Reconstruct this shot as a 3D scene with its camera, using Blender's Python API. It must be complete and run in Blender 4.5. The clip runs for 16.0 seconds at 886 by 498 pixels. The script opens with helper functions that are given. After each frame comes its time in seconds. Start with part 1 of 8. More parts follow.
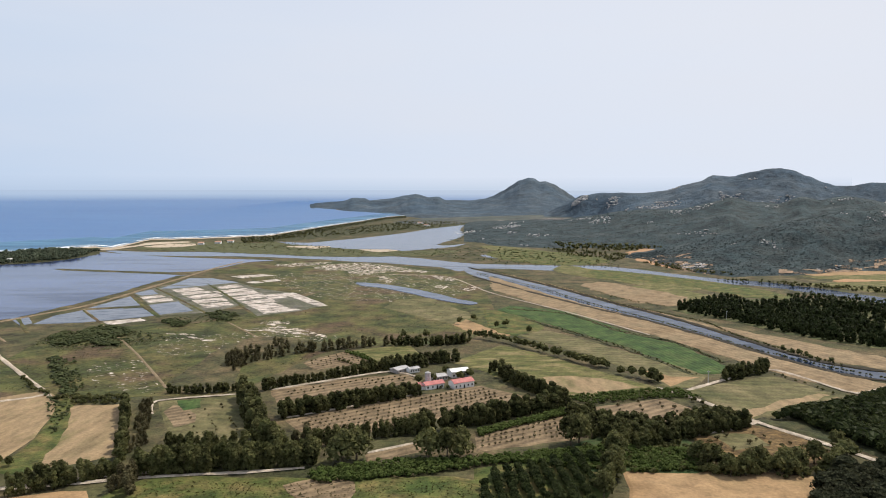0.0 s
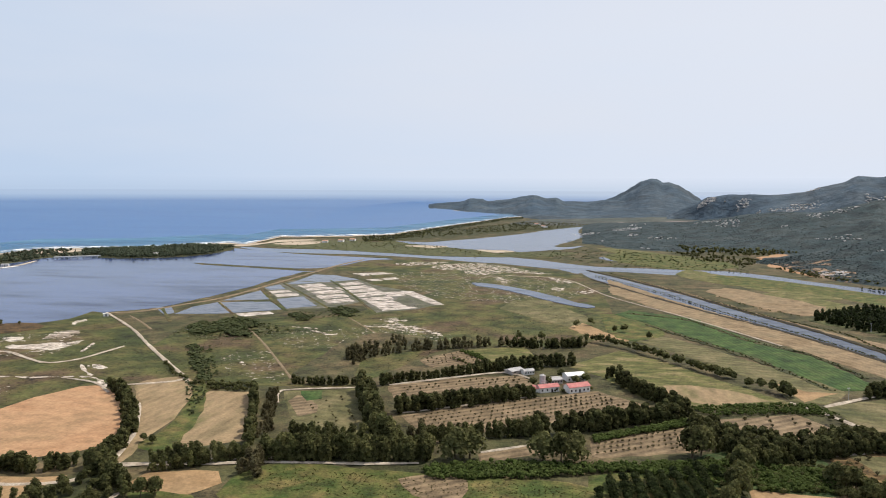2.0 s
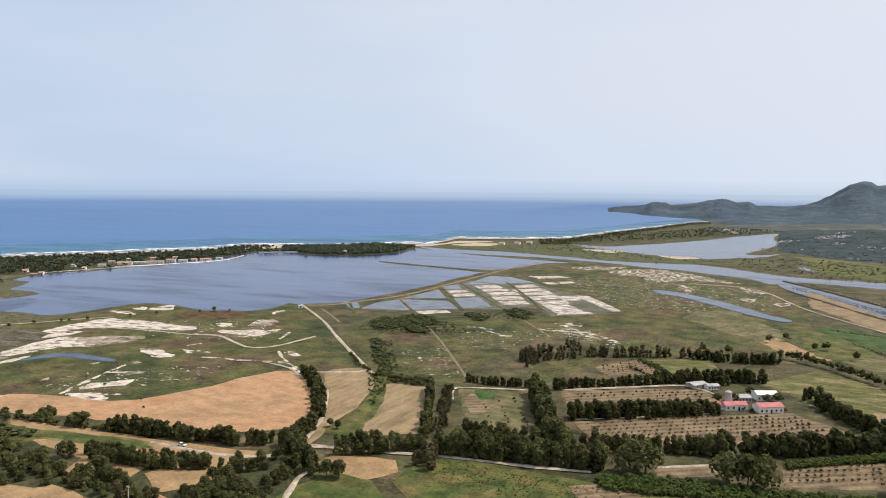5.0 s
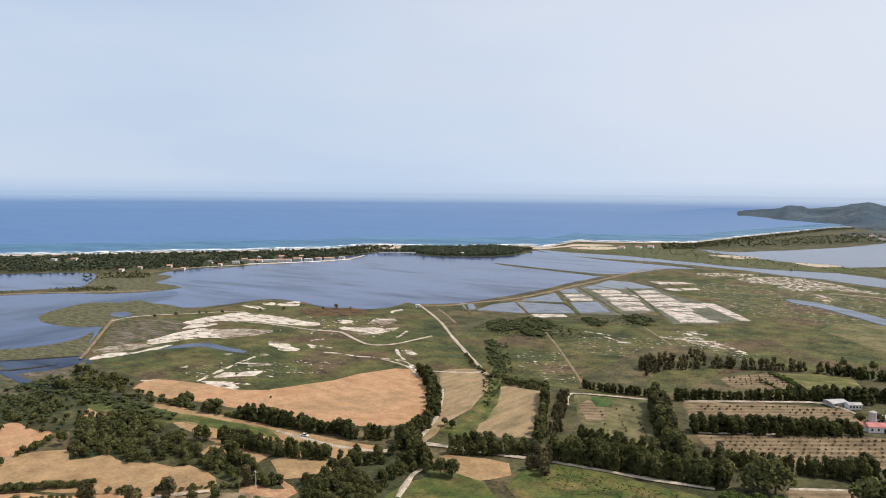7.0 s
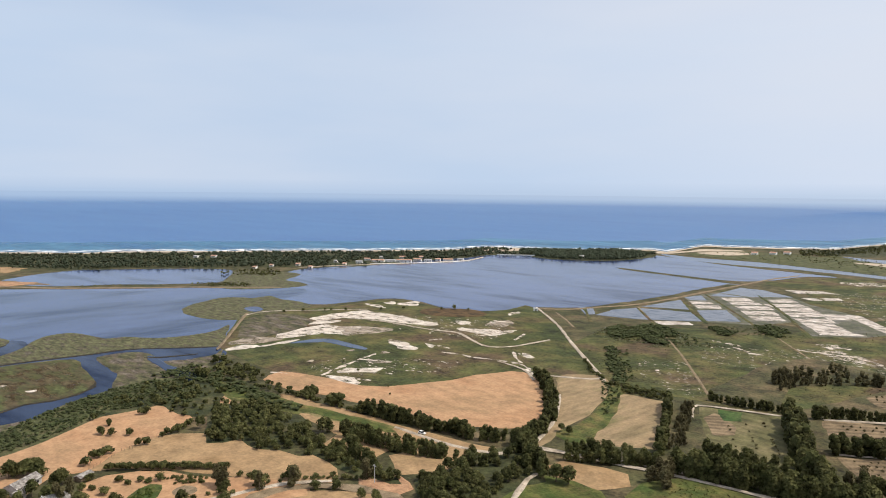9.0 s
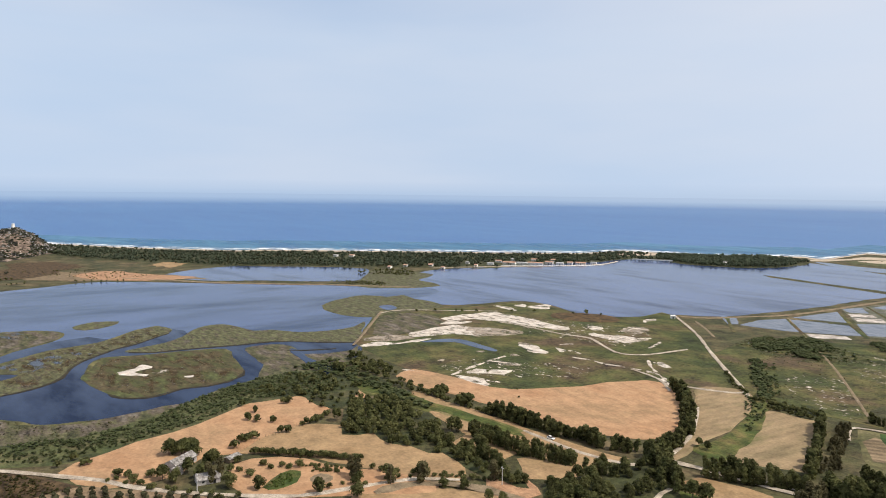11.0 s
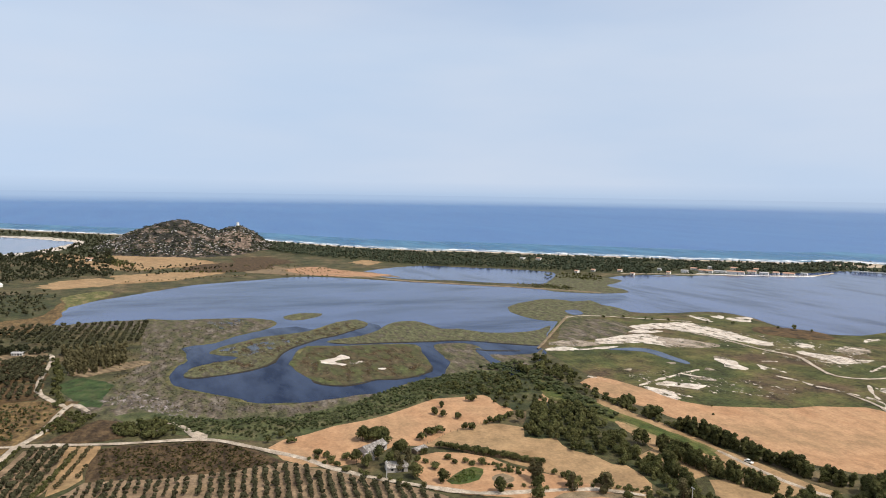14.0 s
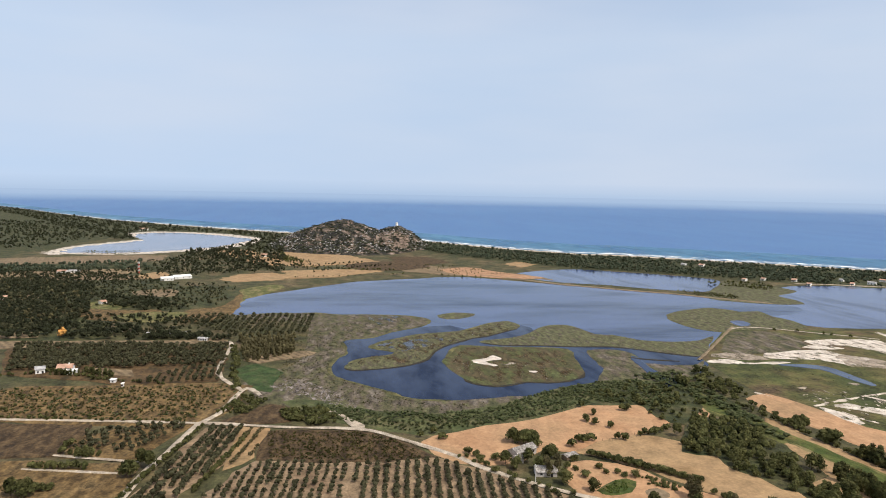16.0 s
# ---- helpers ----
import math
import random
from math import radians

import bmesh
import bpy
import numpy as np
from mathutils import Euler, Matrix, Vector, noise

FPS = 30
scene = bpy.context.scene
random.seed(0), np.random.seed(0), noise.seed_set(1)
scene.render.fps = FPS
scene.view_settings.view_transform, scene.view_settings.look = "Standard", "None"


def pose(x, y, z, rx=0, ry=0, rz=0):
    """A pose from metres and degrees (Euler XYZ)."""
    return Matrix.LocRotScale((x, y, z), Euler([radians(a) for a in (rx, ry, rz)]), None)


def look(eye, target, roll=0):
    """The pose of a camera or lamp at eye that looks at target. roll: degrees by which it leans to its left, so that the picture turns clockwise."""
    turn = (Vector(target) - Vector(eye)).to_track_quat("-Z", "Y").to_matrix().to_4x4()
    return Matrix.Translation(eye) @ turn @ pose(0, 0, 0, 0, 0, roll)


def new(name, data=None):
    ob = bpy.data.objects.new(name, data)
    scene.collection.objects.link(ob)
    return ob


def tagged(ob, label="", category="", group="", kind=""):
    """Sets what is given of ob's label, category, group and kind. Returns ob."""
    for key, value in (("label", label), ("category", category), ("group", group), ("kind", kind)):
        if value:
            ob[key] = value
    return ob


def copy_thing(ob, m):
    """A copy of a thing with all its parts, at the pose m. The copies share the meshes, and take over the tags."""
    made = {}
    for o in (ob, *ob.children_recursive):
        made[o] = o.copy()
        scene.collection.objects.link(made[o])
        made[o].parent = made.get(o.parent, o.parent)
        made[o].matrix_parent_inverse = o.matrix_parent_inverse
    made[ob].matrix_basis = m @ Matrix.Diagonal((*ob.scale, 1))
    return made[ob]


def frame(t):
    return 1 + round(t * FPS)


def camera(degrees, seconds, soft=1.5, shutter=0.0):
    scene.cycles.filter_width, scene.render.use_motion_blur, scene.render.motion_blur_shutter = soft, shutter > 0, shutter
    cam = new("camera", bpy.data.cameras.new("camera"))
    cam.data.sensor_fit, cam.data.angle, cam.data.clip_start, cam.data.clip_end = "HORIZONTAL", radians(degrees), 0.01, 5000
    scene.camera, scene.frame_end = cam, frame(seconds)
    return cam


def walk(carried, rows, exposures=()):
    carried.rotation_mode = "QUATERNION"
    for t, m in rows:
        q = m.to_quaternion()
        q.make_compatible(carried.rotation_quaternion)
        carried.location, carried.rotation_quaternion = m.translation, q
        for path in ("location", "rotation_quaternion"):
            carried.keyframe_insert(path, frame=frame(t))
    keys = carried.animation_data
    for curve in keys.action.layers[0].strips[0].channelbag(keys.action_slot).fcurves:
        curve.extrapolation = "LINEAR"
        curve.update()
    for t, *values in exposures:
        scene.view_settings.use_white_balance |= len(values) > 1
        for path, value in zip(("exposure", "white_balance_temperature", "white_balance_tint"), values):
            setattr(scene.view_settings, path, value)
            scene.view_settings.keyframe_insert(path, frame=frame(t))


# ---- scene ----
cam = camera(64.3, 16.0, soft=1.0)
PATH = (
    (0, pose(0, 0, 120, 84.978, -0.141, 0.012)),
    (0.5, pose(0, 0, 120, 84.977, -0.180, 2.410)),
    (1, pose(0, 0, 120, 84.982, -0.217, 4.753)),
    (1.5, pose(0, 0, 120, 84.992, -0.252, 7.176)),
    (2, pose(0, 0, 120, 85.005, -0.285, 9.510)),
    (2.5, pose(0, 0, 120, 85.023, -0.316, 11.946)),
    (3, pose(0, 0, 120, 85.042, -0.345, 14.287)),
    (3.5, pose(0, 0, 120, 85.064, -0.372, 16.693)),
    (4, pose(0, 0, 120, 85.086, -0.398, 19.034)),
    (6.5, pose(0, 0, 120, 85.204, -0.500, 31.015)),
    (7, pose(0, 0, 120, 85.227, -0.517, 33.328)),
    (7.5, pose(0, 0, 120, 85.249, -0.533, 35.751)),
    (8, pose(0, 0, 120, 85.271, -0.549, 38.039)),
    (8.5, pose(0, 0, 120, 85.292, -0.564, 40.483)),
    (9, pose(0, 0, 120, 85.312, -0.580, 42.973)),
    (11.5, pose(0, 0, 120, 85.395, -0.671, 56.381)),
    (12, pose(0, 0, 120, 85.408, -0.695, 59.060)),
    (12.5, pose(0, 0, 120, 85.418, -0.722, 61.670)),
    (13, pose(0, 0, 120, 85.426, -0.752, 64.054)),
    (13.5, pose(0, 0, 120, 85.431, -0.787, 66.468)),
    (14, pose(0, 0, 120, 85.433, -0.826, 68.836)),
    (14.5, pose(0, 0, 120, 85.431, -0.870, 71.357)),
    (15, pose(0, 0, 120, 85.423, -0.920, 74.299)),
    (15.5, pose(0, 0, 120, 85.410, -0.976, 77.886)),
    (16, pose(0, 0, 120, 85.390, -1.039, 81.335)),
)
walk(cam, PATH)

# ---- light ----
SUN_YAW, SUN_UP = -52, 56
GLARE = (5.2, 5.3, 5.7, 1)
HAZE, VEIL = (4.4, 4.78, 5.5, 1), (0.45, 0.85)
world = bpy.data.worlds.new("sky")
scene.world = world
world.use_nodes = True
wn = world.node_tree.nodes
sky = wn.new("ShaderNodeTexSky")
sky.sky_type, sky.sun_disc = "NISHITA", False
sky.sun_elevation, sky.sun_rotation = radians(SUN_UP), radians(-SUN_YAW)
sky.air_density, sky.dust_density, sky.ozone_density, sky.altitude = 1.0, 0.4, 1.5, 120
wl = world.node_tree.links
# the sky below the horizon goes on like the haze above it
way = wn.new("ShaderNodeTexCoord")
split, join, level = wn.new("ShaderNodeSeparateXYZ"), wn.new("ShaderNodeCombineXYZ"), wn.new("ShaderNodeMath")
level.operation, level.inputs[1].default_value = "MAXIMUM", 0.2
wl.new(way.outputs["Generated"], split.inputs[0])
wl.new(split.outputs[2], level.inputs[0])
wl.new(split.outputs[0], join.inputs[0])
wl.new(split.outputs[1], join.inputs[1])
wl.new(level.outputs[0], join.inputs[2])
wl.new(join.outputs[0], sky.inputs[0])
# thin high veil of cloud
veil = wn.new("ShaderNodeTexNoise")
veil.inputs["Scale"].default_value, veil.inputs["Detail"].default_value, veil.inputs["Roughness"].default_value = 1.6, 4, 0.5
stretch_sky = wn.new("ShaderNodeMapping")
stretch_sky.inputs["Scale"].default_value = (1.0, 1.0, 5.0)
wl.new(way.outputs["Generated"], stretch_sky.inputs[0])
wl.new(stretch_sky.outputs[0], veil.inputs["Vector"])
amount = wn.new("ShaderNodeMapRange")
amount.inputs["From Min"].default_value, amount.inputs["From Max"].default_value = 0.3, 0.75
amount.inputs["To Min"].default_value, amount.inputs["To Max"].default_value = VEIL
wl.new(veil.outputs[0], amount.inputs[0])
haze = wn.new("ShaderNodeMix")
haze.data_type = "RGBA"
haze.inputs["B"].default_value = HAZE
wl.new(amount.outputs[0], haze.inputs["Factor"])
wl.new(sky.outputs[0], haze.inputs["A"])
# the haze whitens towards the sun
near_sun = wn.new("ShaderNodeVectorMath")
near_sun.operation = "DOT_PRODUCT"
near_sun.inputs[1].default_value = (math.sin(radians(-SUN_YAW)) * math.cos(radians(SUN_UP)), math.cos(radians(SUN_YAW)) * math.cos(radians(SUN_UP)), math.sin(radians(SUN_UP)))
wl.new(way.outputs["Generated"], near_sun.inputs[0])
white = wn.new("ShaderNodeMapRange")
white.inputs["From Min"].default_value, white.inputs["From Max"].default_value = 0.02, 0.66
white.inputs["To Min"].default_value, white.inputs["To Max"].default_value = 0.0, 0.8
wl.new(near_sun.outputs["Value"], white.inputs[0])
glare = wn.new("ShaderNodeMix")
glare.data_type = "RGBA"
glare.inputs["B"].default_value = GLARE
wl.new(white.outputs[0], glare.inputs["Factor"])
wl.new(haze.outputs["Result"], glare.inputs["A"])
wl.new(glare.outputs["Result"], wn["Background"].inputs[0])
wn["Background"].inputs[1].default_value = 0.153
sun = new("sun", bpy.data.lights.new("sun", "SUN"))
sun.data.energy, sun.data.angle, sun.data.color = 4.2, radians(0.53), (1.0, 0.92, 0.81)
sun.matrix_world = look((math.sin(radians(-SUN_YAW)) * 300, math.cos(radians(SUN_YAW)) * 300, 300 * math.tan(radians(SUN_UP)) + 20), (0, 0, 20))
scene.view_settings.exposure = 0.0

# ---- plan helpers ----
EYE = 120.0
NEAR, REACH = 2600.0, 2200.0


def shrink(x, y):
    """How far the distance is drawn together round the camera's stand, so that the horizon lies inside 5 km."""
    r = math.hypot(x, y)
    if r <= NEAR:
        return 1.0
    return (NEAR + REACH * (1 - math.exp((NEAR - r) / REACH))) / r


def far(x, y, z):
    s = shrink(x, y)
    return Vector((x * s, y * s, EYE + (z - EYE) * s))


def polar(az, r):
    """Plan point at a bearing (degrees to the left of +y) and a distance."""
    a = radians(az)
    return -math.sin(a) * r, math.cos(a) * r


def bearing(x, y):
    return math.degrees(math.atan2(-x, y))


def fractal(x, y, size, seed=0.0):
    return noise.fractal((x / size, y / size, seed), 1.0, 2.0, 4)


def link(name, bm, material, parent=None, label="", smooth=False):
    me = bpy.data.meshes.new(name)
    bm.to_mesh(me)
    bm.free()
    if smooth:
        for p in me.polygons:
            p.use_smooth = True
    me.materials.append(material)
    ob = new(name, me)
    ob.parent = parent
    if label:
        ob["label"] = label
    return ob


def part(name, bm, material, parent, label="", smooth=False):
    return link(name, bm, material, parent, label, smooth)


def raw(name, verts, faces, material, smooth=False):
    """One mesh object out of arrays: verts (n, 3), faces (m, k)."""
    me = bpy.data.meshes.new(name)
    verts, faces = np.asarray(verts, np.float32), np.asarray(faces, np.int32)
    k = faces.shape[1]
    me.vertices.add(len(verts))
    me.vertices.foreach_set("co", verts.ravel())
    me.loops.add(faces.size)
    me.loops.foreach_set("vertex_index", faces.ravel())
    me.polygons.add(len(faces))
    me.polygons.foreach_set("loop_start", np.arange(0, faces.size, k, dtype=np.int32))
    me.polygons.foreach_set("use_smooth", np.full(len(faces), smooth))
    me.update(calc_edges=True)
    me.materials.append(material)
    return new(name, me)


def curved(pts, closed=True, step=12.0):
    """A smooth line (Catmull-Rom) through plan points."""
    out, n = [], len(pts)
    for i in range(n if closed else n - 1):
        p = [Vector(pts[j % n] if closed else pts[min(max(j, 0), n - 1)]) for j in (i - 1, i, i + 1, i + 2)]
        m = max(2, min(24, int((p[2] - p[1]).length / step)))
        for k in range(m):
            t = k / m
            out.append(0.5 * (2 * p[1] + (p[2] - p[0]) * t + (2 * p[0] - 5 * p[1] + 4 * p[2] - p[3]) * t * t + (3 * p[1] - p[0] - 3 * p[2] + p[3]) * t ** 3))
    if not closed:
        out.append(Vector(pts[-1]))
    return out


def straight(pts, step=7.0):
    out = []
    for i, p in enumerate(pts):
        a, b = Vector(p), Vector(pts[(i + 1) % len(pts)])
        m = max(1, min(40, int((b - a).length / step)))
        out += [a.lerp(b, k / m) for k in range(m)]
    return out


LAYER = [0.0]


def patch(name, pts, z, material, label="", category="field", smooth=True, ragged=0.0, group="", kind="structure", depth=0.35):
    """A sheet with thickness on the plain, out of its plan outline."""
    LAYER[0] += 0.0015
    z = z * 0.25 + LAYER[0]
    line = curved(pts, True, 12.0 if category != "salt flat" else 4.0) if smooth else straight(pts)
    if ragged:
        line = [p + Vector((fractal(p.x, p.y, 14, 3.1) + 0.5 * fractal(p.x, p.y, 4, 1.3), fractal(p.x, p.y, 14, 9.7) + 0.5 * fractal(p.x, p.y, 4, 7.7))) * ragged for p in line]
    bm = bmesh.new()
    top = bm.faces.new([bm.verts.new(far(p.x, p.y, z)) for p in line])
    bm.normal_update()
    if top.normal.z < 0:
        top.normal_flip()
    ring = list(top.verts)
    low = []
    for i, v in enumerate(ring):
        d = ring[(i + 1) % len(ring)].co - ring[i - 1].co
        out = Vector((d.y, -d.x, 0)).normalized() * 1.5 if d.length > 1e-6 else Vector((0, 0, 0))
        low.append(bm.verts.new(v.co + out - Vector((0, 0, depth))))
    for i in range(len(ring)):
        j = (i + 1) % len(ring)
        bm.faces.new((ring[j], ring[i], low[i], low[j]))
    bmesh.ops.triangulate(bm, faces=[top])
    ob = link(name, bm, material)
    return tagged(ob, label, category, group, kind)


def ribbon(name, pts, width, z, material, label="", category="track", ragged=0.3, height=0.6, wander=0.0):
    """A track, dyke or strip of one width along a plan line."""
    LAYER[0] += 0.0015
    z = z * 0.25 + LAYER[0]
    line = [p + Vector((fractal(p.x, p.y, 16, 2.3), fractal(p.x, p.y, 16, 6.6))) * wander for p in curved(pts, False, 8.0 if not wander else 4.0)]
    bm = bmesh.new()
    rows = []
    for i, p in enumerate(line):
        d = (line[min(i + 1, len(line) - 1)] - line[max(i - 1, 0)]).normalized()
        side = Vector((-d.y, d.x))
        w = max(0.7, width - 0.6) / 2 * (1 + ragged * fractal(p.x, p.y, 9, 5.0)) * (0.35 if i in (0, len(line) - 1) else 1.0)
        rows.append([bm.verts.new(far(q.x, q.y, h)) for q, h in ((p + side * (w + height), z - 0.25), (p + side * w, z), (p, z + 0.08), (p - side * w, z), (p - side * (w + height), z - 0.25))])
    for a, b in zip(rows, rows[1:]):
        for k in range(4):
            bm.faces.new((a[k], a[k + 1], b[k + 1], b[k]))
    bmesh.ops.recalc_face_normals(bm, faces=bm.faces)
    if sum(f.normal.z for f in bm.faces) < 0:
        bmesh.ops.reverse_faces(bm, faces=bm.faces)
    return tagged(link(name, bm, material), label, category, "", "structure")


def inside(x, y, poly):
    hit, n = False, len(poly)
    for i in range(n):
        (ax, ay), (bx, by) = poly[i], poly[i - 1]
        if (ay > y) != (by > y) and x < (bx - ax) * (y - ay) / (by - ay) + ax:
            hit = not hit
    return hit


def scatter(poly, count, rng, gap=0.0):
    """Random plan points in an outline, no two nearer than gap."""
    xs, ys = [p[0] for p in poly], [p[1] for p in poly]
    out, tries = [], 0
    while len(out) < count and tries < count * 30:
        tries += 1
        x, y = rng.uniform(min(xs), max(xs)), rng.uniform(min(ys), max(ys))
        if inside(x, y, poly) and (gap == 0 or all((x - a) ** 2 + (y - b) ** 2 > gap * gap for a, b in out[-120:])):
            out.append((x, y))
    return out


def along(pts, gap, rng, jitter=0.0):
    """Plan points along a line at about one gap."""
    out, left = [], 0.0
    for a, b in zip(pts, pts[1:]):
        a, b = Vector(a), Vector(b)
        length = (b - a).length
        d = left
        while d < length:
            p = a.lerp(b, d / length)
            out.append((p.x + rng.uniform(-jitter, jitter), p.y + rng.uniform(-jitter, jitter)))
            d += gap * rng.uniform(0.4, 1.6)
        left = d - length
    return out


def grid_rows(poly, heading, row_gap, tree_gap, rng, jitter=0.25, miss=0.04):
    """Plan points in straight planted rows inside an outline. heading: degrees to the left of +y along which the rows run."""
    u = Vector(polar(heading, 1.0))
    v = Vector((u.y, -u.x))
    c = Vector((sum(p[0] for p in poly) / len(poly), sum(p[1] for p in poly) / len(poly)))
    reach = max((Vector(p) - c).length for p in poly)
    out = []
    for i in range(-int(reach / row_gap), int(reach / row_gap) + 1):
        for j in range(-int(reach / tree_gap), int(reach / tree_gap) + 1):
            p = c + v * (i * row_gap) + u * (j * tree_gap)
            if inside(p.x, p.y, poly) and rng.random() > miss:
                out.append((p.x + rng.uniform(-jitter, jitter), p.y + rng.uniform(-jitter, jitter)))
    return out


# ---- materials ----
def shade(name, colours, size=40.0, grain=1.5, rough=0.9, bump=0.25, stripes=None, spec=0.2, spread=(0.36, 0.64), random_tint=0.0, stretch=None, fine=0.5, obj_random=0.0, thin=0.0):
    """A matt surface: colours mixed over large patches, finer mottling, relief, and stripes (heading, spacing, strength) where worked."""
    m = bpy.data.materials.new(name)
    m.use_nodes = True
    nt = m.node_tree
    n, l = nt.nodes, nt.links
    b = n["Principled BSDF"]
    b.inputs["Roughness"].default_value, b.inputs["Specular IOR Level"].default_value = rough, spec
    pos = n.new("ShaderNodeNewGeometry").outputs["Position"]
    if stretch:
        mp = n.new("ShaderNodeMapping")
        mp.inputs["Rotation"].default_value = (0, 0, radians(stretch[0]))
        mp.inputs["Scale"].default_value = (1.0, stretch[1], 1.0)
        l.new(pos, mp.inputs[0])
        src = mp.outputs[0]
    else:
        src = pos

    def cloud(scale, detail, where):
        t = n.new("ShaderNodeTexNoise")
        t.inputs["Scale"].default_value, t.inputs["Detail"].default_value, t.inputs["Roughness"].default_value = 1.0 / scale, detail, 0.62
        l.new(where, t.inputs["Vector"])
        return t.outputs[0]

    big = cloud(size, 5, src)
    ramp = n.new("ShaderNodeValToRGB")
    ramp.color_ramp.elements[0].position, ramp.color_ramp.elements[1].position = spread
    while len(ramp.color_ramp.elements) < len(colours):
        ramp.color_ramp.elements.new(0.5)
    for i, (e, c) in enumerate(zip(ramp.color_ramp.elements, colours)):
        e.position = spread[0] + (spread[1] - spread[0]) * i / max(1, len(colours) - 1)
        e.color = (*c, 1)
    l.new(big, ramp.inputs[0])
    small = cloud(grain, 6, pos)
    mid = cloud(grain * 6, 3, src)

    def maths(op, a, c, clamp=False):
        k = n.new("ShaderNodeMath")
        k.operation, k.use_clamp = op, clamp
        for i, v in enumerate((a, c)):
            if isinstance(v, (int, float)):
                k.inputs[i].default_value = v
            else:
                l.new(v, k.inputs[i])
        return k.outputs[0]

    # mottling multiplies the colour round 1
    f = maths("ADD", maths("MULTIPLY", maths("SUBTRACT", small, 0.5), fine * 3.4), maths("MULTIPLY", maths("SUBTRACT", mid, 0.5), fine * 4.0))
    f = maths("MAXIMUM", maths("ADD", f, 1.0), 0.15)
    height = small
    if stripes:
        heading, gap, power = stripes
        mp = n.new("ShaderNodeMapping")
        mp.inputs["Rotation"].default_value = (0, 0, radians(-heading))
        l.new(pos, mp.inputs[0])
        w = n.new("ShaderNodeTexWave")
        w.wave_profile = "SIN"
        w.inputs["Scale"].default_value, w.inputs["Distortion"].default_value, w.inputs["Detail"].default_value, w.inputs["Detail Scale"].default_value = 0.314 / gap, 0.9, 3.0, 0.6
        l.new(mp.outputs[0], w.inputs[0])
        f = maths("ADD", f, maths("MULTIPLY", maths("SUBTRACT", w.outputs["Fac"], 0.5), power))
        height = maths("ADD", height, maths("MULTIPLY", w.outputs["Fac"], 0.6))
    if random_tint:
        r = n.new("ShaderNodeNewGeometry").outputs["Random Per Island"]
        f = maths("ADD", f, maths("MULTIPLY", maths("SUBTRACT", r, 0.5), random_tint))
    if obj_random:
        r = n.new("ShaderNodeObjectInfo").outputs["Random"]
        f = maths("ADD", f, maths("MULTIPLY", maths("SUBTRACT", r, 0.5), obj_random))
    mix = n.new("ShaderNodeVectorMath")
    mix.operation = "SCALE"
    l.new(ramp.outputs[0], mix.inputs[0])
    l.new(f, mix.inputs["Scale"])
    l.new(mix.outputs[0], b.inputs["Base Color"])
    if thin:
        # light shines through leaves
        glow, both = n.new("ShaderNodeBsdfTranslucent"), n.new("ShaderNodeMixShader")
        both.inputs[0].default_value = thin
        l.new(mix.outputs[0], glow.inputs[0])
        l.new(b.outputs[0], both.inputs[1])
        l.new(glow.outputs[0], both.inputs[2])
        l.new(both.outputs[0], n["Material Output"].inputs["Surface"])
    if bump:
        bp = n.new("ShaderNodeBump")
        bp.inputs["Strength"].default_value, bp.inputs["Distance"].default_value = bump, grain * 0.5
        l.new(height, bp.inputs["Height"])
        l.new(bp.outputs[0], b.inputs["Normal"])
    return m


def holed(m, size, cover, soft=0.06, stretch=None, seed=0.0):
    """Lets a crust cover only blotches of its sheet: cover is the share that stays."""
    nt = m.node_tree
    n, l = nt.nodes, nt.links
    g = n.new("ShaderNodeNewGeometry")
    mp = n.new("ShaderNodeMapping")
    mp.inputs["Location"].default_value = (seed, seed * 0.7, 0)
    if stretch:
        mp.inputs["Rotation"].default_value = (0, 0, radians(stretch[0]))
        mp.inputs["Scale"].default_value = (1.0, stretch[1], 1.0)
    l.new(g.outputs["Position"], mp.inputs[0])
    t = n.new("ShaderNodeTexNoise")
    t.inputs["Scale"].default_value, t.inputs["Detail"].default_value, t.inputs["Roughness"].default_value = 1.0 / size, 6, 0.6
    l.new(mp.outputs[0], t.inputs["Vector"])
    r = n.new("ShaderNodeMapRange")
    r.inputs["From Min"].default_value = 0.5 + (0.5 - cover) * 0.45 - soft
    r.inputs["From Max"].default_value = 0.5 + (0.5 - cover) * 0.45 + soft
    l.new(t.outputs[0], r.inputs["Value"])
    clear, mix = n.new("ShaderNodeBsdfTransparent"), n.new("ShaderNodeMixShader")
    l.new(r.outputs[0], mix.inputs[0])
    l.new(clear.outputs[0], mix.inputs[1])
    l.new(n["Principled BSDF"].outputs[0], mix.inputs[2])
    l.new(mix.outputs[0], n["Material Output"].inputs["Surface"])
    return m


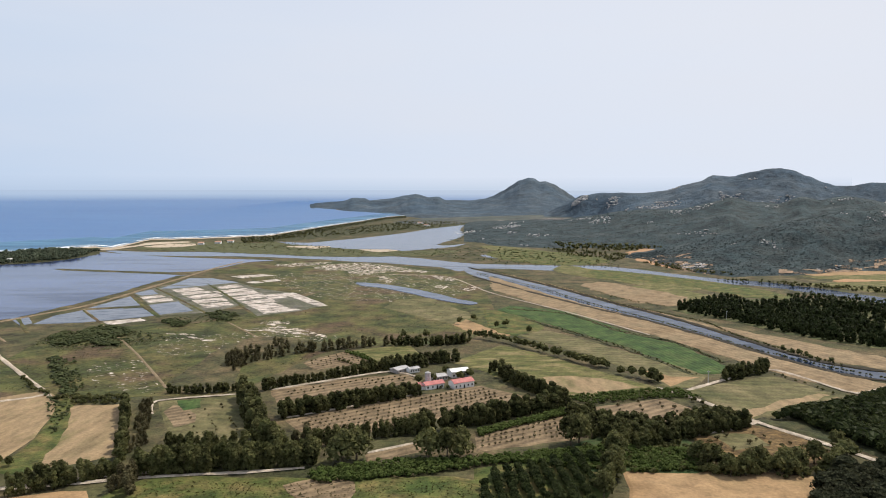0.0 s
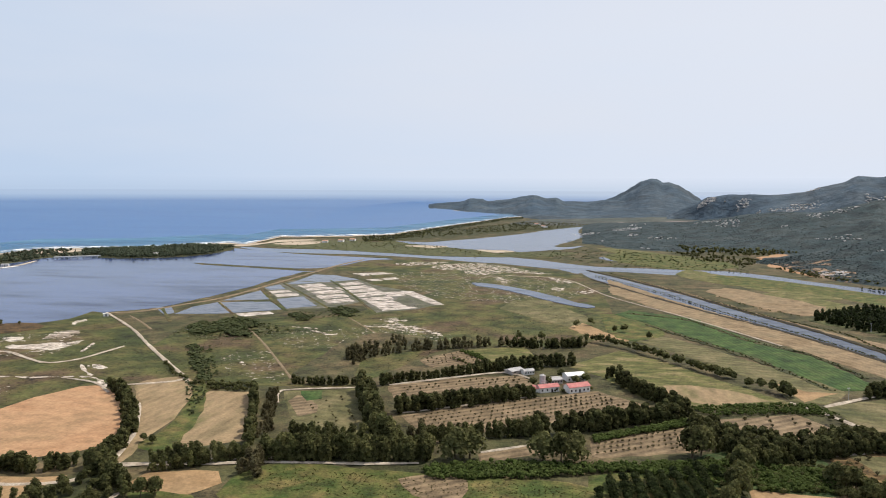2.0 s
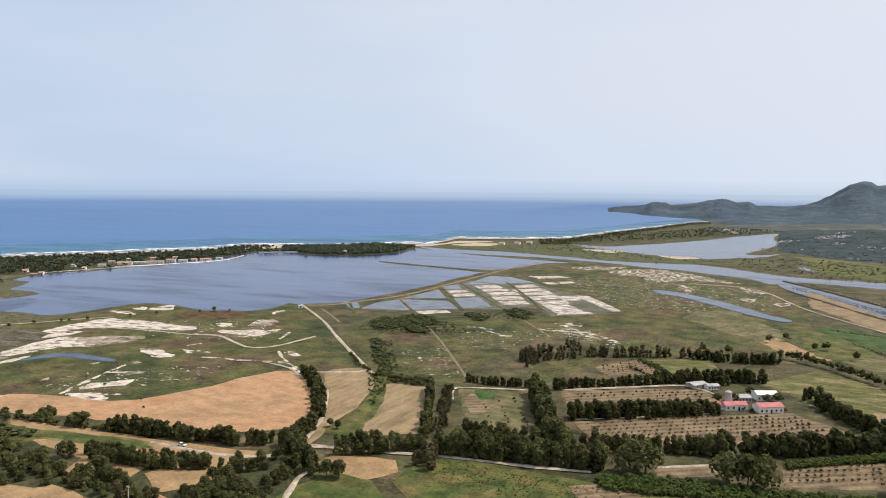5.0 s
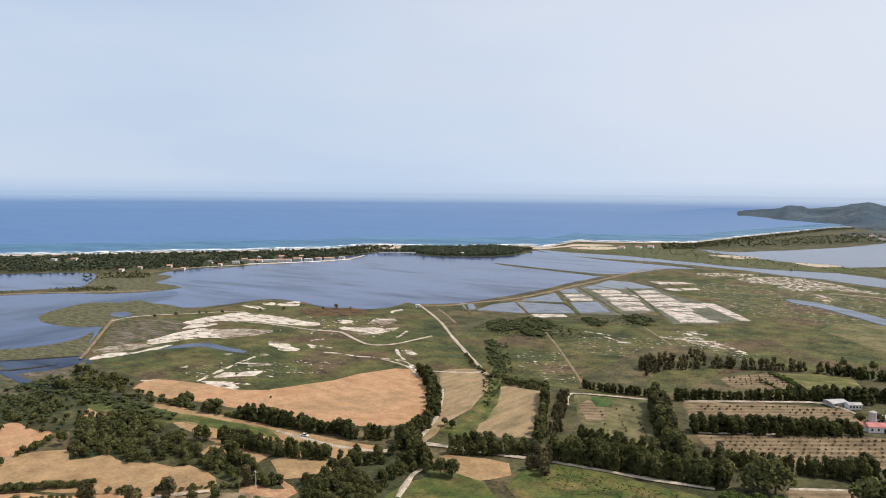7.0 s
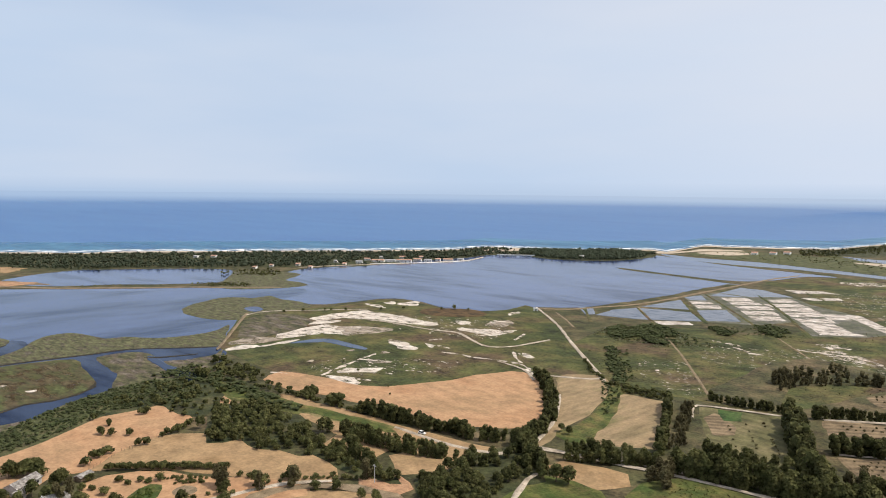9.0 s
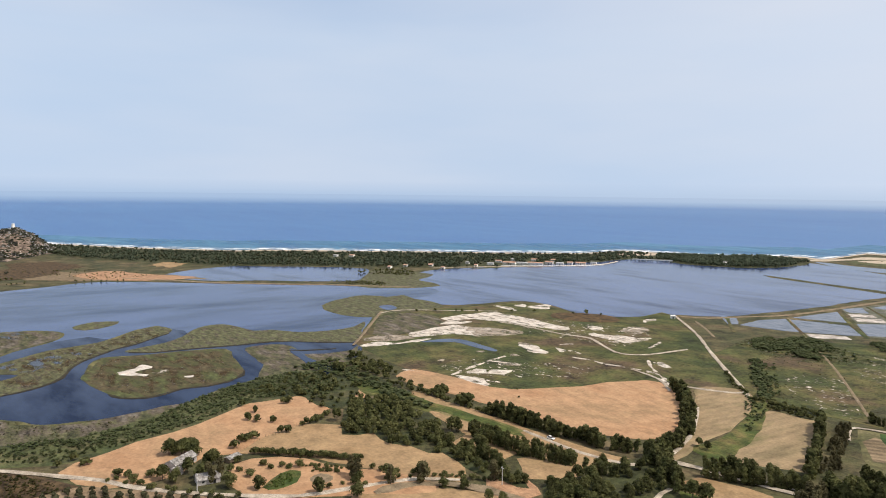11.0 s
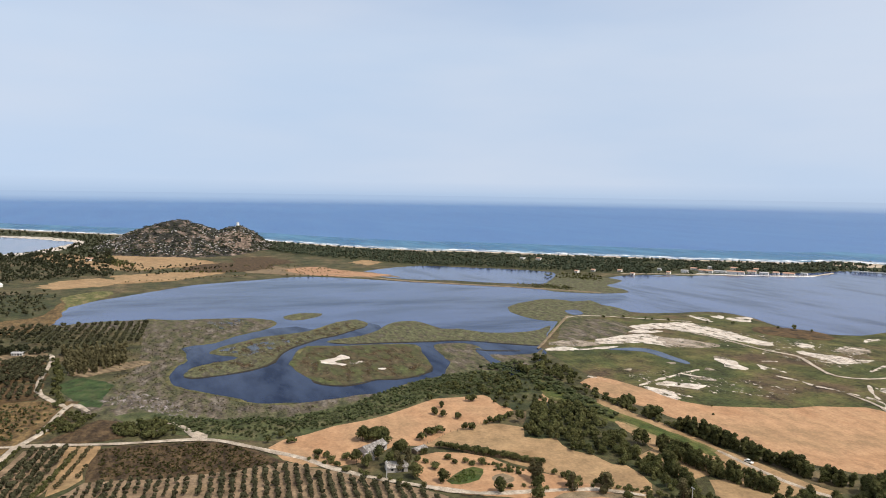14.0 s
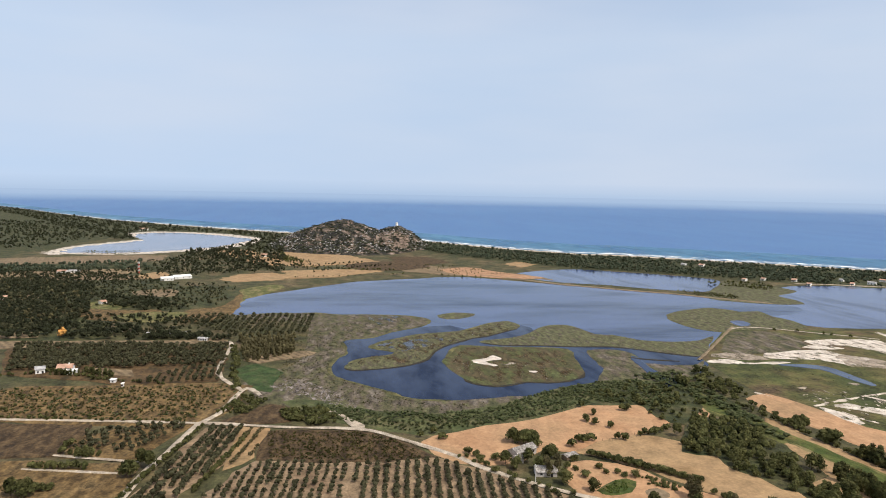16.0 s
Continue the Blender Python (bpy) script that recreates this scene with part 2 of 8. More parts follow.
def wet(name, deep, shallow, size, rough, ripple, spec=0.5, stretch=(0, 1.0), spread=(0.35, 0.65), ripple_size=3.0, rough_vary=0.0):
    """Open water: body colour in broad streaks, ripples and gloss."""
    m = shade(name, (deep, shallow), size, ripple_size, rough, ripple, None, spec, spread, 0.0, stretch, 0.12)
    b = m.node_tree.nodes["Principled BSDF"]
    b.inputs["IOR"].default_value = 1.33
    if rough_vary:
        n, l = m.node_tree.nodes, m.node_tree.links
        ramp = [x for x in n if x.type == "VALTORGB"][0]
        src = ramp.inputs[0].links[0].from_socket
        r = n.new("ShaderNodeMapRange")
        r.inputs["From Min"].default_value, r.inputs["From Max"].default_value = 0.35, 0.65
        r.inputs["To Min"].default_value, r.inputs["To Max"].default_value = rough, rough + rough_vary
        l.new(src, r.inputs[0])
        l.new(r.outputs[0], b.inputs["Roughness"])
        g = n.new("ShaderNodeMapRange")
        g.inputs["From Min"].default_value, g.inputs["From Max"].default_value = 0.38, 0.62
        g.inputs["To Min"].default_value, g.inputs["To Max"].default_value = spec * 0.35, spec * 1.7
        l.new(src, g.inputs[0])
        l.new(g.outputs[0], b.inputs["Specular IOR Level"])
    return m


M_GROUND = shade("dry_scrub_ground", ((0.040, 0.043, 0.017), (0.064, 0.058, 0.026), (0.108, 0.080, 0.042)), 40, 2.2, bump=0.5, fine=0.7)
M_MARSH = shade("salt_marsh", ((0.036, 0.044, 0.014), (0.060, 0.064, 0.020), (0.084, 0.074, 0.027), (0.080, 0.055, 0.030)), 60, 2.6, bump=0.5, fine=0.7, spread=(0.38, 0.62))
M_RUST = holed(shade("rusty_marsh_plants", ((0.064, 0.041, 0.020), (0.093, 0.061, 0.030)), 14, 1.4, bump=0.6, fine=0.6), 14, 0.3, 0.12, stretch=(25, 2.0), seed=3)
M_FRINGE = shade("reed_fringe", ((0.045, 0.046, 0.019), (0.085, 0.08, 0.034), (0.12, 0.105, 0.045)), 12, 1.2, bump=0.6, fine=0.6)
M_SALT = shade("white_salt", ((0.42, 0.36, 0.3), (0.58, 0.52, 0.46)), 7, 0.9, fine=0.4)
M_REEDBED = shade("faded_reedbed", ((0.045, 0.046, 0.021), (0.080, 0.075, 0.037), (0.088, 0.069, 0.05), (0.135, 0.115, 0.09)), 20, 1.8, bump=0.6, fine=0.75, stretch=(20, 2.2))
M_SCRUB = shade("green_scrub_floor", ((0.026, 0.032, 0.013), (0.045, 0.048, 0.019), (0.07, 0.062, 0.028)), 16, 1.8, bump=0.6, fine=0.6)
M_BANK = shade("green_bank", ((0.045, 0.055, 0.02), (0.07, 0.075, 0.03), (0.1, 0.09, 0.042)), 14, 1.6, bump=0.6, fine=0.6)
M_GRASS = shade("green_grass", ((0.04, 0.06, 0.013), (0.075, 0.082, 0.022), (0.125, 0.1, 0.036)), 14, 1.4, bump=0.5, fine=0.5)
M_LUSH = shade("lush_green_crop", ((0.026, 0.052, 0.014), (0.042, 0.074, 0.018), (0.055, 0.08, 0.024)), 16, 1.5, stripes=(10, 3.5, 0.12), fine=0.5)
M_WETMEADOW = shade("wet_meadow", ((0.022, 0.042, 0.011), (0.038, 0.06, 0.018), (0.055, 0.062, 0.024)), 10, 1.5, bump=0.5, fine=0.5)
M_STUBBLE = shade("golden_stubble", ((0.230, 0.145, 0.071), (0.289, 0.189, 0.099), (0.246, 0.167, 0.085)), 45, 1.6, stripes=(55, 9.0, 0.04), fine=0.3)
M_STRAW = shade("straw_strip", ((0.165, 0.115, 0.062), (0.215, 0.155, 0.09), (0.185, 0.14, 0.08)), 30, 1.6, stripes=(25, 6.0, 0.14), fine=0.4)
M_CLAY = shade("salmon_stubble", ((0.310, 0.171, 0.089), (0.364, 0.217, 0.118), (0.285, 0.179, 0.096)), 50, 1.6, stripes=(70, 11.0, 0.03), fine=0.25, stretch=(10, 1.4))
M_PALE = shade("mown_green_stubble", ((0.141, 0.120, 0.054), (0.254, 0.180, 0.102), (0.207, 0.155, 0.084)), 22, 1.4, stripes=(-8, 6.0, 0.12), fine=0.3, stretch=(-8, 0.4))
M_MOWN = shade("mown_hay", ((0.066, 0.068, 0.026), (0.106, 0.096, 0.042), (0.15, 0.125, 0.062)), 30, 1.5, stripes=(80, 7.0, 0.2), fine=0.4)
M_YELLOW = shade("yellow_pasture", ((0.058, 0.068, 0.018), (0.105, 0.1, 0.034), (0.18, 0.145, 0.068)), 22, 1.5, fine=0.5, stretch=(-60, 2.5))
M_TILLED = shade("tilled_orchard_soil", ((0.13, 0.094, 0.054), (0.185, 0.134, 0.08)), 20, 1.2, stripes=(124, 5.0, 0.45), fine=0.4)
M_GROVE = shade("olive_grove_soil", ((0.15, 0.10, 0.06), (0.21, 0.148, 0.092), (0.18, 0.125, 0.07)), 18, 1.2, fine=0.5)
M_BROWN = shade("brown_fallow", ((0.037, 0.023, 0.011), (0.063, 0.040, 0.019), (0.092, 0.060, 0.030)), 10, 1.4, fine=0.7, bump=0.6, stretch=(10, 2.0))
M_OCHRE = shade("ochre_pasture", ((0.045, 0.029, 0.013), (0.092, 0.056, 0.025), (0.043, 0.031, 0.014)), 18, 1.6, fine=0.6, stretch=(0, 1.6))
M_PASTURE = shade("dry_golden_pasture", ((0.056, 0.036, 0.014), (0.105, 0.066, 0.026), (0.14, 0.092, 0.04), (0.07, 0.048, 0.02)), 14, 1.4, fine=0.7, stretch=(0, 1.8))
# haze of the distance is put into these washed-out field colours
M_FARFIELD = holed(shade("far_hazed_fields", ((0.17, 0.14, 0.125), (0.24, 0.2, 0.185)), 60, 8, fine=0.4), 60, 0.62, 0.12, stretch=(0, 0.5), seed=9)
M_TRACK = shade("pale_gravel", ((0.29, 0.237, 0.178), (0.41, 0.35, 0.28)), 9, 0.8, fine=0.45)
M_DYKE = shade("sandy_dyke_path", ((0.152, 0.112, 0.067), (0.216, 0.163, 0.104)), 9, 0.9, fine=0.4)
M_EARTH = shade("reddish_earth", ((0.27, 0.15, 0.085), (0.35, 0.21, 0.12)), 7, 0.9, fine=0.4)
M_SAND = shade("beach_sand", ((0.36, 0.29, 0.215), (0.45, 0.37, 0.28)), 30, 1.5, fine=0.25)
M_TRAIL = holed(shade("broken_salt_crust", ((0.36, 0.30, 0.24), (0.55, 0.48, 0.41)), 6, 0.9, fine=0.3), 9, 0.6, 0.05, seed=17)
M_FOAM = holed(shade("surf_foam", ((0.8, 0.82, 0.84), (0.85, 0.86, 0.87)), 9, 0.8, fine=0.1), 26, 0.42, 0.1)
M_FLAT = holed(shade("solid_salt_crust", ((0.40, 0.34, 0.28), (0.58, 0.52, 0.45)), 9, 0.9, fine=0.3), 11, 0.7, 0.08, stretch=(-40, 1.5), seed=12)
M_SANDFLAT = holed(shade("sandy_salt_crust", ((0.26, 0.21, 0.16), (0.36, 0.30, 0.24)), 12, 0.9, fine=0.35), 14, 0.6, 0.16, stretch=(-30, 1.5), seed=5)
M_SPECK = holed(shade("salt_specks", ((0.4, 0.34, 0.27), (0.58, 0.51, 0.44)), 5, 0.8, fine=0.3), 5, 0.24, 0.04, stretch=(25, 1.3))
M_BLOTCH = holed(shade("salt_blotches", ((0.42, 0.35, 0.28), (0.6, 0.53, 0.46)), 9, 0.9, fine=0.3), 7, 0.44, 0.06, stretch=(-30, 1.3), seed=31)
M_PANCRUST = holed(shade("pan_crust", ((0.36, 0.31, 0.26), (0.56, 0.5, 0.45)), 9, 0.9, fine=0.4), 14, 0.72, 0.14, stretch=(40, 1.6), seed=7)
M_SEA = wet("sea_water", (0.028, 0.100, 0.262), (0.040, 0.126, 0.288), 500, 0.35, 0.15, 0.33, (10, 5.0), ripple_size=6.0)
M_SHOAL = holed(wet("shallow_sea_water", (0.044, 0.16, 0.28), (0.058, 0.19, 0.3), 300, 0.35, 0.15, 0.3, (10, 5.0), ripple_size=6.0), 420, 0.62, 0.25, stretch=(40, 3.0))
# the reflection's light and dark wind streaks are put into the body colour
M_LAGOON = wet("lagoon_water", (0.018, 0.030, 0.078), (0.044, 0.068, 0.155), 200, 0.1, 0.012, 0.27, (-20, 4.0), spread=(0.43, 0.57), rough_vary=0.1)
M_SHRUBBY = holed(shade("shrubby_bank", ((0.04, 0.048, 0.019), (0.062, 0.066, 0.027), (0.095, 0.085, 0.04)), 12, 1.5, bump=0.6, fine=0.6), 14, 0.42, 0.12, seed=71)
# darker body colour where ripples reflect less light, painted as streaks
M_STREAK = wet("streaked_lagoon_water", (0.008, 0.021, 0.064), (0.029, 0.050, 0.128), 75, 0.1, 0.012, 0.25, (0, 0.3), spread=(0.45, 0.57), rough_vary=0.1)
# weaker sky reflection near at hand is imitated by a darker, duller water
M_CHANNEL = wet("dulled_channel_water", (0.008, 0.015, 0.038), (0.014, 0.026, 0.062), 60, 0.06, 0.01, 0.06, (-20, 3.0), rough_vary=0.05)
M_RIVER = wet("river_water", (0.02, 0.032, 0.06), (0.032, 0.048, 0.085), 90, 0.1, 0.015, 0.3, (-20, 3.0), rough_vary=0.08)
M_CANAL = wet("canal_water", (0.012, 0.02, 0.038), (0.02, 0.032, 0.058), 60, 0.08, 0.012, 0.2, (-20, 3.0), rough_vary=0.05)
M_POOL = holed(wet("marsh_pools", (0.02, 0.024, 0.032), (0.045, 0.048, 0.06), 20, 0.15, 0.01, 0.2), 16, 0.34, 0.06, stretch=(20, 1.8), seed=44)
M_SHALLOW = wet("shallow_lake_water", (0.10, 0.12, 0.17), (0.2, 0.2, 0.23), 120, 0.12, 0.01, 0.3, (10, 3.0))
M_PAN = wet("brine_water", (0.03, 0.04, 0.06), (0.11, 0.11, 0.12), 16, 0.1, 0.02, 0.35, (0, 2.0), rough_vary=0.1)
M_LEAF = shade("dark_leaves", ((0.074, 0.081, 0.031), (0.130, 0.126, 0.050)), 6, 0.6, rough=0.6, bump=0, random_tint=0.9, fine=0.3, obj_random=0.6, spec=0.04, thin=0.4)
# the bluish haze over the farm woods is mixed into this leaf colour
M_LEAF_OAK = shade("hazed_oak_leaves", ((0.036, 0.042, 0.023), (0.062, 0.064, 0.036)), 9, 0.6, rough=0.6, bump=0, random_tint=0.9, fine=0.3, obj_random=0.5, spec=0.04, thin=0.4)
M_LEAF_DARK = shade("glossy_dark_leaves", ((0.026, 0.036, 0.013), (0.045, 0.055, 0.02)), 9, 0.6, rough=0.5, bump=0, random_tint=0.9, fine=0.3, obj_random=0.3, spec=0.04, thin=0.4)
M_LEAF_LIGHT = shade("pale_shrub_leaves", ((0.06, 0.074, 0.032), (0.088, 0.097, 0.045)), 12, 0.6, rough=0.7, bump=0, random_tint=0.6, fine=0.3, obj_random=0.3, spec=0.04, thin=0.4)
M_LEAF_OLIVE = shade("olive_leaves", ((0.07, 0.07, 0.038), (0.105, 0.1, 0.056)), 6, 0.6, rough=0.6, bump=0, random_tint=0.8, fine=0.3, obj_random=0.4, spec=0.04, thin=0.4)
M_LEAF_DRY = shade("dusty_leaves", ((0.09, 0.08, 0.04), (0.13, 0.112, 0.058)), 6, 0.6, rough=0.7, bump=0, random_tint=0.8, fine=0.3, obj_random=0.4, spec=0.04, thin=0.4)
# lightened and greyed with the haze over the seaside strip
M_LEAF_PINE = shade("hazed_pine_needles", ((0.058, 0.074, 0.048), (0.088, 0.102, 0.066)), 9, 0.6, rough=0.7, bump=0, random_tint=0.9, fine=0.3, obj_random=0.3, spec=0.04, thin=0.4)
M_REED = shade("green_canes", ((0.06, 0.085, 0.022), (0.09, 0.115, 0.034)), 9, 0.6, rough=0.7, bump=0, random_tint=0.7, fine=0.3, spec=0.04, thin=0.4)
M_TUFT = shade("dry_grass_tufts", ((0.038, 0.040, 0.014), (0.068, 0.059, 0.024)), 20, 0.8, rough=0.8, bump=0, random_tint=0.9, fine=0.3, spec=0.04, thin=0.4)
M_BARK = shade("grey_bark", ((0.1, 0.075, 0.05), (0.17, 0.13, 0.09)), 1, 0.1, bump=0.5, fine=0.3)
# blue-grey haze of the distance is mixed into these three slope colours
M_MACCHIA = shade("hazed_macchia_slope", ((0.020, 0.034, 0.038), (0.028, 0.043, 0.046), (0.042, 0.054, 0.054)), 50, 5, bump=1.0, fine=0.6)
M_THICKET = shade("hazed_thick_macchia", ((0.024, 0.040, 0.042), (0.038, 0.055, 0.055)), 40, 3, bump=0.3, fine=0.4, random_tint=0.4)
M_FARHILL = shade("hazed_hill_slope", ((0.034, 0.056, 0.08), (0.043, 0.066, 0.088), (0.062, 0.082, 0.10)), 180, 24, bump=0.8, fine=0.45)
M_COASTHILL = shade("rocky_scrub_slope", ((0.026, 0.025, 0.021), (0.05, 0.045, 0.036), (0.17, 0.125, 0.098), (0.22, 0.17, 0.14)), 20, 3, bump=0.8, fine=0.6, spread=(0.44, 0.66))
M_SCREE = shade("pale_scree", ((0.14, 0.1, 0.075), (0.22, 0.165, 0.13)), 14, 2.0, bump=0.6, fine=0.7)
M_ROCK = shade("granite", ((0.34, 0.325, 0.31), (0.5, 0.48, 0.46)), 4, 0.8, bump=0.5, random_tint=0.4, fine=0.3)
M_WALL = shade("white_plaster", ((0.72, 0.7, 0.66), (0.8, 0.78, 0.75)), 3, 0.3, bump=0.05, fine=0.06)
M_OLDWALL = shade("weathered_plaster", ((0.360, 0.324, 0.296), (0.475, 0.439, 0.407)), 2, 0.3, bump=0.2, fine=0.18)
M_ROOF = shade("red_roof_sheet", ((0.4, 0.15, 0.14), (0.48, 0.2, 0.18)), 4, 0.4, bump=0.2, fine=0.15)
M_TILE = shade("clay_roof_tiles", ((0.36, 0.2, 0.14), (0.46, 0.3, 0.22)), 3, 0.4, bump=0.4, fine=0.2)
M_GREYROOF = shade("grey_fibre_roof", ((0.304, 0.296, 0.295), (0.416, 0.400, 0.394)), 3, 0.3, bump=0.2, fine=0.18)
M_RUINROOF = shade("broken_grey_roof", ((0.12, 0.105, 0.095), (0.24, 0.22, 0.2), (0.34, 0.32, 0.3)), 1.6, 0.3, bump=0.4, fine=0.5)
M_CONCRETE = shade("concrete", ((0.4, 0.39, 0.37), (0.5, 0.48, 0.46)), 2, 0.3, bump=0.15, fine=0.2)
M_DARK = shade("plain_dark", ((0.02, 0.02, 0.022), (0.03, 0.03, 0.032)), 2, 0.3, rough=0.4, bump=0)
M_STEEL = shade("galvanised_steel", ((0.45, 0.46, 0.47), (0.55, 0.55, 0.56)), 2, 0.3, rough=0.5, bump=0, fine=0.15)
M_STEEL.node_tree.nodes["Principled BSDF"].inputs["Metallic"].default_value = 0.4
M_WOOD = shade("weathered_wood", ((0.16, 0.12, 0.08), (0.24, 0.18, 0.13)), 1, 0.2, bump=0.3)
M_ORANGE = shade("orange_blossom", ((0.5, 0.24, 0.06), (0.6, 0.33, 0.1)), 2, 0.4, bump=0, random_tint=0.5)

# ---- large structure: ground sheet, sea, coast ----
def radii(first, last):
    out, r = [], first
    while r < last:
        out.append(r)
        r *= 1.05
    return out + [last]


bm = bmesh.new()
steps = [20, 60] + radii(120, 20000)
rings = []
for r in steps:
    rings.append([bm.verts.new(far(*polar(a, r), -0.002 * max(0.0, r - NEAR))) for a in range(0, 360, 2)])
bm.faces.new(rings[0])
for a, b in zip(rings, rings[1:]):
    for k in range(180):
        bm.faces.new((a[k], a[(k + 1) % 180], b[(k + 1) % 180], b[k]))
bmesh.ops.recalc_face_normals(bm, faces=bm.faces)
if sum(f.normal.z for f in bm.faces) < 0:
    bmesh.ops.reverse_faces(bm, faces=bm.faces)
tagged(link("ground", bm, M_GROUND), "dry coastal plain with scrub and fields", "ground", "", "structure")

# the shore: bearing and distance of the water's edge
COAST = [(-14.0, 5900), (-4.0, 5500), (2.65, 4750), (2.9, 2964), (4.3, 2852), (6.6, 2480), (10.2, 2084), (13.7, 1787), (17.2, 1732), (21.3, 1714), (22.5, 1727), (25.2, 1502), (26.5, 1551), (33.1, 1473), (36.0, 1496), (39.4, 1522), (42.2, 1437), (49.5, 1397), (60.1, 1408), (68.1, 1446), (70.0, 1436), (74.5, 1497), (75.2, 1508), (78.8, 1585), (83.3, 1728), (94.1, 2004), (98.8, 2193), (102.5, 2425), (106.4, 2754), (110.0, 3425), (113.4, 4571), (121.4, 15000), (127.4, 24000)]


def shore(az):
    for (a, r), (b, s) in zip(COAST, COAST[1:]):
        if a <= az <= b:
            t = (az - a) / (b - a)
            return r ** (1 - t) * s ** t
    return COAST[0][1] if az < COAST[0][0] else COAST[-1][1]


def band(name, lo, hi, start, end, z, material, label, category, inner=1.0, count=26, step=0.5, wave=0.0, rough_edge=0.0, kind="structure"):
    """A sheet along the shore between two multiples of (or metres beyond) the shore's distance."""
    bm = bmesh.new()
    lines, az = [], lo
    while az <= hi + 1e-6:
        r0 = shore(az)
        jig = rough_edge * fractal(az * 40, 0, 18, 2.0)
        a, b = start(r0) + jig, end(r0) + jig
        lines.append([bm.verts.new(far(*polar(az, a * (b / a) ** (k / count)), z)) for k in range(count + 1)])
        az += step
    for p, q in zip(lines, lines[1:]):
        for k in range(count):
            bm.faces.new((p[k], p[k + 1], q[k + 1], q[k]))
    if sum(f.normal.z for f in bm.faces if not f.normal_update()) < 0:
        bmesh.ops.reverse_faces(bm, faces=bm.faces)
    return tagged(link(name, bm, material, smooth=True), label, category, "", kind)


LEFT = COAST[-1][0]
band("sea", COAST[0][0], LEFT, lambda r: r, lambda r: 27000, 0.3, M_SEA, "open blue sea reaching the horizon", "sea", count=60)
band("sea_shallows", 3.0, LEFT, lambda r: r, lambda r: r * 1.14 + 80, 0.7, M_SHOAL, "turquoise shallow water along the beach", "sea", count=10)
band("beach", 3.0, LEFT, lambda r: r - 12 - r * 0.006, lambda r: r + 8, 0.9, M_SAND, "pale sandy beach along the sea", "beach", count=4, rough_edge=8, step=0.25)
band("surf", 3.0, LEFT, lambda r: r + 8, lambda r: r + 52, 1.2, M_FOAM, "white breaking surf along the beach", "surf", count=3, rough_edge=10, step=0.25)

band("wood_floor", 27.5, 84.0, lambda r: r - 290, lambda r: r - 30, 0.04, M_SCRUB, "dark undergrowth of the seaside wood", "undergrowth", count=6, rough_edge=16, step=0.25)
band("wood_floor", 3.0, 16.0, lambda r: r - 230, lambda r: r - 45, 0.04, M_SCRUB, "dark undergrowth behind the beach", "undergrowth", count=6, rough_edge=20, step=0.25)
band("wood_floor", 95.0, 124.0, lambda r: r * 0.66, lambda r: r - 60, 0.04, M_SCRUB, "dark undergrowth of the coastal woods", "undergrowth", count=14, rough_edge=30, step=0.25)

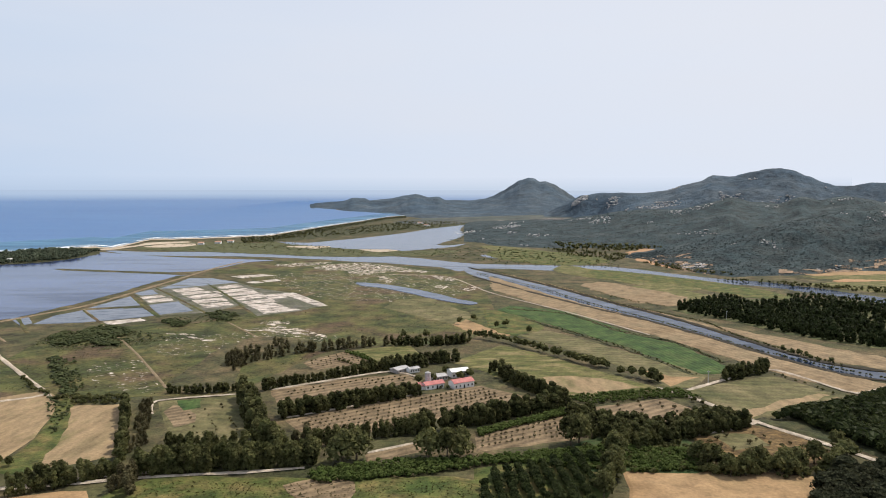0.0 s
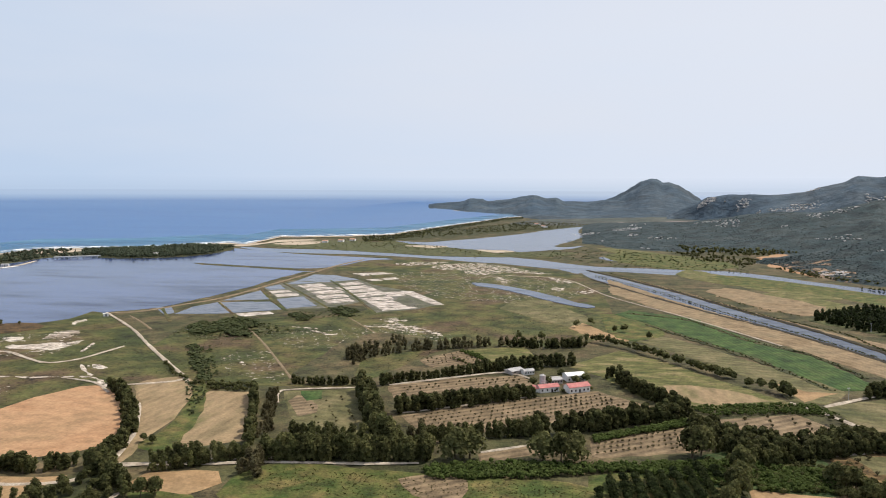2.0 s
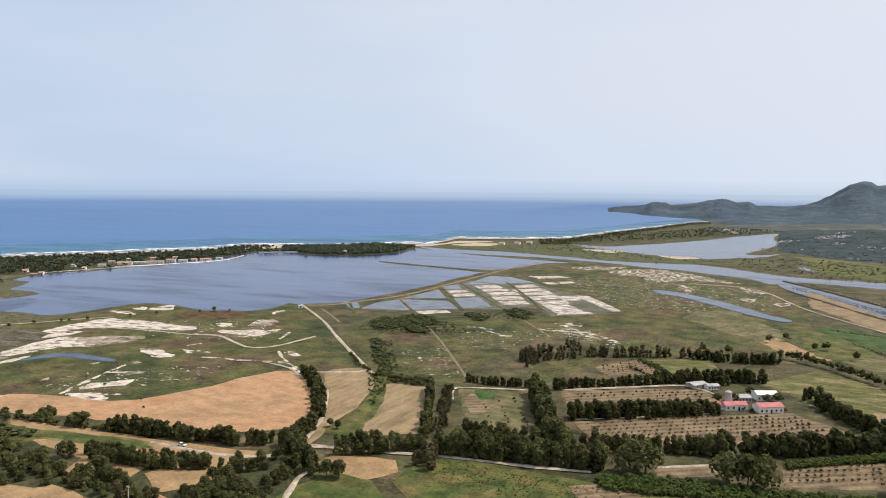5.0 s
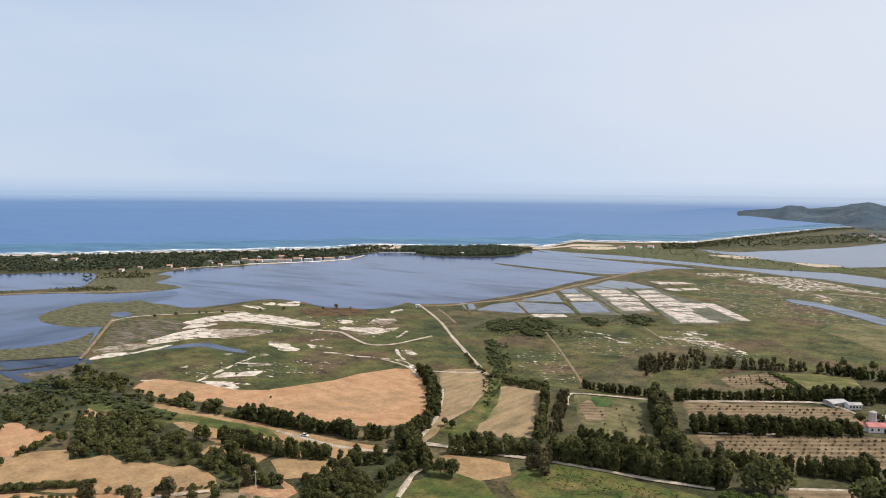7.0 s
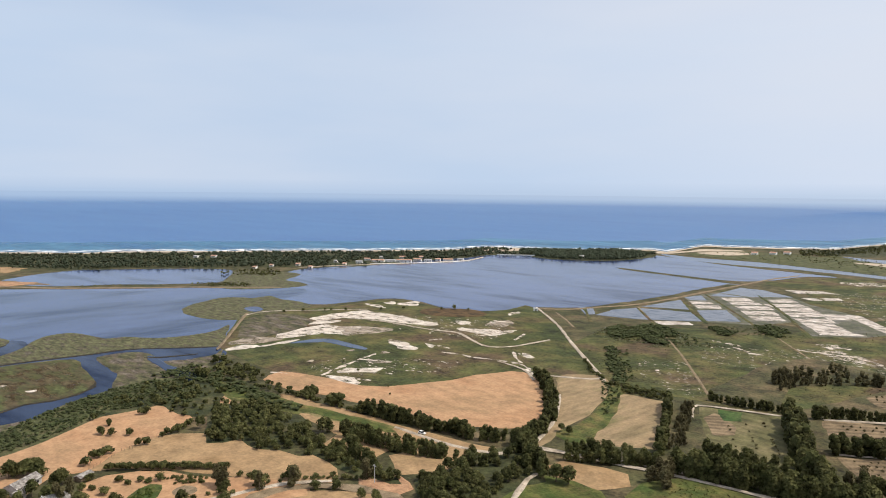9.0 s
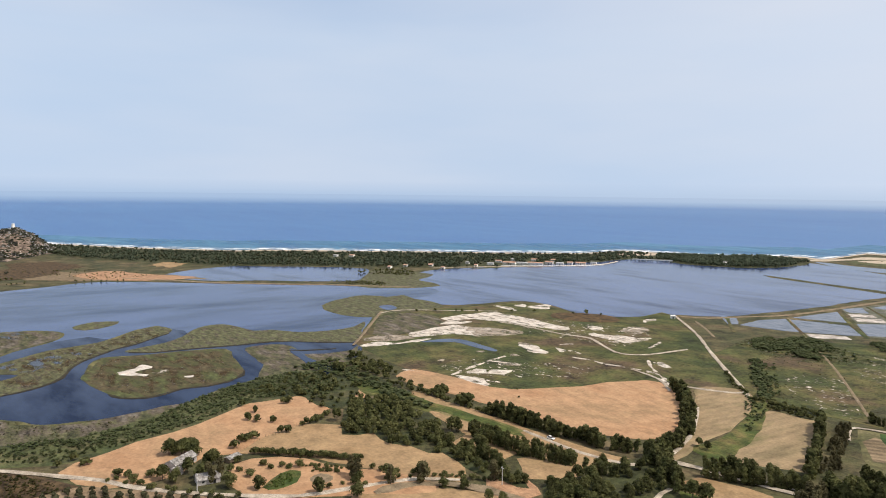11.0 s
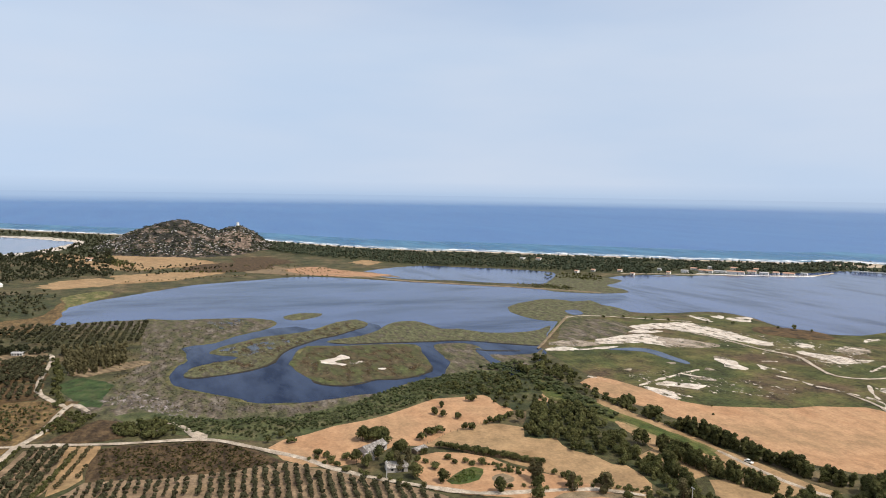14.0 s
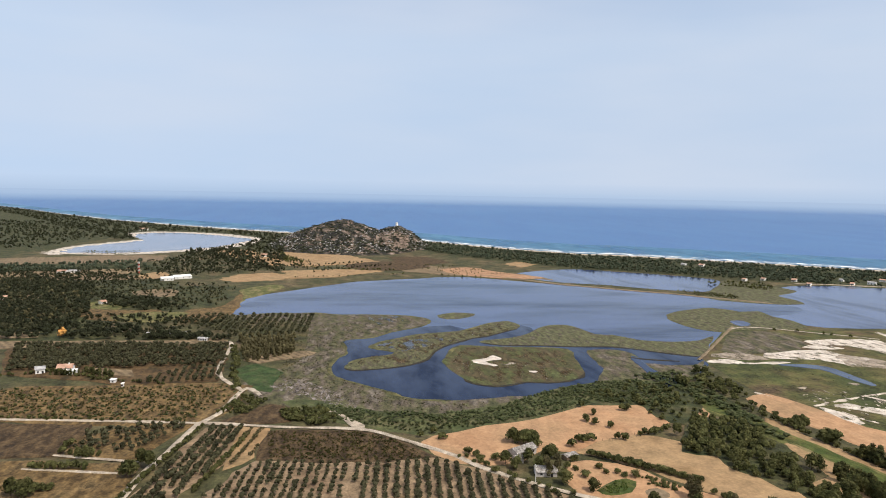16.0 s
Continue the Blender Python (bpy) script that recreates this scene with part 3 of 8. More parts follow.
# added see-through glowing sheet that imitates pale haze where the sea meets the sky
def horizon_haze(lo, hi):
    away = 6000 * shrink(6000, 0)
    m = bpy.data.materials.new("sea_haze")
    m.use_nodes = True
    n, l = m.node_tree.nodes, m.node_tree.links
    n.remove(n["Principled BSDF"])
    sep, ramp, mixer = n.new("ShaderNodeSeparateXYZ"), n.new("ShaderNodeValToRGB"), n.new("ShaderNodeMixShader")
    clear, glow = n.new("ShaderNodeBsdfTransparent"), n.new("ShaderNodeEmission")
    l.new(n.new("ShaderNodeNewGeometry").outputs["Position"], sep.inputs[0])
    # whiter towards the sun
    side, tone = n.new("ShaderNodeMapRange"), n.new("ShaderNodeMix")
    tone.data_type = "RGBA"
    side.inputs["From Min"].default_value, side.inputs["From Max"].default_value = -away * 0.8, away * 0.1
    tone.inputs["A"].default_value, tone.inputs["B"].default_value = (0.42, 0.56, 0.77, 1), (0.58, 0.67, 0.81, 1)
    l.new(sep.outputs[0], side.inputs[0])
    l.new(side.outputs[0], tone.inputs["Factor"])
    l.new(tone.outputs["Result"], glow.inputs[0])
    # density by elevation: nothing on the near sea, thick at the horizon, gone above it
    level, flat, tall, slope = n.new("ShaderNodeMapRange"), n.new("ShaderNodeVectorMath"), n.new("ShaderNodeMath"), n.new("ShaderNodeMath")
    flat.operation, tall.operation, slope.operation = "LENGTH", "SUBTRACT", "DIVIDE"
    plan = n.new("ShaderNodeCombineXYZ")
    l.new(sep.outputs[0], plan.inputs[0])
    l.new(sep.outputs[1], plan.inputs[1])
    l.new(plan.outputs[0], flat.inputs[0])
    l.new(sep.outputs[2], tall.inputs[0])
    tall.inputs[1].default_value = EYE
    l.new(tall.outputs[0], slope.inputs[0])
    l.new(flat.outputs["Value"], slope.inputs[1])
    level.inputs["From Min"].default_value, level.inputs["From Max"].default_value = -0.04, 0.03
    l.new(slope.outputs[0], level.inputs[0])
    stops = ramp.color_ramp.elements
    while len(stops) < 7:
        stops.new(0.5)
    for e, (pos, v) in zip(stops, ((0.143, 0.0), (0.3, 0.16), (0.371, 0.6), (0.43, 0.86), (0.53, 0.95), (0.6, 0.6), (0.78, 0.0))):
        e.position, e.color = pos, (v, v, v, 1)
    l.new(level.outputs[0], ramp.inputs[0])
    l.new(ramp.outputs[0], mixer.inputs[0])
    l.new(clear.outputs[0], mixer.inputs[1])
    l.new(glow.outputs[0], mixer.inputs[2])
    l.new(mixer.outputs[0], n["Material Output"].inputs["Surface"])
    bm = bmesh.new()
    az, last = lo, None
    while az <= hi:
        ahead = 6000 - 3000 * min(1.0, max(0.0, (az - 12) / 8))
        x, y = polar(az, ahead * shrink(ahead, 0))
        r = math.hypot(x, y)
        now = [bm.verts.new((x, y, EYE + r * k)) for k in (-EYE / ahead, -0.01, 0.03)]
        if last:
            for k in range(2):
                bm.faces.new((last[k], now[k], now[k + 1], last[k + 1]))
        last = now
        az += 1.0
    ob = tagged(link("backdrop", bm, m), "glowing sheet imitating haze over the sea on the horizon", "backdrop", "", "structure")
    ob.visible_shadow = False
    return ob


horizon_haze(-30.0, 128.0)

# ---- water on the plain ----
def water(name, pts, material, label, z=0.35, ragged=2.0, smooth=True):
    return patch(name, pts, z, material, label, "water", smooth, ragged, depth=0.3)


patch("wood_floor", [(-1124, -551), (-1146, -297), (-987, -220), (-747, -150), (-684, -203), (-582, -181), (-589, -290)], 0.2, M_SCRUB, "dark undergrowth among the farm woods", "undergrowth", True, 4.0)
patch("wood_floor", [(-1348, -678), (-1380, -534), (-1610, -532), (-1803, -511), (-2153, -572), (-2265, -502), (-2516, -740), (-2873, -1047), (-3316, -1661)], 0.15, M_SCRUB, "dark undergrowth of the coastal woods", "undergrowth", True, 6.0)
patch("lake_shore", [(-1331, -506), (-1529, -505), (-1687, -442), (-1821, -500), (-1961, -514), (-1999, -444), (-1962, -349), (-1879, -250), (-1718, -170), (-1540, -193), (-1435, -234), (-1368, -284), (-1316, -360), (-1313, -434)], 0.25, M_FLAT, "white salty shore of the lake", "shore", True, 16.0)
LAGOON = [(-699, -106), (-687, -60), (-611, 4), (-476, 0), (-418, 3), (-390, 34), (-383, 66), (-385, 116), (-395, 154), (-403, 178), (-412, 216), (-471, 266), (-547, 321), (-595, 360)] + [(-644, 399), (-633, 429), (-600, 443), (-587, 470), (-582, 505), (-571, 536), (-531, 539), (-498, 529), (-461, 527), (-438, 564), (-427, 599)] + [(-418, 608), (-394, 632), (-382, 683), (-373, 733), (-367, 798), (-365, 865), (-358, 944), (-356, 952), (-542, 1000), (-553, 1021), (-384, 983), (-334, 1025), (-310, 1120), (-281, 1147), (-467, 1198), (-621, 1278), (-608, 1225), (-651, 1165), (-692, 1094)] + [(-733, 1117), (-786, 1105), (-841, 1030), (-833, 977), (-845, 899), (-853, 805), (-852, 735), (-859, 664)] + [(-866, 723), (-879, 664), (-874, 617), (-847, 578), (-816, 549), (-783, 538), (-739, 530)] + [(-723, 512), (-740, 495), (-758, 464), (-800, 415), (-851, 363), (-890, 301), (-932, 251), (-964, 210), (-983, 165), (-964, 114), (-946, 66), (-923, 20), (-880, -22), (-850, -48), (-819, -78), (-781, -98), (-743, -108)]
ISLAND = [(-779, 1079), (-720, 1060), (-645, 1093), (-613, 1157), (-624, 1279), (-697, 1315), (-777, 1270), (-819, 1165)]
water("lagoon", LAGOON, M_LAGOON, "broad calm lagoon of blue-violet water", ragged=3.0)
water("lagoon", [(-709, -105), (-805, -70), (-900, 20), (-951, 160), (-869, 294), (-782, 405), (-732, 483), (-700, 509), (-662, 469), (-622, 382), (-547, 321), (-523, 292), (-556, 190), (-585, 99), (-628, 14), (-669, -59)], M_STREAK, "open lagoon with dull reflection streaks in its colour", z=0.36, ragged=3.0)
patch("wooded_island", ISLAND, 0.6, M_SCRUB, "low dark island under umbrella pines", "island", True, 3.0)
water("channel", [(-591, -8), (-634, 6), (-605, 44), (-612, 73), (-621, 101), (-603, 115), (-606, 139), (-617, 169), (-579, 171), (-557, 145), (-524, 218), (-485, 272), (-431, 237), (-402, 167), (-382, 125), (-374, 85), (-388, 51), (-410, 26), (-454, -7)], M_CHANNEL, "darkened channel winding round the marsh islands", z=0.38, ragged=3.0)
water("pond", [(-1022, 271), (-1050, 300), (-1074, 342), (-1081, 391), (-1050, 437), (-1020, 482), (-983, 524), (-945, 548), (-897, 524), (-852, 489), (-824, 461), (-839, 430), (-864, 392), (-891, 362), (-907, 328), (-929, 296), (-967, 276)], M_LAGOON, "calm pond between the pine belt and the spit", ragged=1.0)
water("estuary", [(-366, 1531), (-292, 1511), (-252, 1564), (-200, 1642), (-145, 1746), (-86, 1883), (-20, 2094), (44, 2308), (115, 2447), (209, 2569), (143, 2356), (77, 2228), (49, 2019), (53, 1795), (33, 1656), (-13, 1467), (14, 1451), (46, 1492), (19, 1414), (-60, 1332), (-124, 1270), (-190, 1312), (-258, 1333), (-337, 1411)], M_RIVER, "wide pale blue river estuary", ragged=4.0)
water("river", [(-629, 1313), (-544, 1291), (-449, 1290), (-364, 1274), (-287, 1270), (-201, 1249), (-120, 1229), (-54, 1197), (8, 1135), (62, 1095), (106, 1091), (176, 1079), (253, 1066), (353, 939), (409, 895), (450, 835), (484, 762), (463, 728), (428, 794), (391, 853), (336, 893), (240, 1009), (166, 1013), (121, 1024), (87, 1036), (44, 1032), (22, 1003), (0, 1048), (-48, 1080), (-91, 1110), (-136, 1126), (-205, 1162), (-268, 1187), (-346, 1209), (-445, 1214), (-544, 1235)], M_RIVER, "blue river winding across the plain", ragged=3.0)
water("canal", [(38, 1033), (123, 861), (174, 726), (213, 630), (234, 558), (251, 499), (266, 468), (289, 451), (314, 419), (300, 399), (278, 434), (262, 447), (239, 492), (219, 554), (188, 632), (148, 711), (97, 822), (40, 960)], M_CANAL, "straight dark blue canal between stubble banks", ragged=1.0)
water("creek", [(-108, 875), (-84, 868), (-63, 851), (-36, 824), (-5, 782), (17, 745), (35, 725), (28, 712), (9, 728), (-16, 758), (-40, 792), (-74, 832), (-98, 847)], M_RIVER, "winding blue creek in the marsh", z=3.0, ragged=1.0)
water("creek", [(-459, 317), (-458, 338), (-450, 349), (-434, 351), (-419, 350), (-404, 349), (-400, 344), (-412, 342), (-428, 341), (-443, 339), (-453, 324)], M_RIVER, "narrow creek in the salt marsh", z=0.9, ragged=0.6)
water("salt_lake", [(-1355, -491), (-1485, -491), (-1564, -461), (-1652, -427), (-1802, -481), (-1915, -488), (-1949, -432), (-1911, -354), (-1830, -271), (-1715, -195), (-1587, -211), (-1491, -243), (-1418, -284), (-1377, -326), (-1350, -379), (-1347, -436)], M_SHALLOW, "pale shallow lake behind the hill", ragged=12.0)
# dark tone for the shade below marsh banks, also for the canal's weeds
M_SHADE_WEED = shade("shade_and_weed_edge", ((0.022, 0.018, 0.011), (0.038, 0.031, 0.019)), 4, 0.6, bump=0.4, fine=0.4)
M_ISLE = shade("green_marsh_island", ((0.082, 0.09, 0.036), (0.066, 0.075, 0.025), (0.062, 0.058, 0.025), (0.072, 0.052, 0.027), (0.10, 0.088, 0.045)), 22, 1.3, bump=0.6, fine=0.6, stretch=(25, 2.2), spread=(0.3, 0.68))
M_TONGUE = shade("grey_green_marsh", ((0.052, 0.05, 0.026), (0.075, 0.074, 0.036), (0.098, 0.098, 0.046), (0.066, 0.054, 0.034), (0.09, 0.078, 0.058)), 14, 1.6, bump=0.6, fine=0.75, stretch=(-20, 2.8), spread=(0.34, 0.66))
patch("reedbed", [(-686, -105), (-685, -86), (-694, -61), (-692, -34), (-695, -18), (-681, 4), (-680, 31), (-675, 59), (-665, 79), (-647, 88), (-624, 81), (-607, 63), (-593, 47), (-573, 31), (-567, 15), (-559, 6), (-537, 8), (-517, 9), (-505, 3), (-484, -2), (-467, -3), (-452, 0), (-442, 7), (-431, 17), (-417, 30), (-404, 39)] + [(-396, 51), (-393, 67), (-395, 84), (-398, 102), (-398, 119), (-400, 138), (-408, 151), (-420, 163), (-439, 175), (-458, 184), (-478, 187), (-495, 189), (-514, 193), (-516, 208), (-512, 220), (-498, 225), (-473, 219), (-446, 217), (-415, 216), (-391, 198), (-388, 168), (-373, 129), (-362, 78), (-357, 32), (-367, -9), (-394, -35), (-423, -50), (-463, -58), (-484, -27), (-570, -21), (-630, -26), (-657, -63), (-665, -99)], 0.45, M_REEDBED, "faded brown and grey reedbed round the channel", "reedbed", True, 1.2)
water("marsh_pool", [(-653, 29), (-671, 36), (-677, 52), (-662, 64), (-641, 62), (-629, 50), (-632, 34)], M_POOL, "shallow pool in the reedbed", z=0.8, ragged=2.0)
for pts, mat in (([(-475, 7), (-487, 10), (-500, 20), (-505, 33), (-517, 46), (-525, 41), (-534, 28), (-543, 27), (-553, 36), (-566, 50), (-582, 70), (-587, 87), (-593, 105), (-605, 120), (-621, 133), (-635, 151), (-638, 162), (-618, 167), (-601, 159), (-591, 147), (-575, 129), (-565, 112), (-550, 97), (-536, 85), (-518, 74), (-496, 66), (-481, 54), (-474, 40), (-469, 24), (-469, 12)], M_TONGUE), ([(-486, 76), (-500, 81), (-520, 88), (-537, 98), (-533, 114), (-529, 138), (-526, 159), (-518, 178), (-494, 175), (-467, 171), (-450, 167), (-439, 162), (-430, 149), (-426, 135), (-429, 122), (-425, 112), (-422, 99), (-428, 88), (-440, 84), (-465, 78)], M_ISLE)):
    patch("marsh_island", pts, 0.7, mat, "low green and brown marsh island in the lagoon", "island", True, 1.2)
    mx, my = sum(p[0] for p in pts) / len(pts), sum(p[1] for p in pts) / len(pts)
    patch("rusty_marsh", [(mx + (x - mx) * 0.86, my + (y - my) * 0.86) for x, y in pts], 0.72, M_RUST, "rusty brown plants in the middle of the marsh island", "marsh", True, 2.0)
patch("marsh_island", [(-671, 98), (-687, 117), (-680, 138), (-660, 126), (-652, 106)], 0.7, M_TONGUE, "faint grassy shoal in the lagoon", "island", True, 1.5)
patch("marsh_pools", [(-541, 32), (-555, 48), (-564, 71), (-570, 92), (-556, 94), (-537, 75), (-526, 59), (-520, 48)], 0.75, M_POOL, "small dark pools on the marsh island", "pool", True, 2.0)
patch("marsh_tongue", [(-549, 115), (-557, 127), (-565, 147), (-582, 166), (-606, 183), (-618, 197), (-616, 212), (-597, 218), (-574, 223), (-570, 237), (-547, 253), (-540, 277), (-544, 303), (-559, 323), (-515, 294), (-488, 272), (-499, 256), (-513, 238), (-526, 219), (-528, 195), (-532, 174), (-536, 153), (-538, 132)], 0.5, M_TONGUE, "low grassy marsh bank beside the lagoon", "marsh", True, 1.2)
patch("marsh_tongue", [(-654, 329), (-678, 348), (-695, 378), (-702, 404), (-679, 421), (-681, 445), (-650, 440), (-625, 445), (-591, 436), (-582, 401), (-586, 363), (-575, 344), (-585, 331), (-606, 324), (-633, 323)], 0.5, M_TONGUE, "yellow-green marsh tongue in the lagoon", "marsh", True, 1.2)
patch("marsh_tongue", [(-470, 221), (-464, 234), (-463, 244), (-464, 257), (-475, 269), (-430, 238), (-425, 222), (-448, 220)], 0.5, M_REEDBED, "brown marsh bank beside the ditch", "marsh", True, 1.0)
water("marsh_pool", [(-629, 382), (-626, 395), (-607, 389), (-601, 376), (-614, 375)], M_LAGOON, "small pool on the marsh tongue", z=0.9, ragged=1.0)
water("ditch", [(-493, 222), (-476, 221), (-453, 218), (-428, 216), (-403, 212), (-396, 212), (-392, 208), (-412, 209), (-436, 210), (-463, 214), (-483, 216)], M_CHANNEL, "narrow ditch off the channel", z=0.8, ragged=0.4)
patch("salt_flat", [(-487, 98), (-496, 108), (-503, 117), (-491, 117), (-485, 109), (-473, 114), (-469, 111), (-480, 102)], 0.8, M_SALT, "white salt in the middle of the marsh island", "salt flat", True, 4.5)
patch("salt_flat", [(-479, 117), (-479, 127), (-475, 125), (-473, 117)], 0.8, M_BLOTCH, "white salt specks on the marsh island", "salt flat", True, 1.0)
patch("salt_flat", [(-456, 131), (-455, 136), (-451, 134), (-453, 131)], 0.8, M_SALT, "white salt specks on the marsh island", "salt flat", True, 0.6)
# dark ribbons painted for the banks' shade towards the plain, pale reed rims
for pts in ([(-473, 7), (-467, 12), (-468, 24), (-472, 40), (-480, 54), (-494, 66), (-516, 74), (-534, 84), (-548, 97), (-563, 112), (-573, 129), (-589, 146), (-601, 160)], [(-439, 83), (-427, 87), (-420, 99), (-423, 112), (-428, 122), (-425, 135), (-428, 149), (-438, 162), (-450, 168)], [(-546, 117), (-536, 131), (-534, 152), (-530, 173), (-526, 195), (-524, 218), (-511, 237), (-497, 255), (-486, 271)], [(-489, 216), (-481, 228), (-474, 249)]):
    ribbon("mud_edge", pts, 2.6, 1.2, M_SHADE_WEED, "shade of the marsh bank painted as a dark strip", "bank", 1.2, 0.3)
for pts in ([(-692, -28), (-681, 4), (-680, 31), (-675, 59), (-665, 79), (-647, 88), (-624, 81), (-607, 63), (-593, 47), (-573, 31), (-567, 15), (-559, 6), (-537, 8), (-517, 9), (-505, 3), (-484, -2), (-467, -3), (-452, 0), (-442, 7), (-431, 17), (-417, 30), (-404, 39), (-396, 51), (-393, 67)], [(-575, 344), (-585, 331), (-606, 324), (-633, 323), (-654, 329), (-678, 348), (-695, 378), (-702, 404), (-679, 421)], [(-487, 10), (-500, 20), (-505, 33), (-517, 46), (-535, 28), (-553, 36), (-566, 50), (-582, 70), (-587, 87), (-593, 105), (-605, 120), (-621, 133), (-635, 151), (-638, 162)], [(-500, 81), (-520, 88), (-537, 98), (-533, 114), (-529, 138), (-526, 159), (-518, 178), (-488, 174)]):
    ribbon("reed_fringe", pts, 2.6, 0.8, M_FRINGE, "yellow-green reed fringe of the marsh", "reeds", 1.8)
patch("shrub_bank", [(-383, 91), (-404, 124), (-424, 161), (-430, 196), (-415, 210), (-375, 201), (-360, 181), (-375, 171), (-380, 148), (-359, 110), (-346, 76), (-337, 42), (-355, 13), (-373, -11), (-401, -29), (-401, -7), (-379, 22), (-370, 52)], 0.4, M_BANK, "grey-green bank of low shrubs", "bank", True, 2.0)
patch("shrub_bank", [(-309, 520), (-314, 565), (-281, 593), (-245, 574), (-211, 549), (-238, 513), (-274, 506)], 0.4, M_SHRUBBY, "grey-green bank of low shrubs", "bank", True, 7.0)
patch("green_meadow", [(-462, -62), (-484, -59), (-488, -47), (-464, -34), (-438, -37), (-418, -39), (-436, -53)], 0.55, M_WETMEADOW, "dark green wet meadow", "meadow", True, 5.0)
patch("mudflat", [(-433, -39), (-446, -29), (-438, -14), (-409, 4), (-384, 14), (-393, -2), (-416, -24)], 0.6, holed(shade("grey_mud", ((0.2, 0.165, 0.15), (0.3, 0.26, 0.24)), 9, 0.8, fine=0.3), 6, 0.34, 0.1, stretch=(20, 2.5)), "grey cracked mud in the reedbed", "mudflat")

# marsh plain
patch("marsh", [(-274, 396), (-311, 547), (-262, 605), (-191, 647), (-68, 1003), (33, 885), (49, 696), (21, 551), (-77, 515), (-122, 409), (-157, 397), (-222, 397)] , 0.25, M_MARSH, "olive green salt marsh plain", "marsh", True, 3.0)
patch("marsh", [(-483, 271), (-505, 287), (-552, 323), (-590, 356), (-603, 381), (-599, 406), (-580, 428), (-575, 461), (-573, 497), (-562, 528), (-528, 531), (-493, 524), (-458, 525), (-436, 562), (-424, 598)] + [(-237, 408), (-278, 382), (-287, 362), (-297, 329), (-325, 278), (-387, 262), (-429, 263)], 0.25, M_MARSH, "olive green salt marsh with white salt", "marsh", True, 1.2)
patch("marsh", [(-330, 1011), (-242, 1139), (-73, 1076), (43, 941), (-60, 883), (-193, 786), (-260, 935)], 0.22, M_MARSH, "olive green salt marsh by the river", "marsh", True, 3.0)

M_BRINE = shade("wet_salt_mud", ((0.048, 0.052, 0.02), (0.078, 0.075, 0.04), (0.12, 0.11, 0.09)), 14, 1.4, rough=0.6, fine=0.6)
patch("salt_works", [(-348, 789), (-334, 859), (-258, 877), (-222, 829), (-168, 790), (-121, 706), (-138, 674), (-173, 647), (-205, 707), (-225, 665), (-262, 650)], 0.4, M_BRINE, "wet grey mud between the salt pans", "mudflat", False, 2.0)
# salt pans: water cells and crusted cells between low dykes
for pts in ([(-357, 606), (-361, 645), (-350, 674), (-316, 687), (-276, 641), (-319, 614)], [(-350, 687), (-343, 754), (-342, 765), (-306, 704), (-333, 694)], [(-340, 674), (-298, 690), (-269, 648), (-300, 625), (-310, 628)], [(-346, 785), (-339, 815), (-318, 780), (-332, 769)]) + ([(-298, 707), (-277, 729), (-241, 673), (-265, 653)], [(-332, 853), (-332, 919), (-302, 917), (-257, 878), (-294, 845)], [(-333, 823), (-330, 848), (-295, 838), (-320, 823)], [(-396, 636), (-364, 600), (-360, 609), (-380, 638)]):
    patch("salt_pan", pts, 0.45, M_PAN, "flooded salt pan with still grey-blue water", "salt pan", False, 1.0, "salt pans")
for pts in ([(-330, 760), (-311, 772), (-302, 761), (-319, 744)], [(-315, 736), (-295, 754), (-283, 736), (-302, 719)], [(-316, 813), (-293, 834), (-278, 812), (-301, 792)], [(-298, 788), (-274, 808), (-261, 792), (-287, 772)], [(-282, 764), (-256, 789), (-241, 766), (-267, 746)], [(-265, 738), (-239, 757), (-227, 736), (-252, 717)], [(-248, 710), (-224, 728), (-212, 708), (-234, 691)], [(-271, 837), (-255, 861), (-238, 839), (-259, 819)], [(-264, 801), (-236, 828), (-220, 814), (-251, 786)]) + ([(-245, 779), (-220, 809), (-206, 789), (-232, 765)], [(-228, 757), (-204, 786), (-191, 763), (-215, 736)], [(-200, 773), (-183, 789), (-167, 759), (-186, 747)], [(-212, 728), (-186, 751), (-175, 731), (-200, 713)], [(-200, 709), (-176, 726), (-152, 690), (-138, 681), (-169, 659), (-180, 679)], [(-184, 789), (-171, 794), (-145, 755), (-117, 707), (-125, 700), (-151, 740)], [(-301, 618), (-276, 634), (-267, 624), (-289, 605)], [(-248, 881), (-217, 912), (-208, 897), (-233, 869)], [(-284, 938), (-246, 961), (-226, 948), (-263, 920)]):
    patch("salt_pan", pts, 0.45, M_PANCRUST, "drained salt pan with a white crust", "salt pan", False, 1.2, "salt pans")
ribbon("dyke", [(-421, 596), (-395, 613), (-377, 655), (-361, 695), (-352, 766), (-349, 828), (-342, 936), (-335, 1043), (-321, 1124)], 5.0, 1.0, M_DYKE, "sandy dyke path between lagoon and salt pans", "dyke")
for pts in ([(-339, 826), (-277, 738), (-223, 659)], [(-349, 778), (-306, 709), (-260, 640)], [(-348, 675), (-312, 627), (-284, 591)], [(-291, 864), (-230, 756), (-169, 636)], [(-386, 632), (-340, 569)], [(-259, 935), (-206, 851), (-165, 791)]):
    ribbon("dyke", pts, 3.4, 0.7, M_MARSH, "low earth bank between salt pans", "dyke", 0.6)
for pts in ([(-351, 681), (-270, 569), (-222, 501), (-163, 409)], [(-191, 618), (-165, 580), (-133, 532), (-112, 499)], [(-392, 589), (-362, 561), (-337, 535)]):
    ribbon("path", pts, 1.8, 0.6, M_DYKE, "narrow earth path on a low bank", "path")

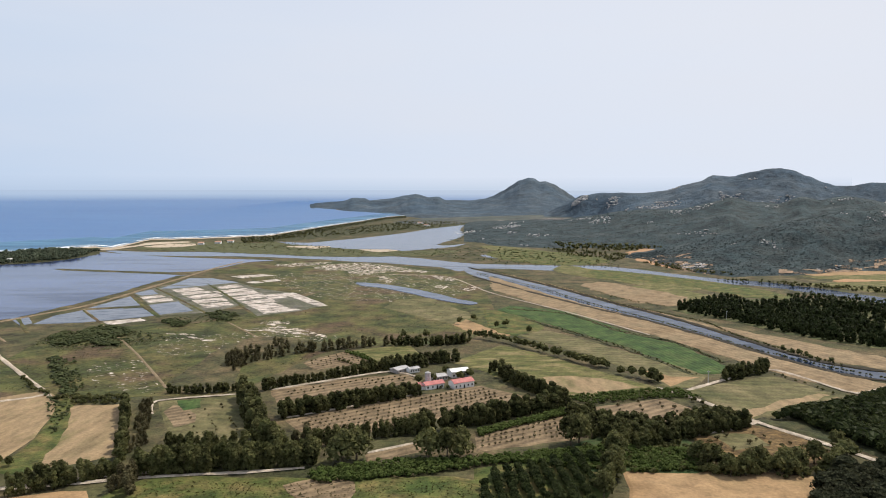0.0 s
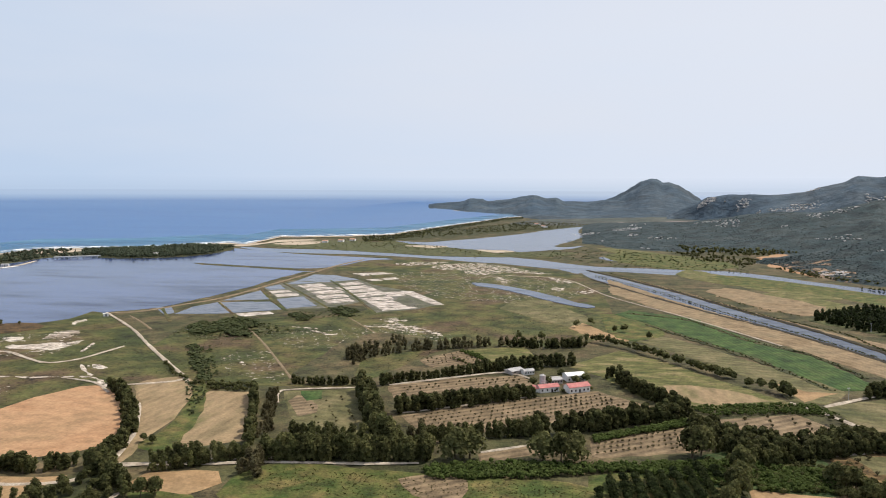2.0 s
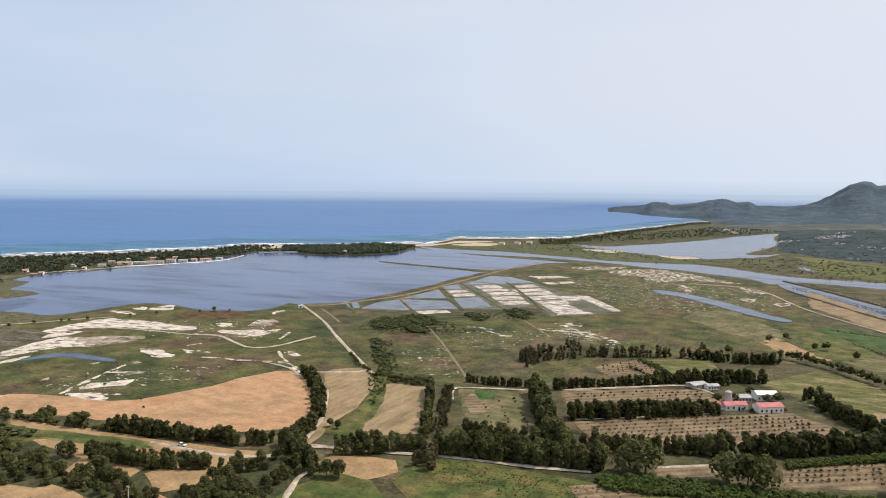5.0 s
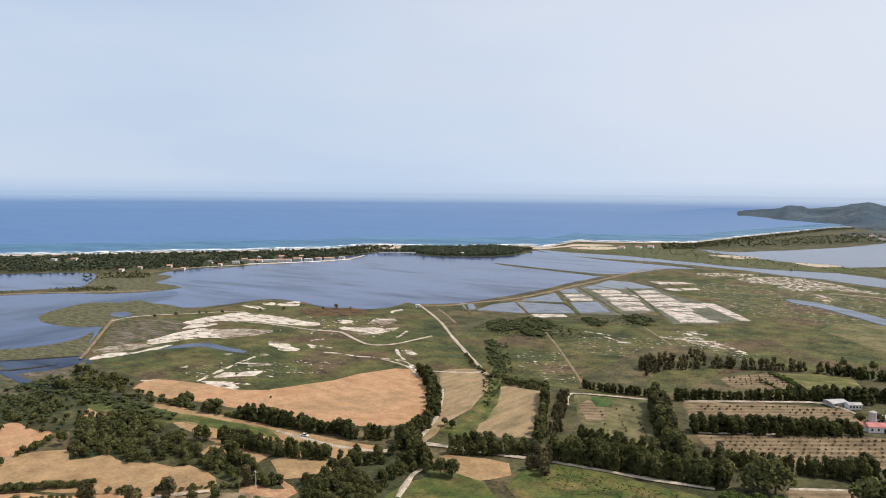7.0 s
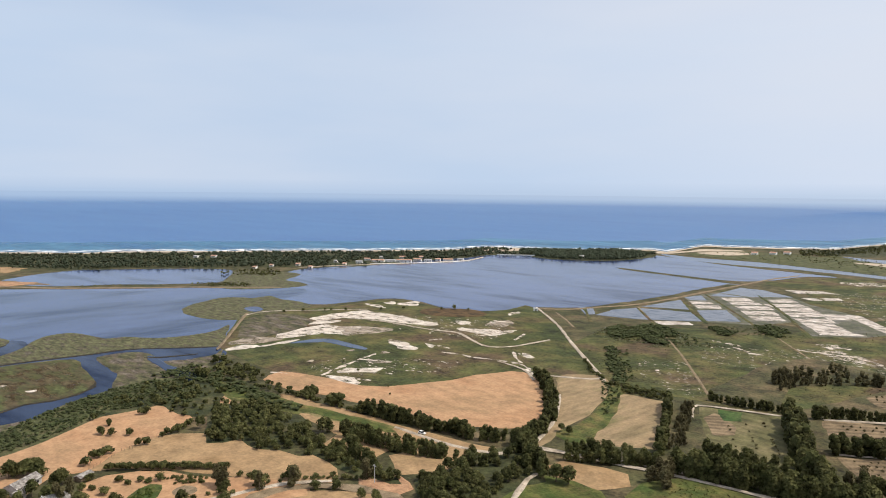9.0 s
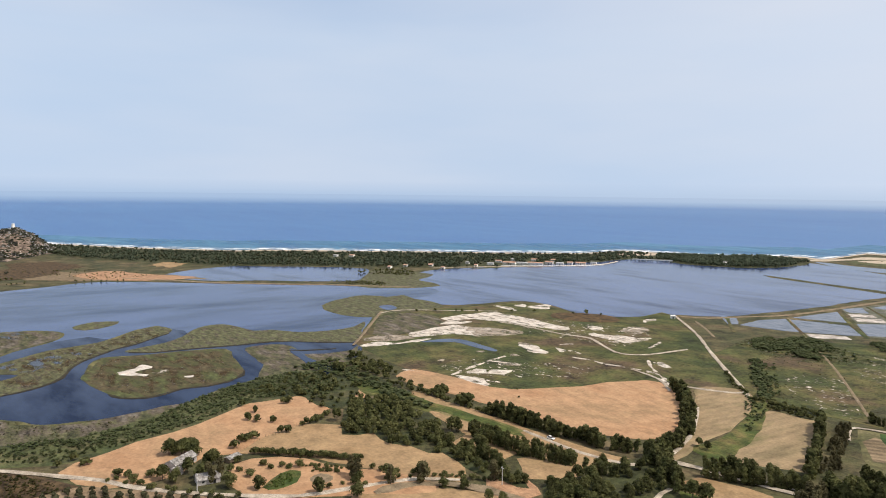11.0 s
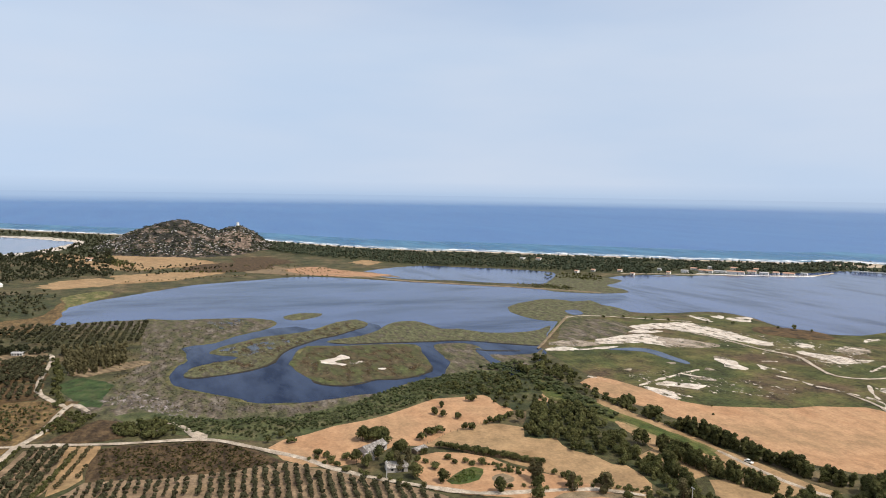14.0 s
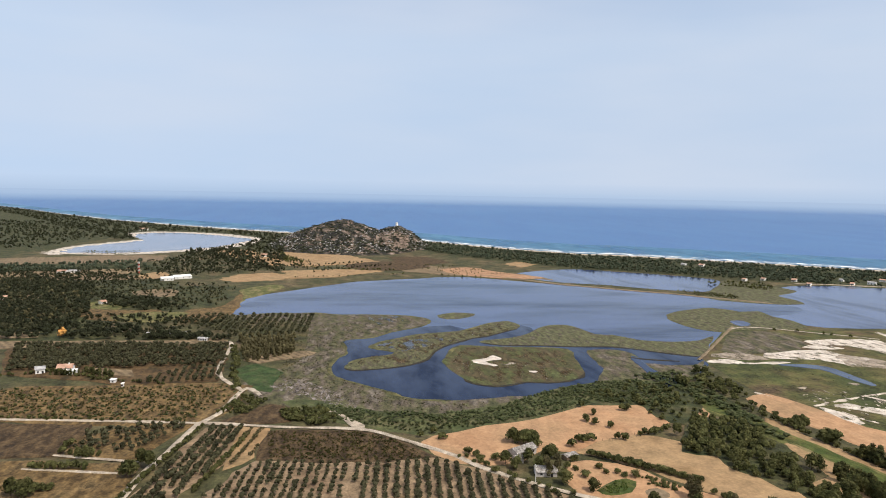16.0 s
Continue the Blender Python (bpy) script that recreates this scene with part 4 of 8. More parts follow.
# white salt ground
for pts in ([(-535, 395), (-537, 417), (-540, 440), (-535, 457), (-515, 462), (-486, 464), (-456, 463), (-433, 461), (-433, 446), (-453, 440), (-479, 436), (-499, 427), (-518, 415), (-519, 393)], [(-492, 328), (-499, 345), (-501, 364), (-500, 382), (-483, 394), (-463, 403), (-456, 372), (-470, 359), (-475, 339), (-480, 325)], [(-520, 374), (-516, 400), (-504, 404), (-507, 381)], [(-475, 273), (-478, 286), (-466, 300), (-467, 317), (-464, 331), (-461, 318), (-465, 289), (-468, 273)], [(-431, 483), (-419, 488), (-412, 475), (-417, 471)], [(-407, 460), (-394, 465), (-383, 472), (-368, 468), (-363, 455), (-379, 455), (-395, 453)]) + ([(-372, 474), (-363, 486), (-362, 474)], [(-404, 374), (-409, 385), (-391, 381), (-374, 375), (-378, 367), (-391, 369)], [(-383, 393), (-372, 393), (-368, 385), (-377, 388)], [(-365, 294), (-367, 300), (-360, 304), (-351, 316), (-345, 306), (-353, 298), (-359, 292)], [(-360, 276), (-352, 281), (-346, 285), (-332, 283), (-333, 275), (-345, 273), (-355, 274)], [(-308, 419), (-303, 422), (-295, 415), (-298, 412)], [(-566, 487), (-555, 492), (-531, 485), (-537, 482)], [(-556, 506), (-553, 520), (-540, 506)], [(-542, 517), (-539, 540), (-522, 518), (-530, 510)]):
    patch("salt_flat", pts, 0.55, M_FLAT, "bright white salt flat in the marsh", "salt flat", True, 3.6)
for pts in ([(-485, 389), (-461, 408), (-446, 415), (-440, 402), (-443, 386), (-458, 368)], [(-401, 491), (-405, 515), (-393, 518), (-383, 495), (-386, 489)], [(-413, 383), (-412, 388), (-402, 385), (-405, 377)], [(-370, 323), (-358, 333), (-355, 329), (-366, 322)], [(-402, 292), (-399, 298), (-396, 293)], [(-410, 333), (-407, 338), (-403, 332)], [(-387, 349), (-382, 352), (-380, 344)], [(-493, 285), (-497, 308), (-478, 324), (-473, 304), (-482, 288)]):
    patch("salt_flat", pts, 0.5, M_SANDFLAT, "pale sandy salt flat in the marsh", "salt flat", True, 4.0)
for pts in ([(-394, 462), (-380, 472), (-365, 482), (-364, 459), (-380, 448)], [(-408, 500), (-407, 514), (-394, 516), (-398, 498)], [(-421, 544), (-422, 567), (-413, 541)], [(-373, 392), (-367, 398), (-358, 391), (-366, 390)], [(-311, 414), (-302, 423), (-296, 413), (-305, 413)]) + ([(-229, 569), (-204, 559), (-179, 544), (-192, 554), (-212, 567)], [(-214, 569), (-192, 554), (-178, 542), (-193, 548)], [(-162, 586), (-145, 601), (-128, 594), (-110, 575), (-93, 558), (-107, 562), (-127, 568), (-144, 575), (-155, 581)], [(-159, 615), (-146, 626), (-136, 616), (-146, 606)], [(-154, 456), (-148, 469), (-137, 454), (-144, 439)]) + ([(-191, 1060), (-142, 1106), (-88, 1079), (-45, 1022), (-14, 988), (-58, 990), (-114, 1008), (-171, 1014)], [(-135, 992), (-114, 1008), (-81, 994), (-108, 957)], [(-257, 1076), (-214, 1111), (-178, 1109), (-221, 1056)], [(-88, 940), (-68, 924), (-68, 880)], [(-17, 956), (13, 913), (0, 897)], [(19, 828), (43, 842), (31, 812)], [(-9, 854), (4, 849), (-3, 828)]):
    patch("salt_flat", pts, 0.55, M_BLOTCH, "blotched white salt crust on the marsh", "salt flat", True, 5.0)
for pts in ([(-238, 461), (-207, 476), (-169, 409), (-183, 403), (-221, 433)], [(-221, 538), (-164, 571), (-141, 520), (-194, 493)], [(-158, 549), (-127, 595), (-82, 550), (-122, 530)], [(-391, 313), (-329, 364), (-318, 330), (-371, 278)], [(-481, 467), (-386, 503), (-361, 441), (-447, 421)], [(-222, 967), (12, 929), (-2, 749), (-139, 766)]):
    patch("salt_specks", pts, 0.5, M_SPECK, "small white salt specks in the grass", "salt flat", True, 2.0)
for pts in ([(-353, 380), (-344, 383), (-325, 385), (-310, 390), (-293, 391), (-282, 388), (-266, 374)], [(-316, 418), (-302, 405), (-291, 395)], [(-341, 452), (-346, 467), (-352, 481)], [(-362, 275), (-371, 296), (-377, 314), (-385, 341)], [(-377, 321), (-369, 327), (-357, 332)], [(-389, 402), (-385, 413)], [(-351, 283), (-331, 289)], [(-393, 258), (-380, 263)]):
    ribbon("salt_trail", pts, 2.2, 0.6, M_TRAIL, "thin winding strip of white salt in the marsh", "salt flat", 1.6, wander=2.0)

# ---- fields ----
def field(pts, material, label, z=0.5, ragged=2.2, smooth=False):
    away = math.hypot(sum(p[0] for p in pts), sum(p[1] for p in pts)) / len(pts)
    return patch("field", pts, z, material, label, "field", smooth, max(ragged, away * 0.007 - 1.0))


field([(-248, 378), (-250, 391), (-233, 402), (-222, 392), (-208, 367), (-199, 338), (-194, 301), (-187, 268), (-205, 311), (-227, 348)], M_PALE, "pale mown field turning green", smooth=True)
field([(-202, 378), (-178, 379), (-144, 304), (-164, 295), (-174, 292), (-182, 328)], M_PALE, "pale mown field beside a green ditch")
field([(-158, 384), (-118, 398), (-91, 329), (-99, 314), (-127, 326)], M_MOWN, "greenish mown plot between hedges")
field([(-150, 369), (-140, 376), (-127, 351), (-135, 344)], M_TILLED, "bare corner of the mown plot", 0.55, 5.0, True)
field([(-150, 386), (-138, 390), (-132, 375), (-139, 370)], M_LUSH, "small dark green crop plot", 0.75)
field([(-222, 394), (-205, 381), (-184, 331), (-174, 291), (-183, 286), (-192, 292), (-190, 303), (-193, 324), (-202, 357)], M_GRASS, "green grassy ditch between fields", 0.45, smooth=True)
field([(-80, 354), (-56, 371), (-16, 397), (23, 417), (49, 393), (24, 376), (-24, 345), (-61, 329)], M_TILLED, "tilled orchard soil in front of the farm")
field([(-101, 407), (-51, 436), (-23, 443), (-14, 427), (-61, 406), (-93, 385)], M_TILLED, "tilled strip between hedges")
field([(16, 332), (33, 344), (64, 360), (75, 350), (78, 335), (53, 325), (17, 313)], M_TILLED, "tilled orchard plot")
field([(-34, 307), (-11, 322), (-9, 313), (-33, 301)], M_TILLED, "narrow tilled strip")
field([(-94, 474), (-71, 506), (-50, 478), (-83, 455)], M_TILLED, "small tilled orchard plot")
field([(-68, 508), (-27, 529), (-18, 498), (-37, 481), (-48, 478)], M_YELLOW, "small yellow plot behind the farm")
field([(8, 475), (44, 527), (72, 499), (99, 457), (131, 409), (87, 397), (71, 397), (49, 411), (32, 449)], M_YELLOW, "yellow-green pasture with mown streaks")
field([(85, 376), (125, 393), (142, 360), (104, 344), (87, 357)], M_TILLED, "tilled plot with young trees")
field([(146, 409), (177, 426), (211, 441), (225, 412), (236, 388), (161, 358)], M_MOWN, "mown hay field with pale swaths")
field([(151, 362), (217, 404), (224, 401), (162, 358)], M_PALE, "pale swath in the hay field", 0.6, 3.0)
field([(175, 363), (226, 396), (230, 392), (191, 367)], M_PALE, "pale swath in the hay field", 0.6, 3.0)
field([(63, 438), (98, 433), (117, 411), (88, 403), (70, 411)], M_PALE, "pale mown streak in the pasture", 0.6, 5.0, True)
field([(65, 942), (131, 751), (186, 627), (224, 531), (241, 479), (272, 422), (244, 406), (223, 442), (205, 487), (171, 573), (118, 672), (58, 826)], M_STRAW, "long golden stubble strip beside the canal")
field([(69, 707), (119, 678), (151, 588), (180, 531), (191, 465), (180, 449), (164, 449), (136, 529), (104, 593), (77, 645), (53, 683)], M_LUSH, "bright green irrigated crop strip")
field([(84, 980), (146, 837), (185, 722), (233, 614), (276, 550), (313, 488), (295, 458), (273, 479), (242, 576), (201, 676), (119, 886)], M_STRAW, "golden stubble strip beyond the canal")
field([(175, 856), (198, 888), (216, 872), (239, 829), (266, 769), (244, 716), (214, 723), (190, 768)], M_STRAW, "pale reddish stubble field", 0.5, 7.0, True)
field([(189, 1082), (243, 983), (288, 900), (306, 830), (266, 829), (218, 910), (165, 994)], M_YELLOW, "rough yellow bank between river and canal", 0.5, 6.0, True)
field([(233, 857), (278, 825), (306, 762), (316, 700), (265, 716), (235, 793)], M_YELLOW, "yellow grass among the thickets", 0.45, 6.0, True)
field([(510, 910), (563, 934), (651, 941), (571, 825), (523, 834), (498, 872)], M_CLAY, "rose stubble field below the spur", 0.6)
field([(516, 1029), (585, 1107), (621, 1076), (565, 964), (511, 950)], M_STUBBLE, "pale clearing at the foot of the spur", 0.5, 5.0, True)
field([(621, 1046), (694, 1109), (767, 1111), (659, 953), (573, 952)], M_STUBBLE, "pale clearing at the foot of the spur", 0.5, 5.0, True)
field([(176, 3238), (322, 3471), (415, 3325), (289, 3111)], M_FARFIELD, "far fields below the mountain, haze in their colour", smooth=True)
field([(146, 2760), (272, 2929), (259, 2668), (174, 2529)], M_FARFIELD, "far fields below the mountain, haze in their colour", smooth=True)
field([(76, 1434), (143, 1409), (227, 1246), (206, 1186), (120, 1286)], M_YELLOW, "green and yellow river meadow", smooth=True)
water("marsh_pool", [(68, 1242), (118, 1264), (133, 1213), (92, 1183)], M_RIVER, "shallow pool in the river meadow")
water("marsh_pool", [(107, 1381), (133, 1309), (144, 1265), (121, 1297)], M_RIVER, "shallow pool in the river meadow")
field([(42, 597), (84, 585), (132, 510), (167, 443), (135, 415), (126, 457), (104, 499), (78, 542)], M_MOWN, "rough olive fallow strip", smooth=True)
field([(133, 457), (146, 439), (162, 439), (137, 416)], M_STUBBLE, "small stubble corner", 0.7)
field([(19, 635), (41, 585), (57, 573), (48, 558), (26, 573), (8, 609)], M_STUBBLE, "small stubble patch by the trees")
field([(-50, 737), (-15, 756), (30, 650), (8, 609), (-58, 695)], M_MOWN, "pale mown marsh meadow")
field([(77, 289), (112, 290), (154, 284), (153, 275), (125, 242), (70, 242)], M_STUBBLE, "golden stubble field bounded by trees")
field([(15, 291), (71, 312), (61, 242), (14, 242)], M_GRASS, "grassy floor of a citrus grove")
field([(-123, 278), (-52, 280), (13, 279), (12, 237), (-115, 237)], M_GRASS, "rough green meadow with dry patches", smooth=True)
field([(-64, 273), (-52, 281), (-36, 277), (-37, 259), (-54, 259)], M_TILLED, "bare sandy patch in the meadow", 0.75, smooth=True)
field([(122, 328), (157, 346), (178, 311), (150, 290), (129, 309)], M_PASTURE, "rough plot with scattered young trees", smooth=True)
field([(133, 312), (152, 319), (151, 334), (130, 338)], M_MOWN, "mown strip", 0.7)
field([(339, 1292), (364, 1171), (414, 1103), (344, 1026), (321, 1152)], M_CLAY, "reddish stubble at the foot of the hill")
field([(488, 950), (557, 964), (619, 978), (684, 979), (627, 896), (560, 916), (499, 927)], M_YELLOW, "reddish stubble at the foot of the hill")
field([(267, 2872), (431, 3057), (593, 2892), (456, 2632), (307, 2624)], M_FARFIELD, "far fields below the mountain, haze in their colour", smooth=True)
field([(188, 2447), (292, 2338), (199, 2135), (134, 2194)], M_FARFIELD, "field beside the estuary, haze in its colour", smooth=True)
field([(127, 1357), (224, 1289), (275, 1151), (189, 1082), (107, 1147), (77, 1263)], M_GRASS, "green meadow by the river", smooth=True)
field([(502, 1618), (522, 1505), (654, 1640), (589, 1507), (457, 1366), (339, 1292), (437, 1444)], M_CLAY, "bare earth track on the hillside foot", smooth=True)
field([(228, 1023), (339, 901), (386, 775), (337, 762), (290, 864), (200, 933)], M_GRASS, "rough green bank beside the river", smooth=True)
field([(436, 876), (574, 906), (560, 798), (506, 798), (466, 852)], M_YELLOW, "yellow pasture by the river")
field([(-380, 245), (-388, 263), (-362, 271), (-326, 278), (-307, 298), (-296, 328), (-287, 362), (-272, 375), (-241, 351), (-225, 327), (-210, 296), (-214, 280), (-231, 270), (-252, 262), (-286, 265), (-299, 255), (-318, 254), (-350, 245)], M_CLAY, "broad salmon-coloured stubble field", smooth=True)
field([(-327, 43), (-347, 77), (-357, 110), (-378, 147), (-375, 171), (-353, 177), (-339, 171), (-326, 146), (-317, 122), (-308, 111), (-312, 96), (-299, 81), (-300, 56)], M_CLAY, "salmon stubble field with round bushes", smooth=True)
field([(-306, 112), (-318, 128), (-326, 149), (-315, 167), (-291, 182), (-260, 190), (-235, 184), (-226, 176), (-243, 161), (-265, 149), (-283, 138), (-302, 123)], M_STUBBLE, "golden stubble field behind a dark hedge", smooth=True)
field([(-260, 198), (-267, 215), (-235, 222), (-233, 205)], M_STUBBLE, "small stubble plot between hedges")
field([(-228, 214), (-225, 225), (-208, 228), (-198, 217), (-212, 201)], M_STUBBLE, "small dry plot between hedges")
field([(-346, 234), (-283, 241), (-222, 247), (-192, 255), (-189, 241), (-208, 228), (-236, 222), (-270, 216), (-312, 219)], M_STUBBLE, "dry strip beside the farm track")
field([(-411, 213), (-346, 227), (-293, 234), (-256, 241), (-252, 234), (-296, 221), (-354, 209), (-386, 206)], M_YELLOW, "green-yellow grass strip")
field([(-218, 186), (-210, 198), (-196, 193), (-202, 178)], M_EARTH, "bare orange earth by the road", 0.7, 2.5, True)
field([(-238, 136), (-227, 159), (-211, 174), (-196, 176), (-184, 157), (-218, 124)], M_STUBBLE, "golden stubble below the road", smooth=True)
field([(-361, 190), (-366, 209), (-349, 203), (-334, 183)], M_CLAY, "small stubble corner among bushes", 0.7)
field([(-169, 250), (-168, 262), (-141, 269), (-135, 258), (-149, 237)], M_STUBBLE, "small stubble plot with two trees")
field([(-168, 211), (-164, 242), (-140, 244), (-126, 219), (-155, 191)], M_GRASS, "green meadow below the track", smooth=True)
field([(-293, 103), (-291, 125), (-260, 146), (-241, 162), (-220, 162), (-237, 134), (-259, 99)], M_CLAY, "bare reddish farmyard", 0.6, smooth=True)
field([(-351, -32), (-346, 13), (-332, 29), (-306, 46), (-297, 42), (-305, 9), (-311, -32)], M_BROWN, "brown fallow field", smooth=False)
field([(-303, 9), (-307, 45), (-292, 60), (-260, 94), (-237, 107), (-214, 94), (-250, 5)], M_GROVE, "dry grey-brown soil of an olive grove")
field([(-311, -33), (-304, 8), (-251, 4), (-273, -51)], M_GROVE, "dry soil of an olive grove")
field([(-357, -63), (-358, -45), (-316, -47), (-273, -62), (-256, -79), (-278, -76)], M_GROVE, "dry soil of a dense grove")
field([(-357, -46), (-355, -32), (-315, -37), (-304, -46)], M_STUBBLE, "pale strip with young trees")
field([(-374, -165), (-369, -121), (-339, -121), (-327, -122), (-328, -145), (-336, -163)], M_BROWN, "brown fallow plot")
field([(-322, -143), (-313, -84), (-275, -83), (-281, -133)], M_PASTURE, "ochre pasture")
field([(-354, -119), (-367, -94), (-364, -71), (-320, -87), (-325, -119)], M_PASTURE, "young grove on ochre soil")
field([(-439, -193), (-440, -66), (-421, -53), (-368, -70), (-380, -168), (-406, -196)], M_PASTURE, "ochre pasture dotted with shrubs", smooth=True)
field([(-369, -55), (-397, -35), (-385, -22), (-363, -23), (-366, -55)], M_BROWN, "brown scrubby plot")
field([(-576, -284), (-572, -190), (-571, -85), (-558, -83), (-551, -184), (-552, -273)], M_TILLED, "pale reddish strip", smooth=False)
field([(-1208, -592), (-1274, -421), (-1301, -289), (-1200, -285), (-1161, -384), (-1124, -551)], M_TILLED, "pale reddish strip")
field([(-1387, -236), (-1429, -179), (-1332, -127), (-1314, -34), (-1182, 44), (-1118, -29), (-1134, -108)], M_STUBBLE, "reddish stubble field at the hill's foot")
field([(-1369, -120), (-1351, 8), (-1183, 82), (-1137, 25), (-1208, -50)], M_STUBBLE, "golden stubble field at the hill's foot", 0.6)
field([(-956, -149), (-1006, -134), (-1033, -90), (-986, -48), (-949, -76), (-927, -130)], M_STUBBLE, "reddish stubble field")
field([(-1055, -76), (-1079, 6), (-1057, 74), (-986, 6), (-961, -54)], M_STUBBLE, "golden stubble above the lagoon")
field([(-851, -190), (-884, -164), (-884, -138), (-794, -171)], M_STUBBLE, "small stubble plot")
field([(-866, -256), (-885, -197), (-806, -180), (-808, -233)], M_BROWN, "brown vineyard plot")
field([(-733, -243), (-768, -227), (-697, -156), (-653, -155), (-670, -218)], M_PASTURE, "yellow pasture near the lagoon", smooth=True)
field([(-696, -135), (-745, -111), (-826, -123), (-899, -79), (-872, -63), (-775, -97), (-717, -104), (-673, -105)], M_YELLOW, "yellow-green lagoon margin", smooth=True)
field([(-1096, 90), (-1130, 152), (-1058, 222), (-1007, 279), (-946, 304), (-979, 247), (-1000, 168), (-1049, 107)], M_TILLED, "reddish shore at the head of the spit")
field([(-1286, 100), (-1289, 163), (-1186, 199), (-1139, 135), (-1174, 101)], M_BROWN, "dark brown ploughed plot")
field([(-1163, 286), (-1206, 317), (-1158, 339), (-1111, 301)], M_STUBBLE, "small pale clearing in the pine belt")
ribbon("spit", [(-1006, 209), (-955, 257), (-903, 295), (-873, 331), (-843, 366), (-808, 414), (-774, 446), (-749, 473), (-728, 493)], 9, 0.7, M_DYKE, "narrow sandy spit across the lagoon", "spit", 0.6)
patch("spit_end", [(-771, 440), (-816, 463), (-872, 509), (-920, 544), (-911, 564), (-868, 587), (-833, 593), (-809, 566), (-787, 537), (-755, 538), (-727, 531), (-725, 499), (-740, 467)], 0.6, M_TONGUE, "grassy end of the sandy spit", "spit", True, 2.0)
patch("river_bank", [(-508, 1390), (-450, 1536), (-376, 1539), (-247, 1371), (-87, 1281), (-14, 1209), (-147, 1268), (-323, 1320)], 0.6, M_MARSH, "dry bank between estuary and river", "bank", True, 2.0)
patch("wood_floor", [(-388, 1588), (-329, 1825), (-241, 2085), (-125, 2432), (12, 2479), (86, 2328), (-7, 2096), (-129, 1903), (-252, 1702), (-337, 1590)], 0.15, M_SCRUB, "dark undergrowth of the bay shore", "undergrowth", True, 8.0)
patch("sand_bar", [(-665, 1335), (-645, 1373), (-624, 1427), (-625, 1500), (-560, 1533), (-548, 1502), (-605, 1441), (-628, 1336)], 0.5, M_SAND, "pale sand bar at the lagoon mouth", "beach", True, 2.0)
patch("sand_bar", [(-922, 1095), (-967, 1176), (-945, 1227), (-880, 1211), (-872, 1133)], 1.0, M_SAND, "pale sand bar at the lagoon mouth", "beach", True, 2.0)

for pts in ([(39, 1048), (124, 871), (176, 733), (215, 635), (236, 562), (253, 502), (268, 472), (291, 454)], [(39, 947), (96, 813), (146, 704), (186, 627), (217, 549), (238, 489), (260, 444), (277, 431)]):
    ribbon("verge", pts, 5.0, 0.9, M_SHADE_WEED, "dark weedy verge of the canal", "verge", 1.2)
for pts in ([(65, 687), (116, 663), (149, 579), (182, 537), (193, 477)], [(75, 633), (103, 583), (135, 523), (162, 444)]):
    ribbon("verge", pts, 4.0, 0.9, M_SCRUB, "dark weedy verge of the crop strip", "verge", 1.6, wander=3.0)
field([(-159, 545), (-119, 554), (-79, 526), (-61, 523), (-108, 500), (-133, 462), (-128, 409), (-159, 402), (-166, 447)], M_GROUND, "brownish dry marsh meadow", 0.35, 6.0, True)
field([(42, 680), (62, 662), (87, 610), (73, 574), (45, 573)], M_GRASS, "green scrubby grass by the creek", smooth=True)

# the trees' shade is put into the dark colour of these two floors
field([(163, 353), (186, 355), (232, 384), (256, 399), (275, 365), (212, 282), (198, 305), (187, 325), (174, 343)], M_SCRUB, "floor of a dense plantation, shade in its colour", 0.5)
field([(146, 265), (167, 286), (187, 287), (193, 266), (167, 230), (126, 230)], M_SCRUB, "floor below the trees, shade in its colour", 0.5, smooth=True)
field([(-557, -237), (-548, -82), (-491, -74), (-485, -102), (-480, -75), (-446, -71), (-442, -119), (-476, -208)], M_OCHRE, "brown soil of the olive rows", 0.5)
field([(-520, 310), (-577, 354), (-573, 389), (-541, 395), (-513, 372), (-495, 336), (-495, 304)], M_REEDBED, "brown dry part of the salt marsh", 0.3, 5.0, True)
field([(-496, 502), (-479, 530), (-448, 538), (-432, 518), (-454, 494), (-478, 487)], M_OCHRE, "reddish dry rim of the salt marsh", 0.3, 5.0, True)

field([(-1025, -502), (-1039, -381), (-999, -274), (-974, -217), (-951, -281), (-963, -473)], M_TILLED, "pale strip of yards and plots", 0.5, 4.0, True)
field([(-607, -299), (-608, -241), (-591, -230), (-589, -290)], M_TILLED, "pale strip of bare earth")
field([(-487, -164), (-480, -131), (-461, -124), (-472, -154)], M_TILLED, "bare yard beside the cottage")
field([(-511, -61), (-527, -21), (-512, -19), (-494, -51)], M_TILLED, "bare sandy strip beside the reedbed", 0.6, 3.0, True)
field([(-899, -137), (-826, -104), (-679, -101), (-651, -131), (-681, -147), (-746, -133)], M_PASTURE, "dry lagoon margin", 0.42, 4.0, True)

field([(225, 683), (315, 754), (397, 748), (440, 692), (471, 633), (360, 482), (332, 519), (296, 554), (262, 625)], M_BANK, "green floor of the plantation", 0.4)

field([(-817, -401), (-823, -337), (-790, -312), (-781, -384)], M_TILLED, "pale bare plot among the farm woods", 0.5, 3.0, True)
field([(-699, -277), (-710, -236), (-685, -223), (-669, -260)], M_PASTURE, "dry clearing among the farm woods", 0.5, 3.0, True)
field([(-412, 220), (-376, 226), (-350, 225), (-351, 215), (-384, 208)], M_YELLOW, "grassy clearing among the bushes", 0.5, 3.0, True)

